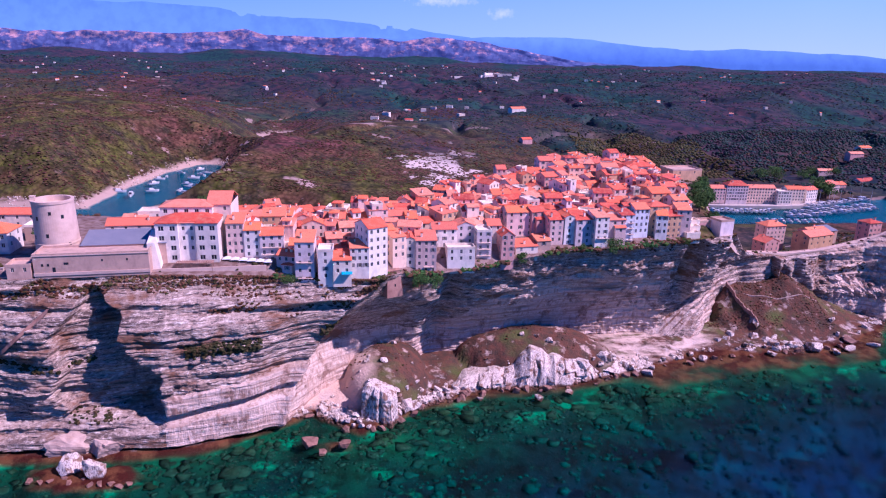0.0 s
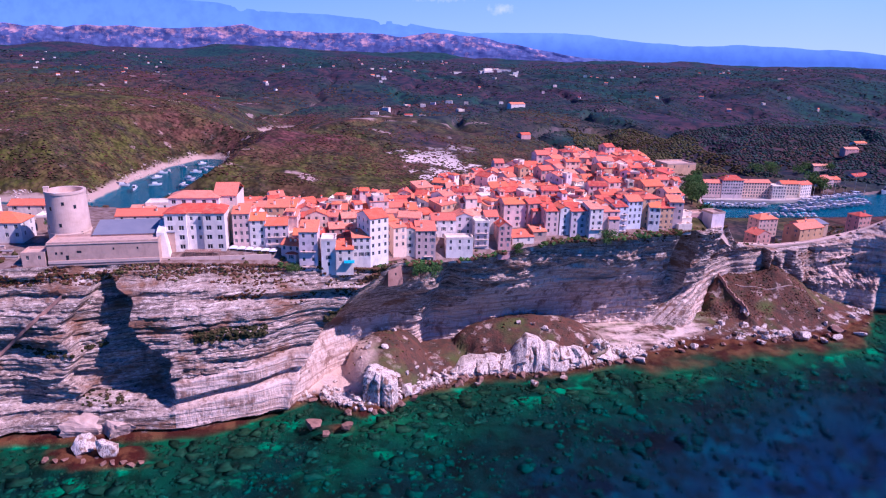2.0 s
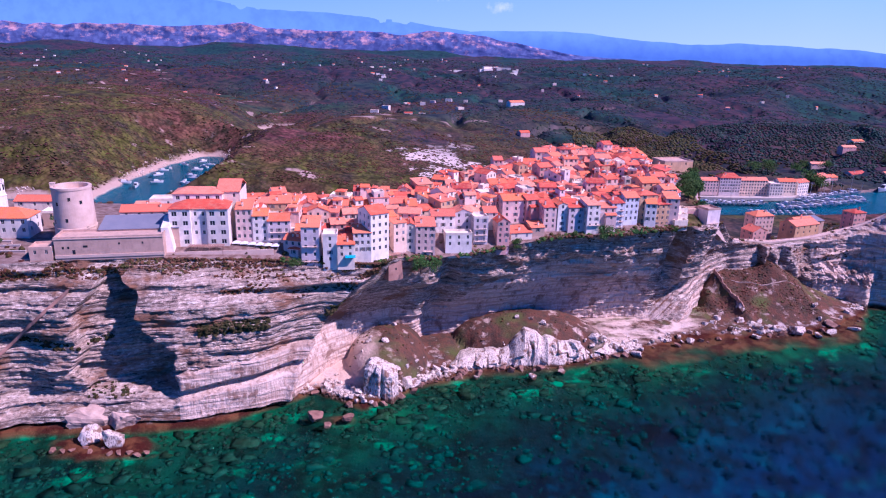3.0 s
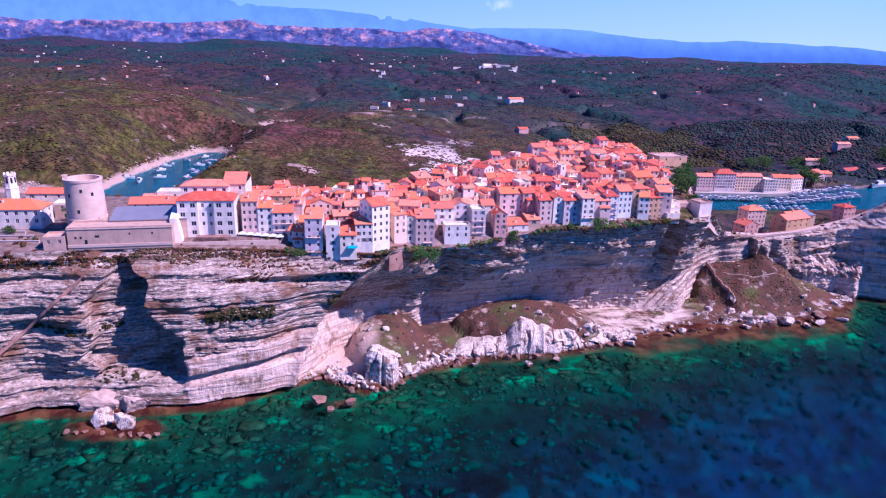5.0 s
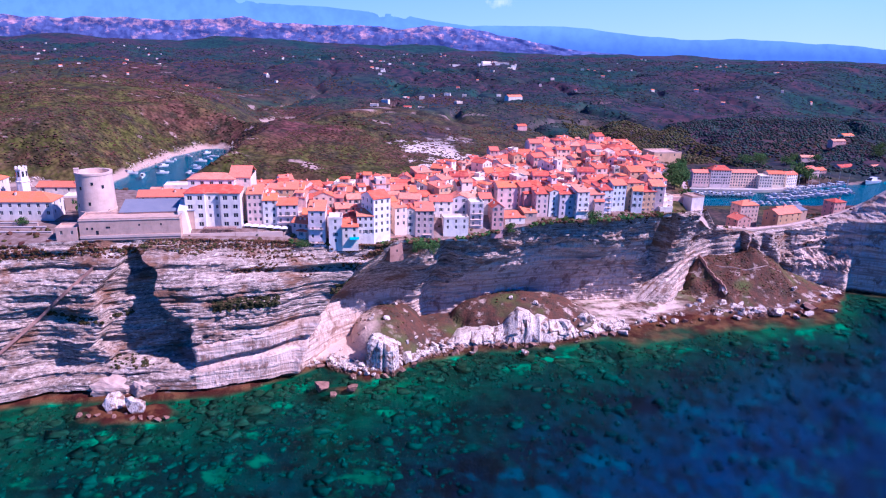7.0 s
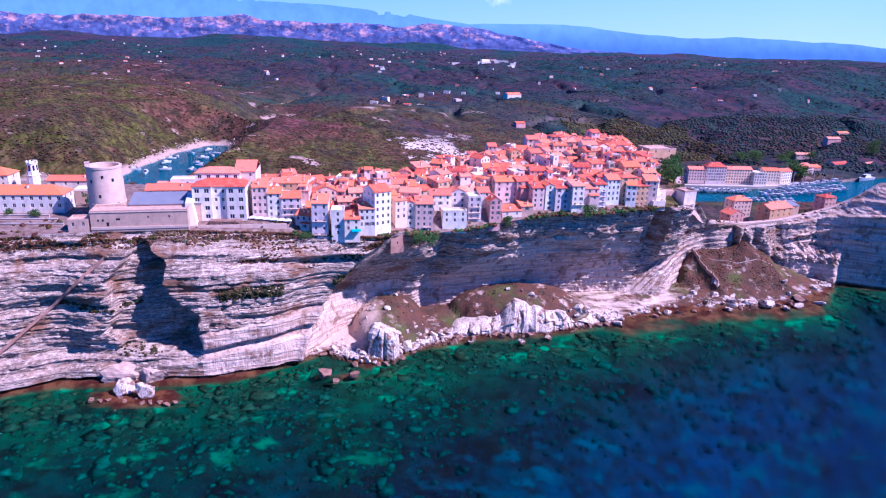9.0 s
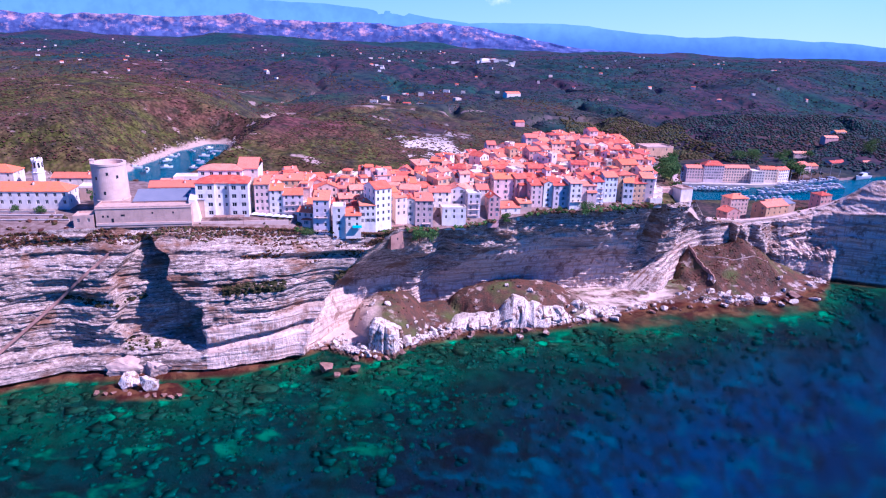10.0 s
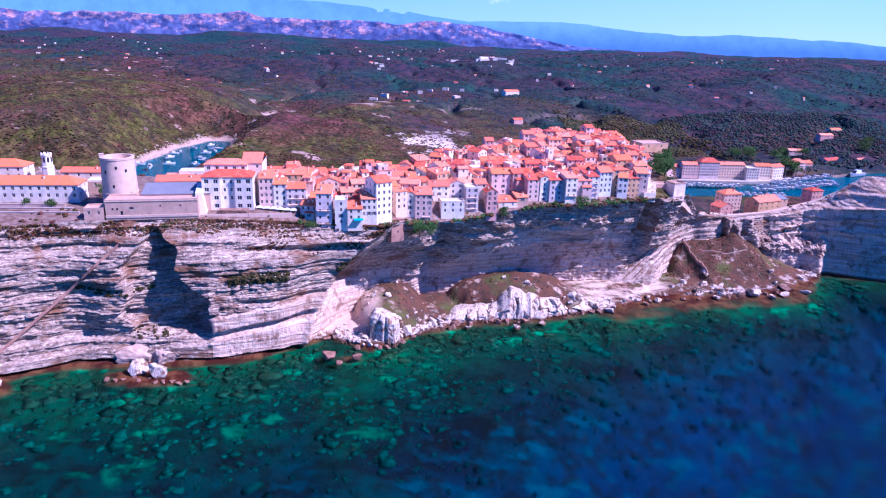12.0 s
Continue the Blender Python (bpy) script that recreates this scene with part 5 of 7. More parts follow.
def round_tower():
    """Tapered masonry tower with a string course, a hollow top and a small turret."""
    ob = thing("round_tower", pose(-147.6, 249.0, 63.0), "round tapered stone tower, pinkish, with small windows", "tower")
    n = 56
    prof = [(8.3, -6), (8.0, 0), (7.75, 5.6), (7.95, 5.7), (7.95, 6.2), (7.7, 6.3), (7.25, 21.6), (7.5, 21.7), (7.5, 22.6), (6.3, 22.6), (6.3, 20.4), (0.01, 20.3)]
    v = [(r * math.cos(2 * math.pi * k / n), r * math.sin(2 * math.pi * k / n), z) for r, z in prof for k in range(n)]
    f = [(j * n + k, j * n + (k + 1) % n, (j + 1) * n + (k + 1) % n, (j + 1) * n + k) for j in range(len(prof) - 1) for k in range(n)]
    part("wall", build("wall", v, f, PALE_STONE, smooth=False), ob)
    part("turret", build("turret", *joined(box(-0.9, 0.9, -0.9, 0.9, 0, 1.6), box(-1.05, 1.05, -1.05, 1.05, 1.6, 1.8)), PALE_STONE), ob, "small square turret", pose(-6.0, -2.4, 22.3, 0, 0, 20))
    for ang, z in ((-112, 15.5), (-72, 17.5), (-40, 16), (-85, 9), (-58, 3.6), (-130, 8), (-100, 2.2), (-30, 5)):
        a = radians(ang)
        r = 7.78 - 0.031 * z
        part("window", build("window", *joined(box(-0.5, 0.5, -0.12, 0.3, 0, 1.5)), GLASS), ob, "deep dark loophole", pose(r * math.cos(a), r * math.sin(a), z, 0, 0, ang + 90))


def bell_tower():
    ob = thing("bell_tower", pose(-202.4, 287, 62), "slender white octagonal bell tower", "bell tower")
    n = 8
    prof = [(2.9, -3), (2.9, 9.6), (3.1, 9.7), (3.1, 10.1), (2.65, 10.2), (2.5, 15.6), (2.75, 15.7), (2.75, 16.2), (2.1, 16.3), (2.0, 15.4), (0.01, 15.3)]
    v = [(r * math.cos(2 * math.pi * (k + 0.5) / n), r * math.sin(2 * math.pi * (k + 0.5) / n), z) for r, z in prof for k in range(n)]
    f = [(j * n + k, j * n + (k + 1) % n, (j + 1) * n + (k + 1) % n, (j + 1) * n + k) for j in range(len(prof) - 1) for k in range(n)]
    part("wall", build("wall", v, f, WALLS["white"]), ob)
    for k in range(8):
        part("window", build("window", *box(-0.45, 0.45, -0.1, 0.2, 0, 2.6), GLASS), ob, "tall dark belfry opening", pose(2.42 * math.cos(k * math.pi / 4), 2.42 * math.sin(k * math.pi / 4), 12.4, 0, 0, 45 * k + 90))
        part("merlon", build("merlon", *box(-0.5, 0.5, -0.25, 0.25, 0, 0.9), WALLS["white"]), ob, "", pose(2.35 * math.cos(k * math.pi / 4), 2.35 * math.sin(k * math.pi / 4), 16.2, 0, 0, 45 * k + 90))
    ob = thing("church_tower", pose(101, 398, 62), "square cream church tower with dark openings", "church tower")
    part("wall", build("wall", *joined(box(-2.6, 2.6, -2.6, 2.6, 0, 20), box(-2.9, 2.9, -2.9, 2.9, 20, 20.5)), WALLS["cream"]), ob)
    part("roof", build("roof", *hip_roof(5.2, 5.2, 1.8), TILE), ob, at=pose(0, 0, 20.5))
    for k in range(4):
        part("window", build("window", *box(-0.7, 0.7, -0.1, 0.3, 0, 2.4), GLASS), ob, "dark belfry opening", pose(0, 0, 15.5, 0, 0, 90 * k) @ pose(0, -2.6, 0))


brow_row()
landmarks()
round_tower()
bell_tower()

# the old town: rows of houses behind the brow
def inside_town(x, y):
    back = np.interp(x, [-100, -60, -35, 0, 22, 45, 75, 130, 148, 158], [296, 312, 322, 345, 385, 420, 443, 437, 392, 345])
    return y < back and x < min(118 + 0.35 * max(y - 310, 0), 136)


def brow_y(x):
    p = np.array(BROW, float)
    return float(np.interp(x, p[:, 0], p[:, 1]))


def old_town():
    rng = random.Random(21)
    walls = ["cream", "pink", "white", "pink", "peach", "pink", "lilac", "ochre", "white", "rose", "peach", "cream"]
    off = 6.5
    while off < 190:
        x = -96 + rng.uniform(0, 6)
        while x < 150:
            w, d = rng.uniform(5.0, 10.5), rng.uniform(7.5, 9.6)
            cx = x + w / 2
            y = brow_y(cx) * 0.75 + 0.25 * (252 + 0.32 * (cx + 60)) + off + rng.uniform(-1.2, 1.2)
            x += w + (rng.uniform(0, 0.3) if rng.random() < 0.8 else rng.uniform(2.0, 4.0))
            if not inside_town(cx, y) or y < brow_y(cx) + 5.5 or (cx < -62 and y < 266):
                continue
            if any(math.hypot(cx - a, y - b) < 0.66 * (r + w / 2) for a, b, r in FRONT):
                continue
            turn = math.degrees(math.atan2(brow_y(cx + 12) - brow_y(cx - 12), 24)) * 0.8 + rng.choice((0, 4, 8, -8, 14, -18, 24, 32, -30))
            h = rng.uniform(6.0, 11.5) + (2.5 if rng.random() < 0.15 else 0) - (1.5 if cx < -30 else 0)
            tint = rng.choice(walls)
            ob = house(cx, y, w, d, h, turn, tint, rng.choice(("x", "x", "x", "y", "hip", "mono", "flat") if rng.random() < 0.5 else ("x", "mono")), sides=1, floors=2 if off > 12 else None, chimneys=rng.choice((0, 1, 1, 2)))
            if rng.random() < 0.4:
                wing(ob, rng.uniform(-0.25, 0.25) * w, -d / 2 - rng.choice((0.02, 1.6)), w * rng.uniform(0.4, 0.6), d * rng.uniform(0.4, 0.6), h + rng.choice((-3.2, 2.2, 2.8)), 1, 1, tint, 3.0, rng.choice(("x", "hip", "flat")), rng.random())
        off += rng.uniform(9.2, 11.2)


FRONT = list(PLOTS)
old_town()


# ---- rocks ----
def boulder_meshes(count, mat, seed, cuts=9, rough=1.0):
    """Angular blocks: cubes cut by random planes, with worn corners and a rough skin."""
    rng = random.Random(seed)
    made = []
    for _ in range(count):
        bm = bmesh.new()
        bmesh.ops.create_cube(bm, size=1.7)
        bmesh.ops.subdivide_edges(bm, edges=bm.edges[:], cuts=9, use_grid_fill=True)
        shear = rng.uniform(-0.25, 0.25)
        off = Vector((rng.uniform(0, 50), rng.uniform(0, 50), 0))
        planes = [(Vector((rng.gauss(0, 1), rng.gauss(0, 1), rng.gauss(0, 0.9))).normalized(), rng.uniform(0.42, 0.78)) for _ in range(cuts)]
        for q in bm.verts:
            q.co.x += shear * q.co.z
            for nrm, lim in planes:
                over = q.co.dot(nrm) - lim
                if over > 0:
                    q.co -= nrm * over
            q.co *= 1 + rough * (0.07 * noise.noise(q.co * 1.7 + off) + 0.05 * noise.noise(q.co * 4.5 + off))
        me = bpy.data.meshes.new("boulder")
        bm.to_mesh(me)
        bm.free()
        me.materials.append(mat)
        made.append(me)
    return made


ROCKS = boulder_meshes(8, WHITE_ROCK, 3)
BROWN_ROCKS = boulder_meshes(4, BROWN_ROCK, 5)
FOOT_ROCKS = boulder_meshes(2, FOOT_STONE, 9, 8, 3.2)


def bed(x, y):
    return float(bed_height(np.array([x]), np.array([y]))[0])


def boulder(x, y, z, sx, sy, sz, turn=0.0, lean=(0, 0), which=0, name="boulder", label="angular white limestone boulder at the waterline", group="shore boulders", kinds=None):
    kinds = kinds or (BROWN_ROCKS if "brown rock" in label or "brown-stained" in label else ROCKS)
    ob = new(name, kinds[which % len(kinds)])
    ob.matrix_basis = pose(x, y, z, lean[0], lean[1], turn) @ Matrix.Diagonal((0.82 * sx, 0.82 * sy, 0.82 * sz, 1))
    return tagged(ob, label, "boulder", group)


def rocks():
    rng = random.Random(12)
    # the twin rocks on their reef, and the pair off the mound
    boulder(-125.5, 198.0, 2.2, 6.0, 4.6, 5.4, 20, (5, -8), 0, label="large rounded white rock on a shallow reef")
    boulder(-115.5, 196.5, 2.4, 4.6, 4.6, 6.2, 70, (-6, 6), 1, label="large blocky white rock on a shallow reef")
    for k in range(11):
        boulder(-136 + 3.4 * k, 193.0 + rng.uniform(-2.0, 2.0), 0.2, rng.uniform(1, 2.2), rng.uniform(1, 2), rng.uniform(0.7, 1.3), rng.uniform(0, 360), which=k, label="low wet brown rock on a shallow reef")
    boulder(-45.0, 218.0, 1.0, 4.4, 3.6, 3.4, 40, (8, 0), 2, label="brown-stained rock standing in the sea")
    boulder(-33.0, 217.0, 0.7, 4.0, 3.2, 2.8, 110, (0, 9), 3, label="brown-stained rock standing in the sea")
    boulder(-40.0, 213.5, -0.1, 2.6, 1.8, 1.0, 10, which=4, label="low wet brown rock in the sea")
    boulder(-130.0, 209.5, 2.0, 13.0, 7.0, 9.0, 8, (0, 4), 0, kinds=FOOT_ROCKS, label="broad pinkish rock against the cliff foot")
    boulder(-119.0, 209.5, 1.6, 9.0, 4.6, 6.4, 12, (4, 12), 1, kinds=FOOT_ROCKS, label="broad white rock against the cliff foot")
    boulder(-182.0, 186, 1.0, 7, 5, 4, 30, (4, 0), 6, label="broad white rock against the cliff foot")
    boulder(-192.0, 180, 0.6, 5, 4, 3, 80, (4, 0), 2, label="low wet brown rock on a shallow reef")
    # tall pale slabs on the face of the hump
    for x, y, sx, sz, lean in ((25, 269, 2.2, 3.2, 16), (36, 270, 2.6, 5.0, 24), (44, 271, 2.8, 5.4, -18), (56, 272, 2.2, 5.0, 14), (68, 276, 2.6, 4.0, -20), (79, 282, 2.6, 2.8, -22), (16, 266, 2.0, 2.2, 18)):
        boulder(x, y, bed(x, y) + sz * 0.2, sx * 1.75, sx * 1.2, sz * 1.25, rng.uniform(-25, 25), (-24 + rng.uniform(-5, 5), lean), rng.randrange(8), "slab", "tall leaning white limestone slab on the hump", "leaning slabs")
    # white gullied rock low on the reddish mound
    for x, y, sx, sz in ((156, 322, 2.6, 4.0), (168, 320, 3.2, 5.6), (173, 317, 3.0, 4.4), (178, 320, 2.6, 3.6), (171, 326, 2.0, 5.2), (152, 318, 2.6, 2.0), (184, 317, 3.2, 2.6), (147, 316, 2.4, 1.6)):
        boulder(x, y, bed(x, y) - sz * 0.2, sx * 1.5, sx, sz, rng.uniform(-25, 25), (-26, rng.uniform(-8, 8)), rng.randrange(8), "slab", "white gullied limestone low on the reddish mound", "leaning slabs")
    # blocks at the foot of mound, hump and scree
    x = -52.0
    while x < 262:
        k = 2 if x < 96 else 1
        for _ in range(k):
            dx, dy = rng.uniform(-1.5, 1.5), rng.uniform(-5.5, 5.0)
            big = rng.uniform(0.8, 2.4) if x < 96 else rng.uniform(0.7, 2.1)
            if rng.random() < 0.12:
                big *= 1.7
            y = float(shore_y(x + dx)) + dy + 1.0
            wet = dy < -2.0
            boulder(x + dx, y, max(bed(x + dx, y), -0.8) + big * 0.35, big * rng.uniform(0.9, 1.5), big, big * rng.uniform(0.7, 1.2), rng.uniform(0, 360), (rng.uniform(-20, 20), rng.uniform(-20, 20)), rng.randrange(8), label="low wet brown rock in the shallows" if wet else "angular white limestone boulder at the waterline")
        x += rng.uniform(1.6, 3.0) if x < 96 else rng.uniform(3.5, 6.5)
    for _ in range(22):
        x, y = rng.choice(((-22, 262), (48, 284), (48, 284), (200, 350), (-22, 262), (235, 352)))
        x, y, s = x + rng.gauss(0, 14), y + rng.gauss(0, 9), rng.uniform(0.6, 2.2)
        z = bed(x, y)
        if 2.0 < z < 18:
            boulder(x, y, z + s * 0.1, s * 1.4, s, s, rng.uniform(0, 360), (rng.uniform(-25, 25), rng.uniform(-25, 25)), rng.randrange(8), label="pale rock outcrop on the brown slope", group="slope rocks")
    for x, y, s in ((97, 284, 2.6), (100, 281, 3.0), (104, 287, 2.0), (133, 298, 3.0), (120, 297, 1.6), (112, 294, 1.8), (128, 302, 2.0), (196, 311, 5.5), (214, 312, 3.4), (205, 308, 3.0), (170, 304, 2.6), (230, 318, 3.2), (46, 256, 2.6), (60, 262, 2.2), (20, 255, 2.0), (176, 314, 3.4), (160, 312, 2.4), (186, 314, 3.6)):
        boulder(x, y, max(bed(x, y), -0.8) + s * 0.3, s * 1.4, s, s * 0.8, rng.uniform(0, 360), (0, rng.uniform(-12, 12)), rng.randrange(8), label="grey-brown block in the shallows")


def rock_face():
    """One fluted mass of rock between the strand and the top of the hump."""
    n, rows = 420, 44
    u, t = np.meshgrid(np.linspace(0, 1, n), np.linspace(0, 1, rows))
    x = 6 + 90 * u
    high = (6.5 + 6.5 * np.exp(-(((x - 46) / 19) ** 2))) * np.sin(np.pi * np.clip(u * 1.04 - 0.02, 0, 1)) ** 0.4 * (0.80 + 0.6 * vnoise(x / 11, x * 0, 31) + 0.12 * vnoise(x / 2.6, x * 0, 32))
    foot = shore_y(x) + 1.5
    rng = np.random.default_rng(71)
    out = np.full(x.shape, -2.2)
    for _ in range(110):
        cx, ct, wide, tall = rng.uniform(4, 98), rng.uniform(0.0, 0.95), rng.uniform(1.2, 3.6), rng.uniform(0.12, 0.42)
        dx, dt = x - cx - 5 * (t - ct) * rng.uniform(-1, 1), (t - ct) * 14
        flat = rng.uniform(-1.4, 2.0) + rng.uniform(-0.45, 0.45) * dx + rng.uniform(-0.22, 0.12) * dt
        out = np.maximum(out, flat - 2.6 * np.maximum(np.abs(dx) - wide, 0) - 1.6 * np.maximum(np.abs(dt) - 14 * tall, 0))
    out = out + 0.35 * fbm(x / 1.6, t * 7, 35)
    y = foot - 2.0 + 9.0 * t ** 1.5 + 9 * np.clip(t - 0.86, 0, 1) / 0.14 - 1.35 * out * (0.5 + 0.5 * np.sin(np.pi * np.clip(t * 1.1, 0, 1)))
    z = -1.2 + (high + 1.2) * np.minimum(t / 0.86, 1) ** 0.8 - 1.4 * np.clip(t - 0.86, 0, 1) / 0.14 + 0.3 * fbm(x / 2, t * 4, 36)
    me = build("rock_face", np.stack([x, y, z], -1).reshape(-1, 3), grid_faces(rows, n), WHITE_ROCK)
    tagged(new("rock_face", me), "fluted white limestone mass on the sea side of the hump", "rock", kind="structure")


def rubble():
    """Small broken stone along the strand and the inlet's shores."""
    rng = np.random.default_rng(44)
    n = 5200
    x = rng.uniform(-56, 262, n)
    y = shore_y(x) + rng.normal(1.5, 3.2, n)
    z = bed_height(x, y)
    keep = (z > -0.7) & (z < 9) & (vnoise(x / 10, y / 10, 47) > np.where(x > 96, 0.22, -0.1))
    p = np.stack([x, y, z], -1)[keep]
    clumps("shore_rubble", p, rng.uniform(0.25, 1.0, len(p)) ** 1.5 * 1.3, WHITE_ROCK, "broken white stones along the strand", "rubble", 0.75, 45, 0.4)
    n = 60000
    x, y = rng.uniform(-480, 640, n), rng.uniform(560, 850, n)
    z = land_height(x, y)
    keep = (z > 0.3) & (z < 9) & (x < -225) & (vnoise(x / 14, y / 14, 48) > 0.0)
    p = np.stack([x, y, z], -1)[keep]
    clumps("inlet_rocks", p, rng.uniform(0.3, 1.1, len(p)), WHITE_ROCK, "pale rocks along the shore of the inlet", "rocks", 0.7, 46, 0.4)


def sea_stack():
    """The fluted white block below the mound."""
    rows, n = 46, 120
    v = []
    for j in range(rows):
        t = j / (rows - 1)
        for k in range(n):
            a = 2 * math.pi * k / n
            sq = 1 / max(abs(math.cos(a)) ** 1.0, abs(math.sin(a)) ** 1.0) ** 0.62
            r = 6.6 * sq * (1.0 - 0.10 * t - 0.25 * max(0, t - 0.86) / 0.14)
            flute = 0.9 * noise.noise(Vector((math.cos(a) * 3.2, math.sin(a) * 3.2, t * 0.5))) + 0.45 * noise.noise(Vector((math.cos(a) * 9, math.sin(a) * 9, t * 0.8)))
            crack = -1.6 * math.exp(-(((a - 4.95) / 0.07) ** 2)) - 1.0 * math.exp(-(((a - 4.4) / 0.05) ** 2))
            r += flute + crack + 0.35 * noise.noise(Vector((a * 8, t * 14, 3)))
            v.append((r * math.cos(a) * 1.1, r * math.sin(a) * 0.85, -2 + 16.0 * t - 1.8 * t * math.cos(a) + 0.4 * noise.noise(Vector((a * 3, t * 3, 9)))))
    f = [(j * n + k, j * n + (k + 1) % n, (j + 1) * n + (k + 1) % n, (j + 1) * n + k) for j in range(rows - 1) for k in range(n)]
    v.append((0, 0, 14.0))
    f += [((rows - 1) * n + k, (rows - 1) * n + (k + 1) % n, rows * n) for k in range(n)]
    ob = new("fluted_block", build("sea_stack", v, f, WHITE_ROCK))
    ob.matrix_basis = pose(-21.5, 239.0, 0, 0, 0, -12)
    tagged(ob, "massive fluted white limestone block standing in the sea", "rock")


def ico():
    bm = bmesh.new()
    bmesh.ops.create_icosphere(bm, subdivisions=1, radius=1.0)
    v, f = np.array([q.co[:] for q in bm.verts]), np.array([[q.index for q in p.verts] for p in bm.faces])
    bm.free()
    return v, f


def clumps(name, places, sizes, mat, label, category, flat=0.7, seed=1, rough=0.45, smooth=False):
    """Many small lumpy balls in one mesh, each an island of its own."""
    rng = np.random.default_rng(seed)
    bv, bf = ico()
    n = len(places)
    turn = rng.uniform(0, 2 * np.pi, n)
    c, s = np.cos(turn)[:, None], np.sin(turn)[:, None]
    v = bv[None] * (1 + rough * rng.uniform(-1, 1, (n, len(bv), 1)))
    x, y = v[..., 0] * c - v[..., 1] * s, v[..., 0] * s + v[..., 1] * c
    v = np.stack([x, y, v[..., 2] * flat], -1) * sizes[:, None, None] + places[:, None, :]
    f = bf[None] + (np.arange(n) * len(bv))[:, None, None]
    me = build(name, v.reshape(-1, 3), f.reshape(-1, 3), mat, smooth=smooth)
    return tagged(new(name, me), label, category, kind="stuff")


def drowned():
    rng = np.random.default_rng(8)
    n = 9000
    x = rng.uniform(-230, 320, n)
    off = rng.exponential(50, n) + 5
    y = shore_y(x) - off
    z = bed_height(x, y)
    keep = (z > -33.9) & (z < -1.6) & (vnoise(x / 22, y / 22, 90) > -0.28)
    x, y, z = x[keep], y[keep], z[keep]
    s = rng.uniform(0.5, 1.0, len(x)) ** 2 * rng.choice([0.9, 1.7, 3.6], len(x), p=[0.55, 0.36, 0.09])
    z = np.minimum(z + s * 0.06, -0.35 - s * 0.22)
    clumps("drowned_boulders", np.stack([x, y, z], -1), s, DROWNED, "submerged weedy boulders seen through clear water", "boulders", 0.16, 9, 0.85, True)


# ---- plants ----
def scrub():
    rng = np.random.default_rng(5)
    n = 84000
    D = 600 * (3900 / 600) ** rng.uniform(0, 1, n) ** 1.15
    x = rng.uniform(-0.74, 0.74, n) * D
    z = land_height(x, D)
    wide = vnoise(x / 90, D / 90, 70) + 0.6 * vnoise(x / 30, D / 30, 71)
    keep = (z > 4) & (wide > -0.30) & ~((x > 240) & (x < 620) & (D < 760 + 0.2 * (x - 240)))
    x, D, z = x[keep], D[keep], z[keep]
    s = (0.6 + 0.0011 * D) * rng.uniform(0.4, 1.4, len(x))
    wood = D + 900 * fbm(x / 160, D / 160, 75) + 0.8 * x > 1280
    clumps("far_woods", np.stack([x, D, z + s * 0.1], -1)[wood], s[wood], WOOD, "dark evergreen woodland on the inland plain, blued for haze", "woodland", 0.4, 8)
    x, D, z, s = x[~wood], D[~wood], z[~wood], s[~wood]
    clumps("maquis_scrub", np.stack([x, D, z + s * 0.1], -1), s, SCRUB, "dense low maquis scrub, olive to brown", "scrub", 0.38, 6)
    n = 17000
    x, y = rng.uniform(190, 660, n), rng.uniform(670, 1010, n)
    z = land_height(x, y)
    keep = (z > 5) & (vnoise(x / 35, y / 35, 77) > -0.4)
    for a, b, r in PLOTS:
        keep &= np.hypot(x - a, y - b) > r + 3
    x, y, z = x[keep], y[keep], z[keep]
    s = rng.uniform(0.8, 2.1, len(x))
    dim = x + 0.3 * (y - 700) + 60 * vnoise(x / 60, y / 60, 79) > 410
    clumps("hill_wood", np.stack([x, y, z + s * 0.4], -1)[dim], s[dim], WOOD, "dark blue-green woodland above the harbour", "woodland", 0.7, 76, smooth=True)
    x, y, z, s = x[~dim], y[~dim], z[~dim], s[~dim]
    clumps("pine_wood", np.stack([x, y, z + s * 0.4], -1), s, PINE, "olive green pine wood above the quay", "woodland", 0.7, 78, smooth=True)
    # on the citadel's back slopes and along the brow
    n = 13000
    x = rng.uniform(-330, 330, n)
    y = rng.uniform(215, 520, n)
    by = np.interp(x, [p[0] for p in BROW], [p[1] for p in BROW])
    z = land_height(x, y)
    back = np.interp(x, [-330, -100, -60, -35, 0, 22, 45, 75, 130, 150, 170, 330], [318, 318, 318, 325, 348, 390, 424, 448, 446, 400, 345, 370])
    near = (y > by + 0.3) & (y < by + 9 + 14 * step((-150 - x) / 10)) & (x > -330) & (x < 135)
    near = near | ((x > 126 + 0.35 * (y - 310)) & (x < 200) & (y > by + 0.5)) | ((x >= 200) & (y > by + 6))
    gaps = np.zeros(len(x), bool)
    for a, b, r in PLOTS:
        gaps |= np.hypot(x - a, y - b) < r + 1.5
    keep = (z > 3) & (y > by + 0.3) & ((y > back) | near) & ~gaps & (vnoise(x / 12, y / 12, 72) > -0.2)
    x, y, z = x[keep], y[keep], z[keep]
    w = step(np.hypot(0, y - np.interp(x, [p[0] for p in BROW], [p[1] for p in BROW])) / 10)
    bz = np.interp(x, [p[0] for p in BROW], [p[2] for p in BROW])
    z = bz * (1 - w) + z * w
    s = rng.uniform(0.5, 1.5, len(x))
    clumps("slope_scrub", np.stack([x, y, z + s * 0.2], -1), s, SCRUB, "low scrub on the citadel slopes", "scrub", 0.7, 7)


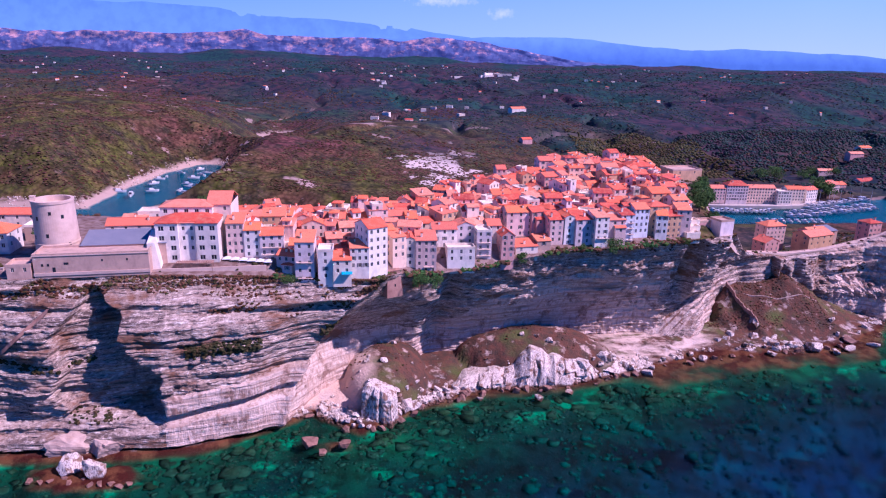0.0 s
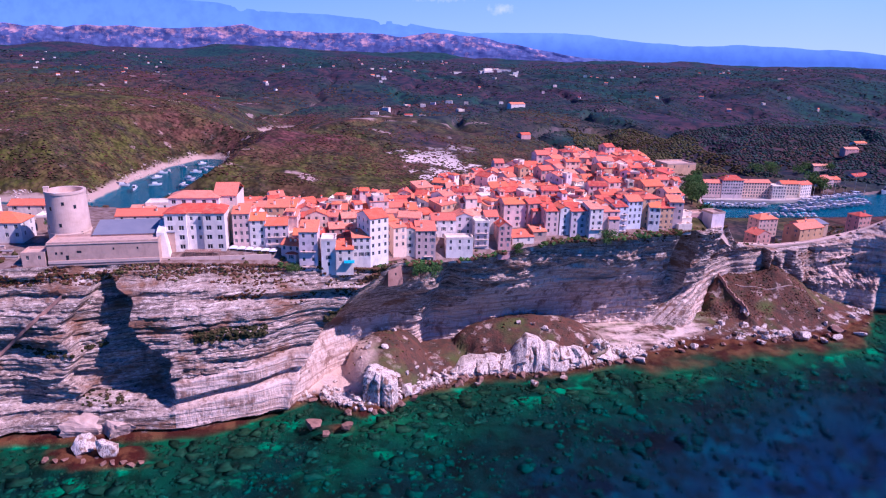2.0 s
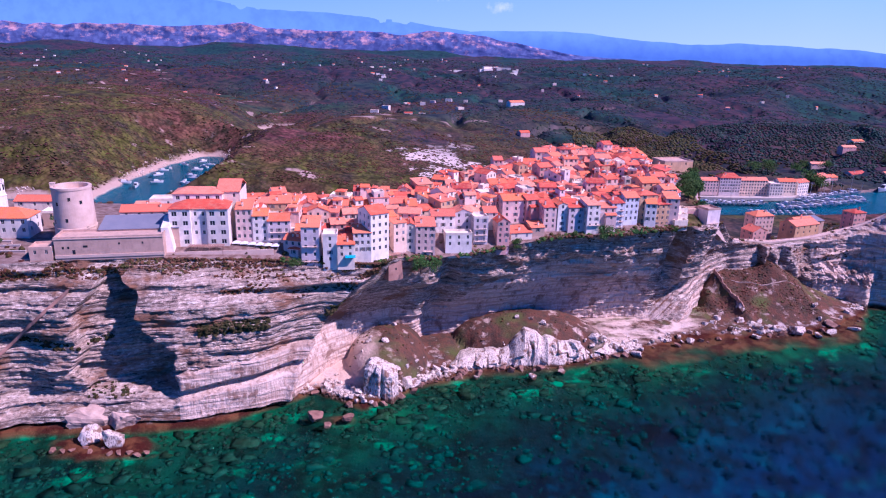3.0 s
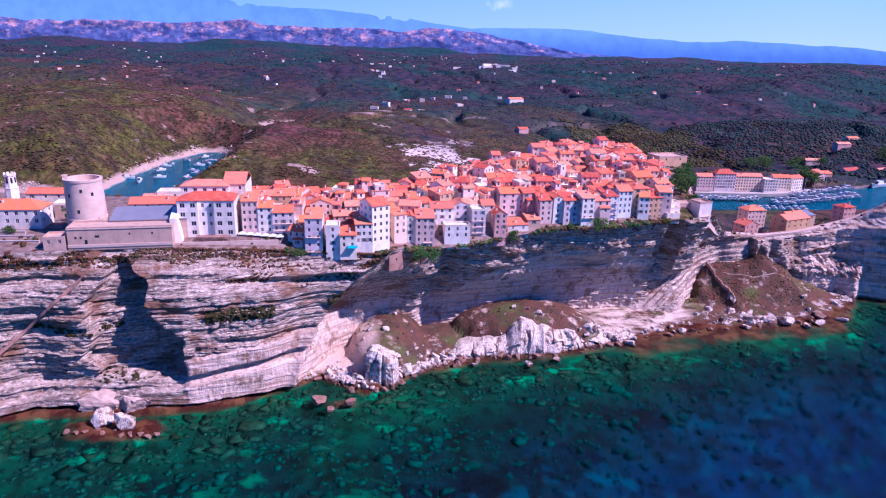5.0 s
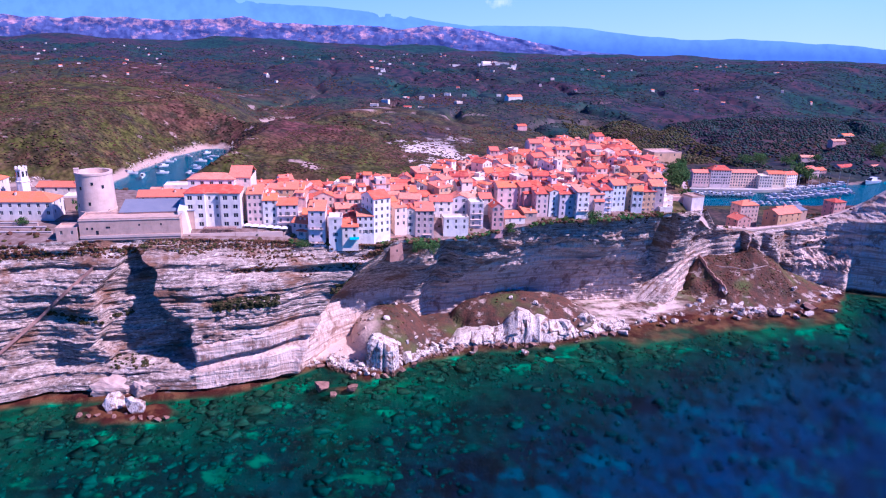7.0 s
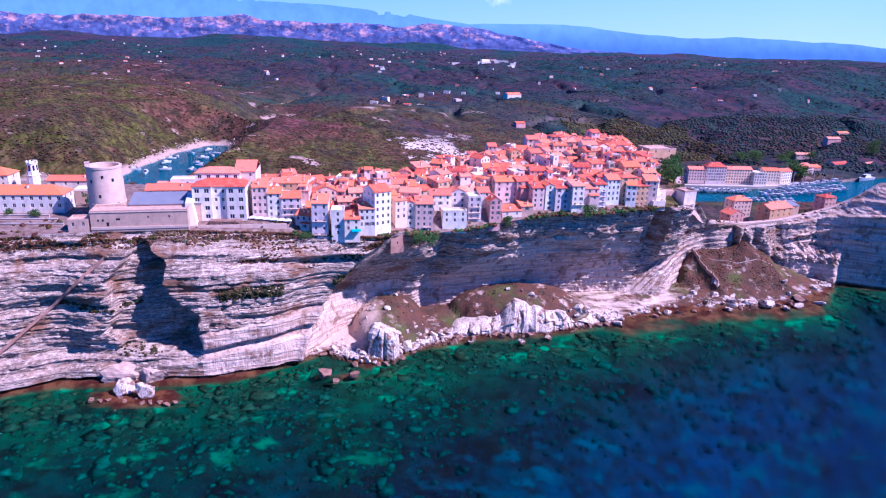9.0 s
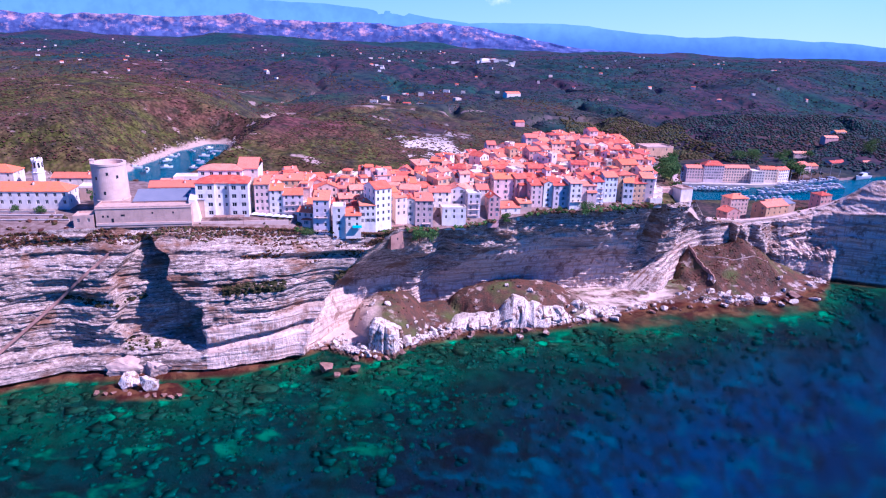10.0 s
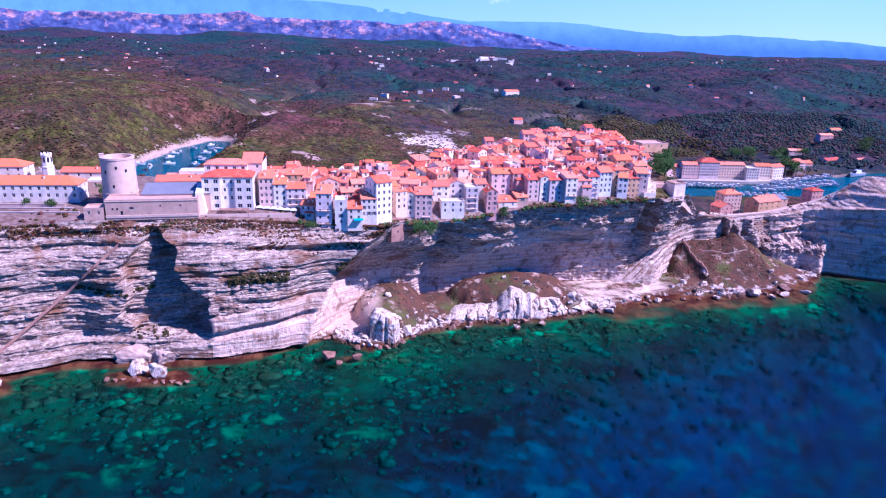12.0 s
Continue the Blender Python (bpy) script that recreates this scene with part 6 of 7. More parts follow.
def cliff_plants():
    """Dry tufts on the upper slopes, greener ones on two ledges."""
    rng = np.random.default_rng(15)
    s, P = FACE

    def sample(n, s0, s1, z0, z1, gap, seed):
        i = np.searchsorted(s, rng.uniform(s0, s1, n))
        z = rng.uniform(z0, z1, n)
        j = np.array([np.searchsorted(P[:, a, 2], b) for a, b in zip(i, z)]).clip(1, P.shape[0] - 2)
        p = P[j, i]
        return p[vnoise(p[:, 0] / 9, p[:, 2] / 3 + seed, 80) > gap]

    dry = np.concatenate([sample(2600, 2.6, 8.2, 54.5, 60.2, -0.12, 1), sample(900, 6.2, 8.2, 44, 54, 0.08, 2), sample(320, 7.6, 9.4, 49, 56, -0.05, 4), sample(250, 15.5, 19.0, 55, 60, 0.0, 5), sample(120, 20.5, 23, 26, 36, 0.1, 6)])
    clumps("dry_tufts", dry, rng.uniform(0.25, 0.85, len(dry)), DRY_SCRUB, "dry reddish scrub clinging to the cliff", "scrub", 0.7, 16)
    green = np.concatenate([sample(420, 6.3, 7.4, 33, 37.5, -0.1, 3), sample(240, 7.9, 8.7, 34, 38, -0.15, 4), sample(300, 3.2, 5.1, 29, 32.5, -0.05, 5), sample(60, 4.8, 5.4, 9, 12, -0.3, 6), sample(140, 8.2, 9.2, 50, 55, 0.0, 7)])
    clumps("ledge_tufts", green, rng.uniform(0.3, 0.95, len(green)), OLIVE, "olive scrub growing along a cliff ledge", "scrub", 0.8, 17)
    n = 6500
    x, y = rng.uniform(-45, 240, n), rng.uniform(240, 372, n)
    x[4000:], y[4000:] = rng.uniform(138, 215, 2500), rng.uniform(322, 368, 2500)
    z = bed_height(x, y)
    fy = np.interp(x, [p[0] for p in FOOT], [p[1] for p in FOOT])
    keep = (z > 5.0) & (y < fy + 1) & (vnoise(x / 8, y / 8, 83) > -0.05 - 0.12 * (x > 130))
    clumps("mound_tufts", np.stack([x, y, z + 0.1], -1)[keep], rng.uniform(0.15, 0.6, keep.sum()), DRY_SCRUB, "dry brown scrub on the mounds below the cliff", "scrub", 0.6, 18)


def brow_bushes():
    rng = np.random.default_rng(63)
    x = rng.uniform(-64, 128, 1300)
    by = np.interp(x, [p[0] for p in BROW], [p[1] for p in BROW])
    bz = np.interp(x, [p[0] for p in BROW], [p[2] for p in BROW])
    off = rng.uniform(-0.6, 4.5, len(x))
    keep = vnoise(x / 7, off / 5, 64) > -0.16
    p = np.stack([x, by + off, bz - 0.5 * (off < 0.3)], -1)[keep]
    half = rng.random(len(p)) < 0.55
    s = rng.uniform(0.45, 1.35, len(p))
    clumps("brow_scrub", p[half], s[half], DRY_SCRUB, "dry scrub at the foot of the houses on the cliff edge", "scrub", 0.75, 65)
    clumps("brow_bushes", p[~half], s[~half], GREEN, "green bushes at the foot of the houses on the cliff edge", "bushes", 0.8, 66)


def tree(x, y, z, height, spread_, seed, mat=None, label="dark green broad-crowned tree", name="tree", crown_low=0.3, group="trees"):
    """A tapered trunk with limbs and a crown of many small leaf sprays."""
    rng = random.Random(seed)
    ob = thing(name, pose(x, y, z), label, "tree", group)
    v, f = [], []

    def limb(a, b, ra, rb):
        d = (b - a).normalized()
        u = d.orthogonal().normalized()
        w = d.cross(u)
        k = len(v)
        for p, r in ((a, ra), (b, rb)):
            v.extend(p + (u * math.cos(q * 1.0472) + w * math.sin(q * 1.0472)) * r for q in range(6))
        f.extend((k + q, k + (q + 1) % 6, k + 6 + (q + 1) % 6, k + 6 + q) for q in range(6))

    top = Vector((rng.uniform(-0.3, 0.3), rng.uniform(-0.3, 0.3), height * 0.55))
    limb(Vector((0, 0, -0.8)), top, height * 0.05, height * 0.03)
    tips = []
    for k in range(9):
        a = k * 2.4 + rng.uniform(-0.4, 0.4)
        r = spread_ * rng.uniform(0.35, 0.8)
        tip = Vector((r * math.cos(a), r * math.sin(a), height * rng.uniform(crown_low + 0.1, 0.9)))
        limb(top * rng.uniform(0.6, 1.0), tip, height * 0.02, height * 0.008)
        tips.append(tip)
    part("trunk", build("trunk", v, f, BARK), ob)
    lv, lf = [], []
    for tip in tips + [Vector((0, 0, height * 0.85)), Vector((0, 0, height * 0.6))]:
        rr = spread_ * rng.uniform(0.32, 0.5)
        for _ in range(110):
            d = Vector((rng.gauss(0, 1), rng.gauss(0, 1), rng.gauss(0, 0.7))).normalized() * rr * rng.uniform(0.5, 1.05)
            c = tip + d
            if c.z < height * crown_low * 0.6:
                continue
            s = height * rng.uniform(0.03, 0.06)
            u = Vector((rng.gauss(0, 1), rng.gauss(0, 1), rng.gauss(0, 1))).normalized()
            w = u.orthogonal().normalized()
            k = len(lv)
            lv += [c + u * s, c + w * s * 0.6, c - u * s, c - w * s * 0.6]
            lf.append((k, k + 1, k + 2, k + 3))
    part("crown", build("crown", lv, lf, mat or GREEN), ob)
    return ob


def trees():
    for k, (x, y, z, h, r) in enumerate(((80.5, 288.5, 57.0, 6.0, 5.0), (-6.0, 259.5, 48.5, 6.0, 4.2), (0.0, 260.5, 48.5, 5.0, 3.6), (-58.0, 245.0, 54.0, 4.0, 3.6), (-54.5, 253, 54.5, 5.0, 3.0), (37.5, 277.0, 54.5, 5.0, 2.6), (66, 286.5, 57.5, 3.6, 2.4), (117.5, 300.5, 57.5, 3.6, 2.2))):
        tree(x, y, z, h, r, 40 + k, label="bright green bushy tree at the cliff edge", crown_low=0.1, group="cliff trees")
    for k, (x, y, h, r) in enumerate(((140, 345, 9, 4.0), (146, 352, 10, 4.4), (150, 362, 9, 3.8), (143, 360, 8, 3.6), (136, 352, 8, 3.2), (152, 345, 8, 3.0), (156, 376, 9, 4.2), (148, 372, 8, 3.6), (160, 392, 8, 4.0), (152, 386, 7, 3.4), (165, 408, 8, 3.8), (144, 338, 6, 3.0), (158, 362, 7, 3.4), (172, 425, 7, 3.6), (-178, 243, 4, 2.6), (-190, 244, 3.4, 2.2), (-206, 240, 3.6, 2.4), (-164, 266, 6, 3.4), (-160, 262, 5, 3.0), (-114, 318, 9, 6.0), (213, 393, 5, 3.4), (219, 396, 4, 3.0), (258, 416, 5, 3.0))):
        tree(x, y, ground(x, y), h, r, 60 + k, group="town trees")
    for k, (x, y, h, r) in enumerate(((404, 692, 20, 11), (412, 690, 17, 9), (440, 790, 12, 9), (455, 800, 12, 9), (470, 780, 11, 8), (395, 770, 13, 10), (380, 775, 12, 9), (420, 820, 12, 9), (560, 800, 12, 9), (580, 830, 12, 9))):
        tree(x, y, ground(x, y), h, r, 80 + k, label="dark green broad tree by the harbour", group="harbour trees")


rocks()
rock_face()
rubble()
sea_stack()
drowned()
scrub()
cliff_plants()
brow_bushes()
trees()


# ---- harbour, boats, far houses, small things ----
def boat_prototypes():
    """A motor yacht and a sailing boat, bow to +x."""
    def hull(L, B, H):
        n, rows = 14, 5
        v = []
        for j in range(rows):
            t = j / (rows - 1)
            for side in (-1, 1):
                for k in range(n):
                    u = k / (n - 1)
                    w = B / 2 * (1 - u ** 3.2) ** 0.8 * (0.55 + 0.45 * t ** 0.6)
                    v.append((-L / 2 + L * u * (0.94 + 0.06 * t), side * w, -0.5 + (H + 0.5) * t + 0.35 * u * u * t))
        f = []
        for j in range(rows - 1):
            for s in range(2):
                for k in range(n - 1):
                    a = (j * 2 + s) * n + k
                    q = (a, a + 1, a + 2 * n + 1, a + 2 * n)
                    f.append(q if s == 0 else q[::-1])
            a, b = j * 2 * n, (j * 2 + 1) * n
            f.append((a, a + 2 * n, b + 2 * n, b))
        deck = ([(-L / 2 + L * k / (n - 1), s * B / 2 * (1 - (k / (n - 1)) ** 3.2) ** 0.8 * 0.97, H - 0.06 + 0.35 * (k / (n - 1)) ** 2) for s in (-1, 1) for k in range(n)], [(k, k + 1, n + k + 1, n + k) for k in range(n - 1)])
        return build("hull", v, f, GEL, smooth=True), build("deck", *deck, DECK)

    hm, dm = hull(11, 3.6, 1.3)
    yacht = thing("motor_yacht", pose(0, 0, -60), "white motor yacht moored in the harbour", "boat", "moored boats")
    part("hull", hm, yacht)
    part("deck", dm, yacht, "wooden deck")
    part("cabin", build("cabin", [(-2.4, -1.3, 1.3), (2.6, -1.1, 1.35), (2.6, 1.1, 1.35), (-2.4, 1.3, 1.3), (-2.2, -1.15, 2.7), (1.0, -0.95, 2.7), (1.0, 0.95, 2.7), (-2.2, 1.15, 2.7)], [(0, 1, 5, 4), (1, 2, 6, 5), (2, 3, 7, 6), (3, 0, 4, 7), (4, 5, 6, 7)], GEL), yacht)
    part("windscreen", build("windscreen", [(2.64, -1.0, 1.5), (2.64, 1.0, 1.5), (1.1, 0.85, 2.62), (1.1, -0.85, 2.62)], [(0, 1, 2, 3)], GLASS), yacht, "dark windscreen")
    part("canopy", build("canopy", *box(-4.6, -2.2, -1.2, 1.2, 2.6, 2.7), NAVY), yacht, "dark canvas canopy")
    hm, dm = hull(10, 3.1, 1.1)
    sail = thing("sailing_boat", pose(0, 0, -60), "white sailing boat with a bare mast", "boat", "moored boats")
    part("hull", hm, sail)
    part("deck", dm, sail, "wooden deck")
    part("coachroof", build("coachroof", *box(-1.0, 2.6, -0.9, 0.9, 1.05, 1.65), GEL), sail)
    part("mast", build("mast", *box(0.6, 0.78, -0.09, 0.09, 1.1, 14.0), METAL), sail)
    part("boom", build("boom", *box(-3.6, 0.6, -0.12, 0.12, 2.2, 2.5), NAVY), sail, "boom with furled sail")
    return yacht, sail


def boats():
    rng = random.Random(31)
    yacht, sail = boat_prototypes()
    first = {yacht: True, sail: True}

    def put(kind, x, y, turn, size=1.0):
        m = pose(x, y, 0.1, 0, 0, turn) @ Matrix.Scale(size, 4)
        if first[kind]:
            first[kind] = False
            kind.matrix_basis = m
        else:
            ob = copy_thing(kind, m)
            ob.scale = (size, size, size)

    for k in range(13):
        put(sail if k % 4 == 1 else yacht, 268 + 4.6 * k + rng.uniform(-0.6, 0.6), 628 + rng.uniform(-1.5, 1.5), 268 + rng.uniform(-5, 5), rng.uniform(0.9, 1.2))
    for k in range(26):
        put(sail if k % 3 == 1 else yacht, 335 + 4.4 * k, 611 + 0.42 * 4.4 * k + (10 if k % 2 else -4) + rng.uniform(-1, 1), 285 + rng.uniform(-6, 6), rng.uniform(0.9, 1.25))
    for k in range(18):
        put(yacht if k % 3 else sail, 372 + 5.2 * k, 652 + 0.55 * 5.2 * k + rng.uniform(-1, 1), 295 + rng.uniform(-6, 6), rng.uniform(0.9, 1.5))
    for k in range(9):
        put(yacht, 296 + 7 * k, 592 + rng.uniform(-1, 1), 92 + rng.uniform(-6, 6), rng.uniform(0.8, 1.1))
    put(yacht, 500, 712, 210, 2.4)
    # the inlet to the west
    for x, y, kind, size in ((-300, 640, yacht, 1.4), (-288, 662, yacht, 1.2), (-262, 668, sail, 1.3), (-258, 684, yacht, 1.2), (-266, 700, yacht, 1.1), (-302, 700, yacht, 1.2), (-306, 725, yacht, 1.1), (-304, 740, sail, 1.0), (-272, 735, yacht, 1.2), (-270, 752, yacht, 1.2), (-268, 768, sail, 1.1), (-298, 765, yacht, 1.0), (-284, 790, yacht, 1.1), (-318, 655, yacht, 1.3), (-330, 640, yacht, 1.2), (-254, 655, yacht, 1.1)):
        put(kind, x, y, rng.uniform(0, 360), size)


def quay():
    """Paved quays and two jetties."""
    line = [(255, 645.5), (300, 645.5), (345, 648), (375, 655), (400, 667), (440, 689), (480, 712), (530, 738), (590, 770)]
    v, f = [], []
    for x, y in line:
        v += [(x, y, -2), (x, y, 2.0), (x - 2, y + 9, 2.0)]
    for k in range(len(line) - 1):
        a = 3 * k
        f += [(a, a + 3, a + 4, a + 1), (a + 1, a + 4, a + 5, a + 2)]
    tagged(new("pavement_quay", build("quay", v, f, PAVING)), "pale stone quay with a paved edge", "quay", kind="structure")
    for x, y, L, t in ((338, 616, 118, 23), (268, 634, 64, 1), (376, 660, 96, 29)):
        ob = new("jetty", build("jetty", *joined(box(0, L, -1.0, 1.0, 0.3, 0.7), *[box(k * L / 12 - 0.2, k * L / 12 + 0.2, -1.2, -0.9, -3, 1.4) for k in range(13)]), PAVING))
        ob.matrix_basis = pose(x, y, 0, 0, 0, t)
        tagged(ob, "long narrow floating jetty", "jetty", "jetties")


def far_houses():
    rng = random.Random(77)

    def villa(x, y, w, d, h, wall, roof):
        z = ground(x, y)
        if z < 3:
            return
        house(x, y, w, d, h, rng.uniform(-30, 30), wall, roof, z, cols=0, floors=0, sides=0, chimneys=0, down=3, name="villa", group="distant villas", label=f"distant {WORDS[wall]} villa among the scrub")

    for _ in range(22):
        villa(rng.uniform(-460, -60), rng.uniform(1700, 2500), rng.uniform(7, 13), rng.uniform(6, 9), rng.uniform(3, 5), rng.choice(("white", "white", "cream")), rng.choice(("flat", "x", "flat")))
    for _ in range(22):
        villa(rng.uniform(30, 260), rng.uniform(2150, 2550), rng.uniform(10, 34), rng.uniform(8, 16), rng.uniform(4, 8), "white", "flat")
    for _ in range(16):
        villa(rng.uniform(-120, 60), rng.uniform(1080, 1500), rng.uniform(8, 16), rng.uniform(7, 11), rng.uniform(4, 6), rng.choice(("white", "cream", "pink")), rng.choice(("x", "flat")))
    for _ in range(120):
        y = rng.uniform(1300, 3600)
        villa(rng.uniform(-0.62, 0.62) * y, y, rng.uniform(5, 11), rng.uniform(5, 8), rng.uniform(3, 5), rng.choice(("white", "white", "cream", "pink")), rng.choice(("flat", "x")))
    villa(160, 1390, 34, 16, 7, "white", "x")
    villa(118, 905, 15, 10, 5, "rose", "x")


def frontage():
    """Terrace wall, awnings and the stair cut in the cliff."""
    p = [(x, brow_y(x) + 3.0) for x in range(-158, -60, 7)]
    v, f = [], []
    for x, y in p:
        for dy, dz in ((0, -3.0), (0, 0.9), (0.5, 0.9), (0.5, -3.0)):
            v.append((x, y + dy, 60.6 + dz - 0.02 * max(0, x + 100)))
    for k in range(len(p) - 1):
        for q in range(3):
            a = 4 * k + q
            f.append((a, a + 4, a + 5, a + 1))
    tagged(new("terrace_wall", build("terrace_wall", v, f, PALE_STONE)), "low pale stone wall along the cliff edge", "wall")
    # whitewashed retaining wall at the battery's end
    wall = thing("retaining_wall", pose(-108.6, 245.5, 60.0, 0, 0, 12), "bright whitewashed battered wall beside the battery", "wall")
    part("wall", build("wall", [(-2.0, -5.5, -1), (2.8, -5.5, -1), (2.8, 6, -1), (-2.0, 6, -1), (-2.0, -4.6, 11), (0.8, -4.6, 11), (0.8, 6, 13.5), (-2.0, 6, 13.5)], [(0, 1, 5, 4), (1, 2, 6, 5), (2, 3, 7, 6), (3, 0, 4, 7), (4, 5, 6, 7)], WALLS["white"]), wall)
    # the wooden pergola before the tall house
    perg = thing("pergola", pose(-93.0, 243.6, 60.4, 0, 0, 7), "long low brown wooden pergola on the terrace", "pergola")
    for x in np.linspace(-6.5, 6.5, 6):
        for y in (-1.3, 1.3):
            part("post", build("post", *box(-0.09, 0.09, -0.09, 0.09, -1.0, 2.5), WORN_STONE), perg, at=pose(float(x), y, 0))
    for y in (-1.3, 1.3):
        part("beam", build("beam", *box(-6.9, 6.9, -0.1, 0.1, 2.5, 2.72), WORN_STONE), perg, at=pose(0, y, 0))
    for x in np.linspace(-6.7, 6.7, 23):
        part("slat", build("slat", *box(-0.2, 0.2, -1.7, 1.7, 2.72, 2.8), WORN_STONE), perg, at=pose(float(x), 0, 0))
    ob = None
    for k in range(6):
        if ob is None:
            ob = thing("parasol_awning", pose(-83.0, 250.6, 60.2, 0, 0, 8), "white canvas terrace awning on thin poles", "awning", "terrace awnings")
            part("canopy", build("canopy", *hip_roof(3.0, 3.2, 0.9, 0.1, 0.05), AWNING), ob, at=pose(0, 0, 2.4))
            for sx in (-1.3, 1.3):
                for sy in (-1.4, 1.4):
                    part("pole", build("pole", *box(-0.05, 0.05, -0.05, 0.05, -0.6, 2.4), METAL), ob, at=pose(sx, sy, 0))
        else:
            copy_thing(ob, pose(-83.0 + 3.2 * k, 250.6 + 0.25 * k, 60.2 - 0.25 * k, 0, 0, 8))
    # the stair: steps cut down the face, following it, with an outer kerb
    _, P = FACE
    n = 190
    xs, zs = np.linspace(-137.5, -189.0, n), np.linspace(52.0, 4.0, n)
    ys = []
    for x, z in zip(xs, zs):
        r = int(np.clip(np.searchsorted(P[:, 200, 2], z), 0, P.shape[0] - 1))
        c = int(np.argmin(np.abs(P[r, :, 0] - x)))
        ys.append(P[r, c, 1] - 0.9)
    ys = np.convolve(np.pad(ys, 14, "edge"), np.ones(29) / 29, "valid") - 0.8
    v, f, kv, kf = [], [], [], []
    for k in range(n - 1):
        x0, x1, y0, y1, z0, z1 = xs[k], xs[k + 1], ys[k], ys[k + 1], zs[k], zs[k + 1]
        i = len(v)
        v += [(x0, y0 + 2.6, z0), (x1, y1 + 2.6, z0), (x0, y0, z0), (x1, y1, z0), (x0, y0, z0 - 1.1), (x1, y1, z1 - 1.1), (x1, y1 + 2.6, z1), (x1, y1, z1)]
        f += [(i, i + 2, i + 3, i + 1), (i + 2, i + 4, i + 5, i + 3), (i + 1, i + 3, i + 7, i + 6)]
        i = len(kv)
        kv += [(x0, y0 - 0.25, z0 - 0.9), (x1, y1 - 0.25, z1 - 0.9), (x1, y1 - 0.25, z1 + 0.55), (x0, y0 - 0.25, z0 + 0.55), (x1, y1 - 0.02, z1 + 0.55), (x0, y0 - 0.02, z0 + 0.55)]
        kf += [(i, i + 3, i + 2, i + 1), (i + 3, i + 5, i + 4, i + 2)]
    stair = thing("cliff_stair", pose(0, 0, 0), "long straight stair cut diagonally down the cliff", "stair")
    part("flight", build("flight", v, f, WORN_STONE), stair)
    part("kerb", build("kerb", kv, kf, WORN_STONE), stair, "low stone kerb")

    # masonry shaft built against the cliff under the houses
    shaft = thing("buttress", pose(-17.6, 259.0, 43.0, 0, 0, 30), "tall reddish masonry shaft against the cliff", "buttress")
    part("wall", build("wall", [(-3.6, -1.8, 2), (3.6, -1.8, 2), (4.0, 6, 2), (-4.0, 6, 2), (-2.9, -0.6, 13.0), (2.9, -0.6, 13.0), (2.9, 6, 13.0), (-2.9, 6, 13.0)], [(0, 1, 5, 4), (1, 2, 6, 5), (3, 0, 4, 7), (4, 5, 6, 7)], WORN_STONE), shaft)
    part("coping", build("coping", *box(-3.1, 3.1, -0.8, 6.0, 13.0, 13.3), WORN_STONE), shaft, "pale coping")
    for k, (z, w) in enumerate(((9.6, 0.7), (6.4, 0.6))):
        part("opening", build("opening", *box(-w / 2, w / 2, -0.12, 0.4, 0, 1.1), GLASS), shaft, "small dark opening", pose(0.3 * k, -1.9 + 0.109 * z, z))
    # low walls and hedges of the courtyard
    for x0, x1, y, z in ((-232, -166, 236.5, 61.6), (-226, -172, 241.5, 62.0), (-196, -160, 231.5, 61.4)):
        wall = thing("courtyard_wall", pose((x0 + x1) / 2, y, z, 0, 0, 6), "low pale stone wall edging the courtyard", "wall", "courtyard walls")
        h = (x1 - x0) / 2
        part("wall", build("wall", *box(-h, h, -0.35, 0.35, -2.0, 1.0), PALE_STONE), wall)
        part("coping", build("coping", *box(-h - 0.1, h + 0.1, -0.5, 0.5, 1.0, 1.2), PAVING), wall, "pale coping slab")
    # ruined wall down the crest of the cone, and the footpath across its slope
    q = np.linspace(0, 22, 45)
    wx, wy = 160 + 0.525 * q, 344 - 0.852 * q
    wz = bed_height(wx, wy)
    v, f = [], []
    for k in range(45):
        top = 1.5 + 0.5 * math.sin(k * 1.7) * math.sin(k * 0.6)
        for off, dz in ((-0.45, -1.5), (-0.35, top), (0.35, top), (0.45, -1.5)):
            v.append((wx[k] + off * 0.852, wy[k] + off * 0.525, wz[k] + dz))
    for k in range(44):
        f += [(4 * k + a, 4 * k + 4 + a, 4 * k + 5 + a, 4 * k + 1 + a) for a in range(3)]
    f += [(0, 1, 2, 3), (176, 179, 178, 177)]
    tagged(new("crest_wall", build("crest_wall", v, f, WORN_STONE)), "ruined stone wall down the crest of a brown mound", "wall")
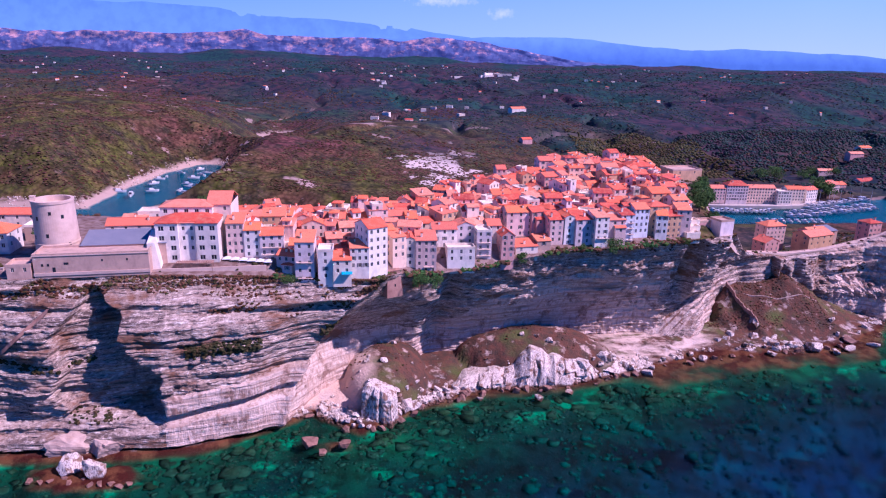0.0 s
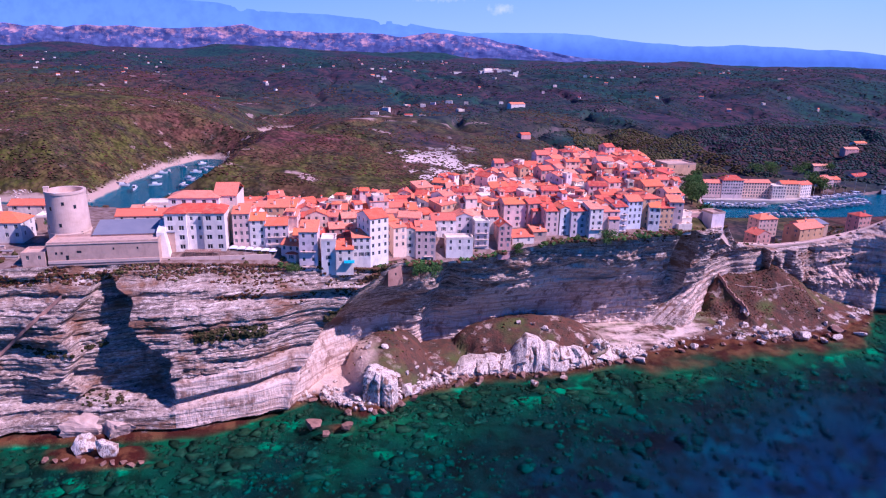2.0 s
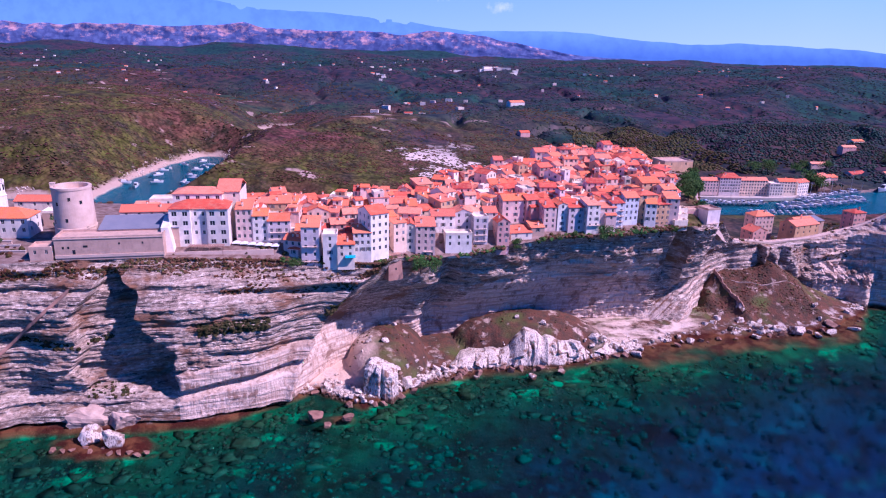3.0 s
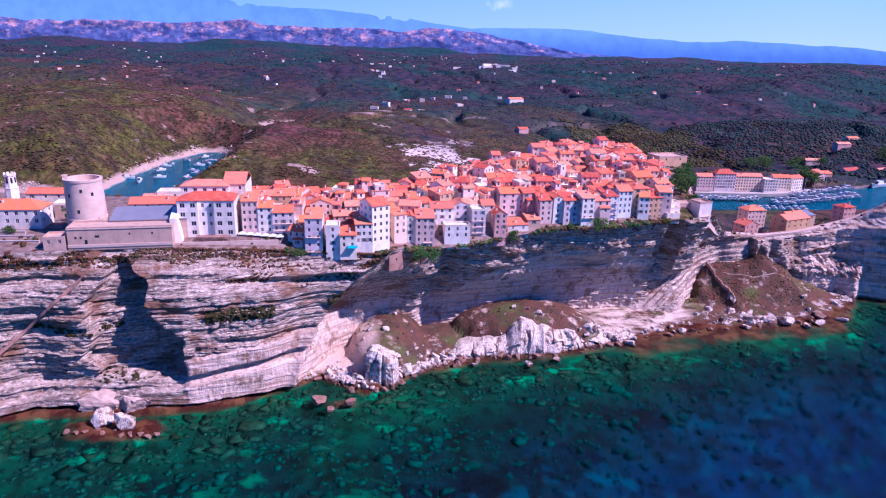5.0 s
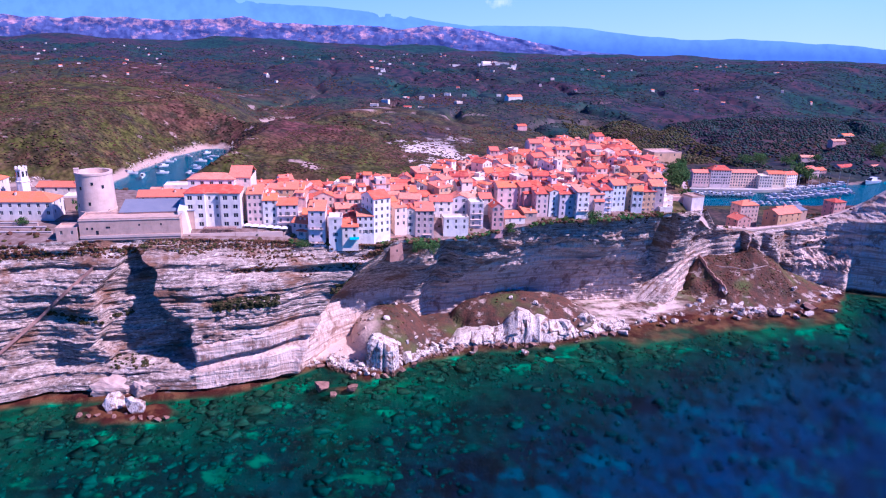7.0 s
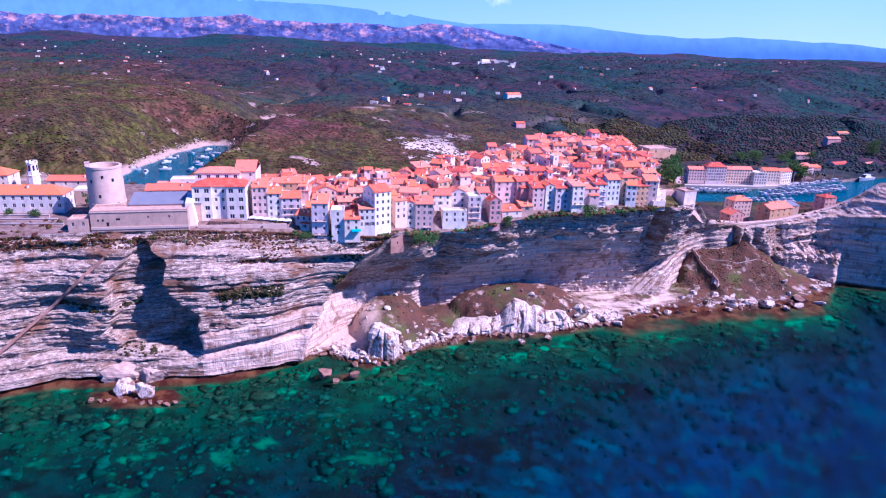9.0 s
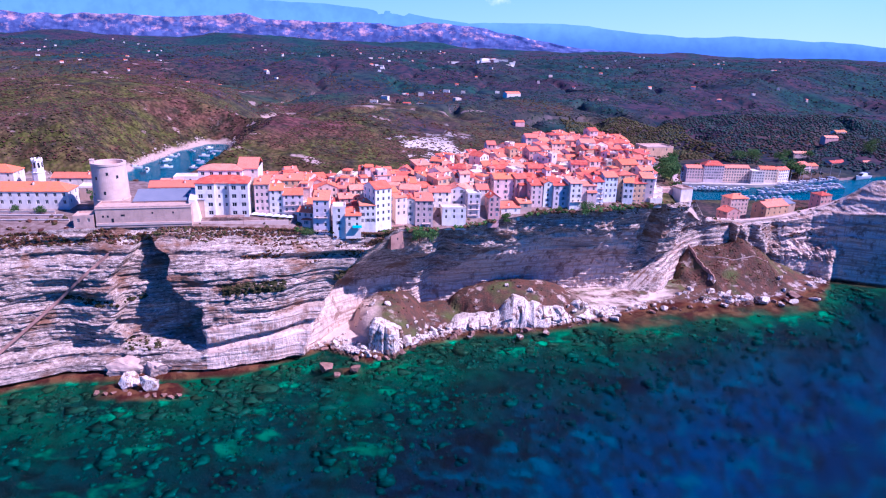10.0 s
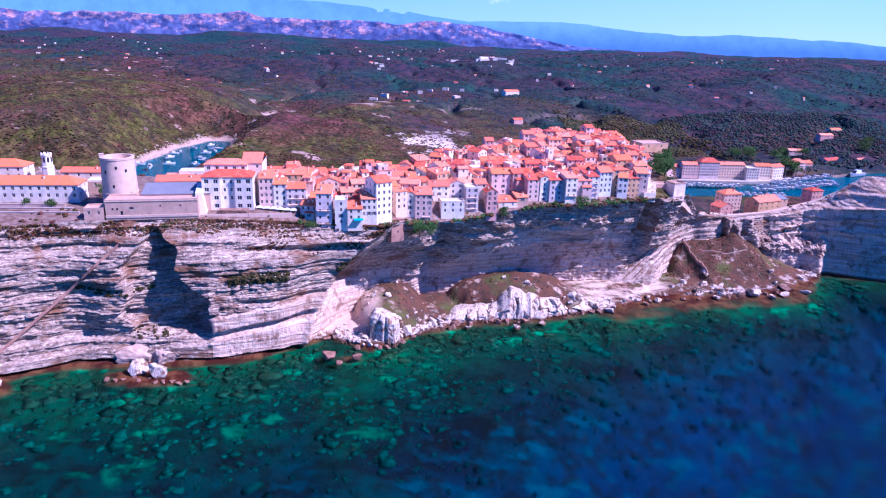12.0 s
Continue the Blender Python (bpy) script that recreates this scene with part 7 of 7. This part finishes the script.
    px, py = np.linspace(171, 212, 40), 345 - 3 * np.sin(np.linspace(0, 3.1, 40))
    pz = np.convolve(np.pad(bed_height(px, py), 2, "edge"), np.ones(5) / 5, "valid")
    v = [(px[k], py[k] + off, pz[k] + dz) for k in range(40) for off, dz in ((-0.3, -0.6), (-0.25, 0.15), (0.25, 0.15), (0.3, -0.6))]
    f = [(4 * k + a, 4 * k + 4 + a, 4 * k + 5 + a, 4 * k + 1 + a) for k in range(39) for a in range(3)]
    tagged(new("path_mound", build("path_mound", v, f, FOOT_STONE)), "narrow pale footpath across the brown mound", "path", kind="structure")
    # the path over the saddle, beside the edge
    line = np.array([(143, 318), (150, 327), (159, 340), (168, 350.5), (182, 356), (198, 363), (222, 365), (246, 370), (261, 370.5), (284, 367.5), (300, 364)], float)
    q = np.linspace(0, len(line) - 1, 160)
    c = np.stack([np.interp(q, np.arange(len(line)), line[:, k]) for k in (0, 1)], -1)
    for k in (0, 1):
        c[:, k] = np.convolve(np.pad(c[:, k], 7, "edge"), np.ones(15) / 15, "valid")
    d = np.gradient(c, axis=0)
    d /= np.linalg.norm(d, axis=1)[:, None]
    side = np.stack([-d[:, 1], d[:, 0]], -1)
    b = np.array(BROW, float)
    near = np.interp(c[:, 0], b[:, 0], b[:, 1])
    w = step(np.maximum(c[:, 1] - near, 0) / 10)
    z = np.interp(c[:, 0], b[:, 0], b[:, 2]) * (1 - w) + land_height(c[:, 0], c[:, 1]) * w + 0.7
    z = np.convolve(np.pad(z, 5, "edge"), np.ones(11) / 11, "valid")
    v = []
    for off, dz in ((-1.9, -2.5), (-1.9, 0.35), (-1.6, 0.35), (-1.6, 0.0), (1.6, 0.0), (1.6, 0.35), (1.9, 0.35), (1.9, -2.5)):
        v.append(np.concatenate([c + off * side, (z + dz)[:, None]], 1))
    v = np.stack(v, 0)
    tagged(new("path", build("path", v.reshape(-1, 3), grid_faces(8, 160), PALE_STONE)), "pale walled path over the saddle", "path", kind="structure")


boats()
quay()
far_houses()
frontage()
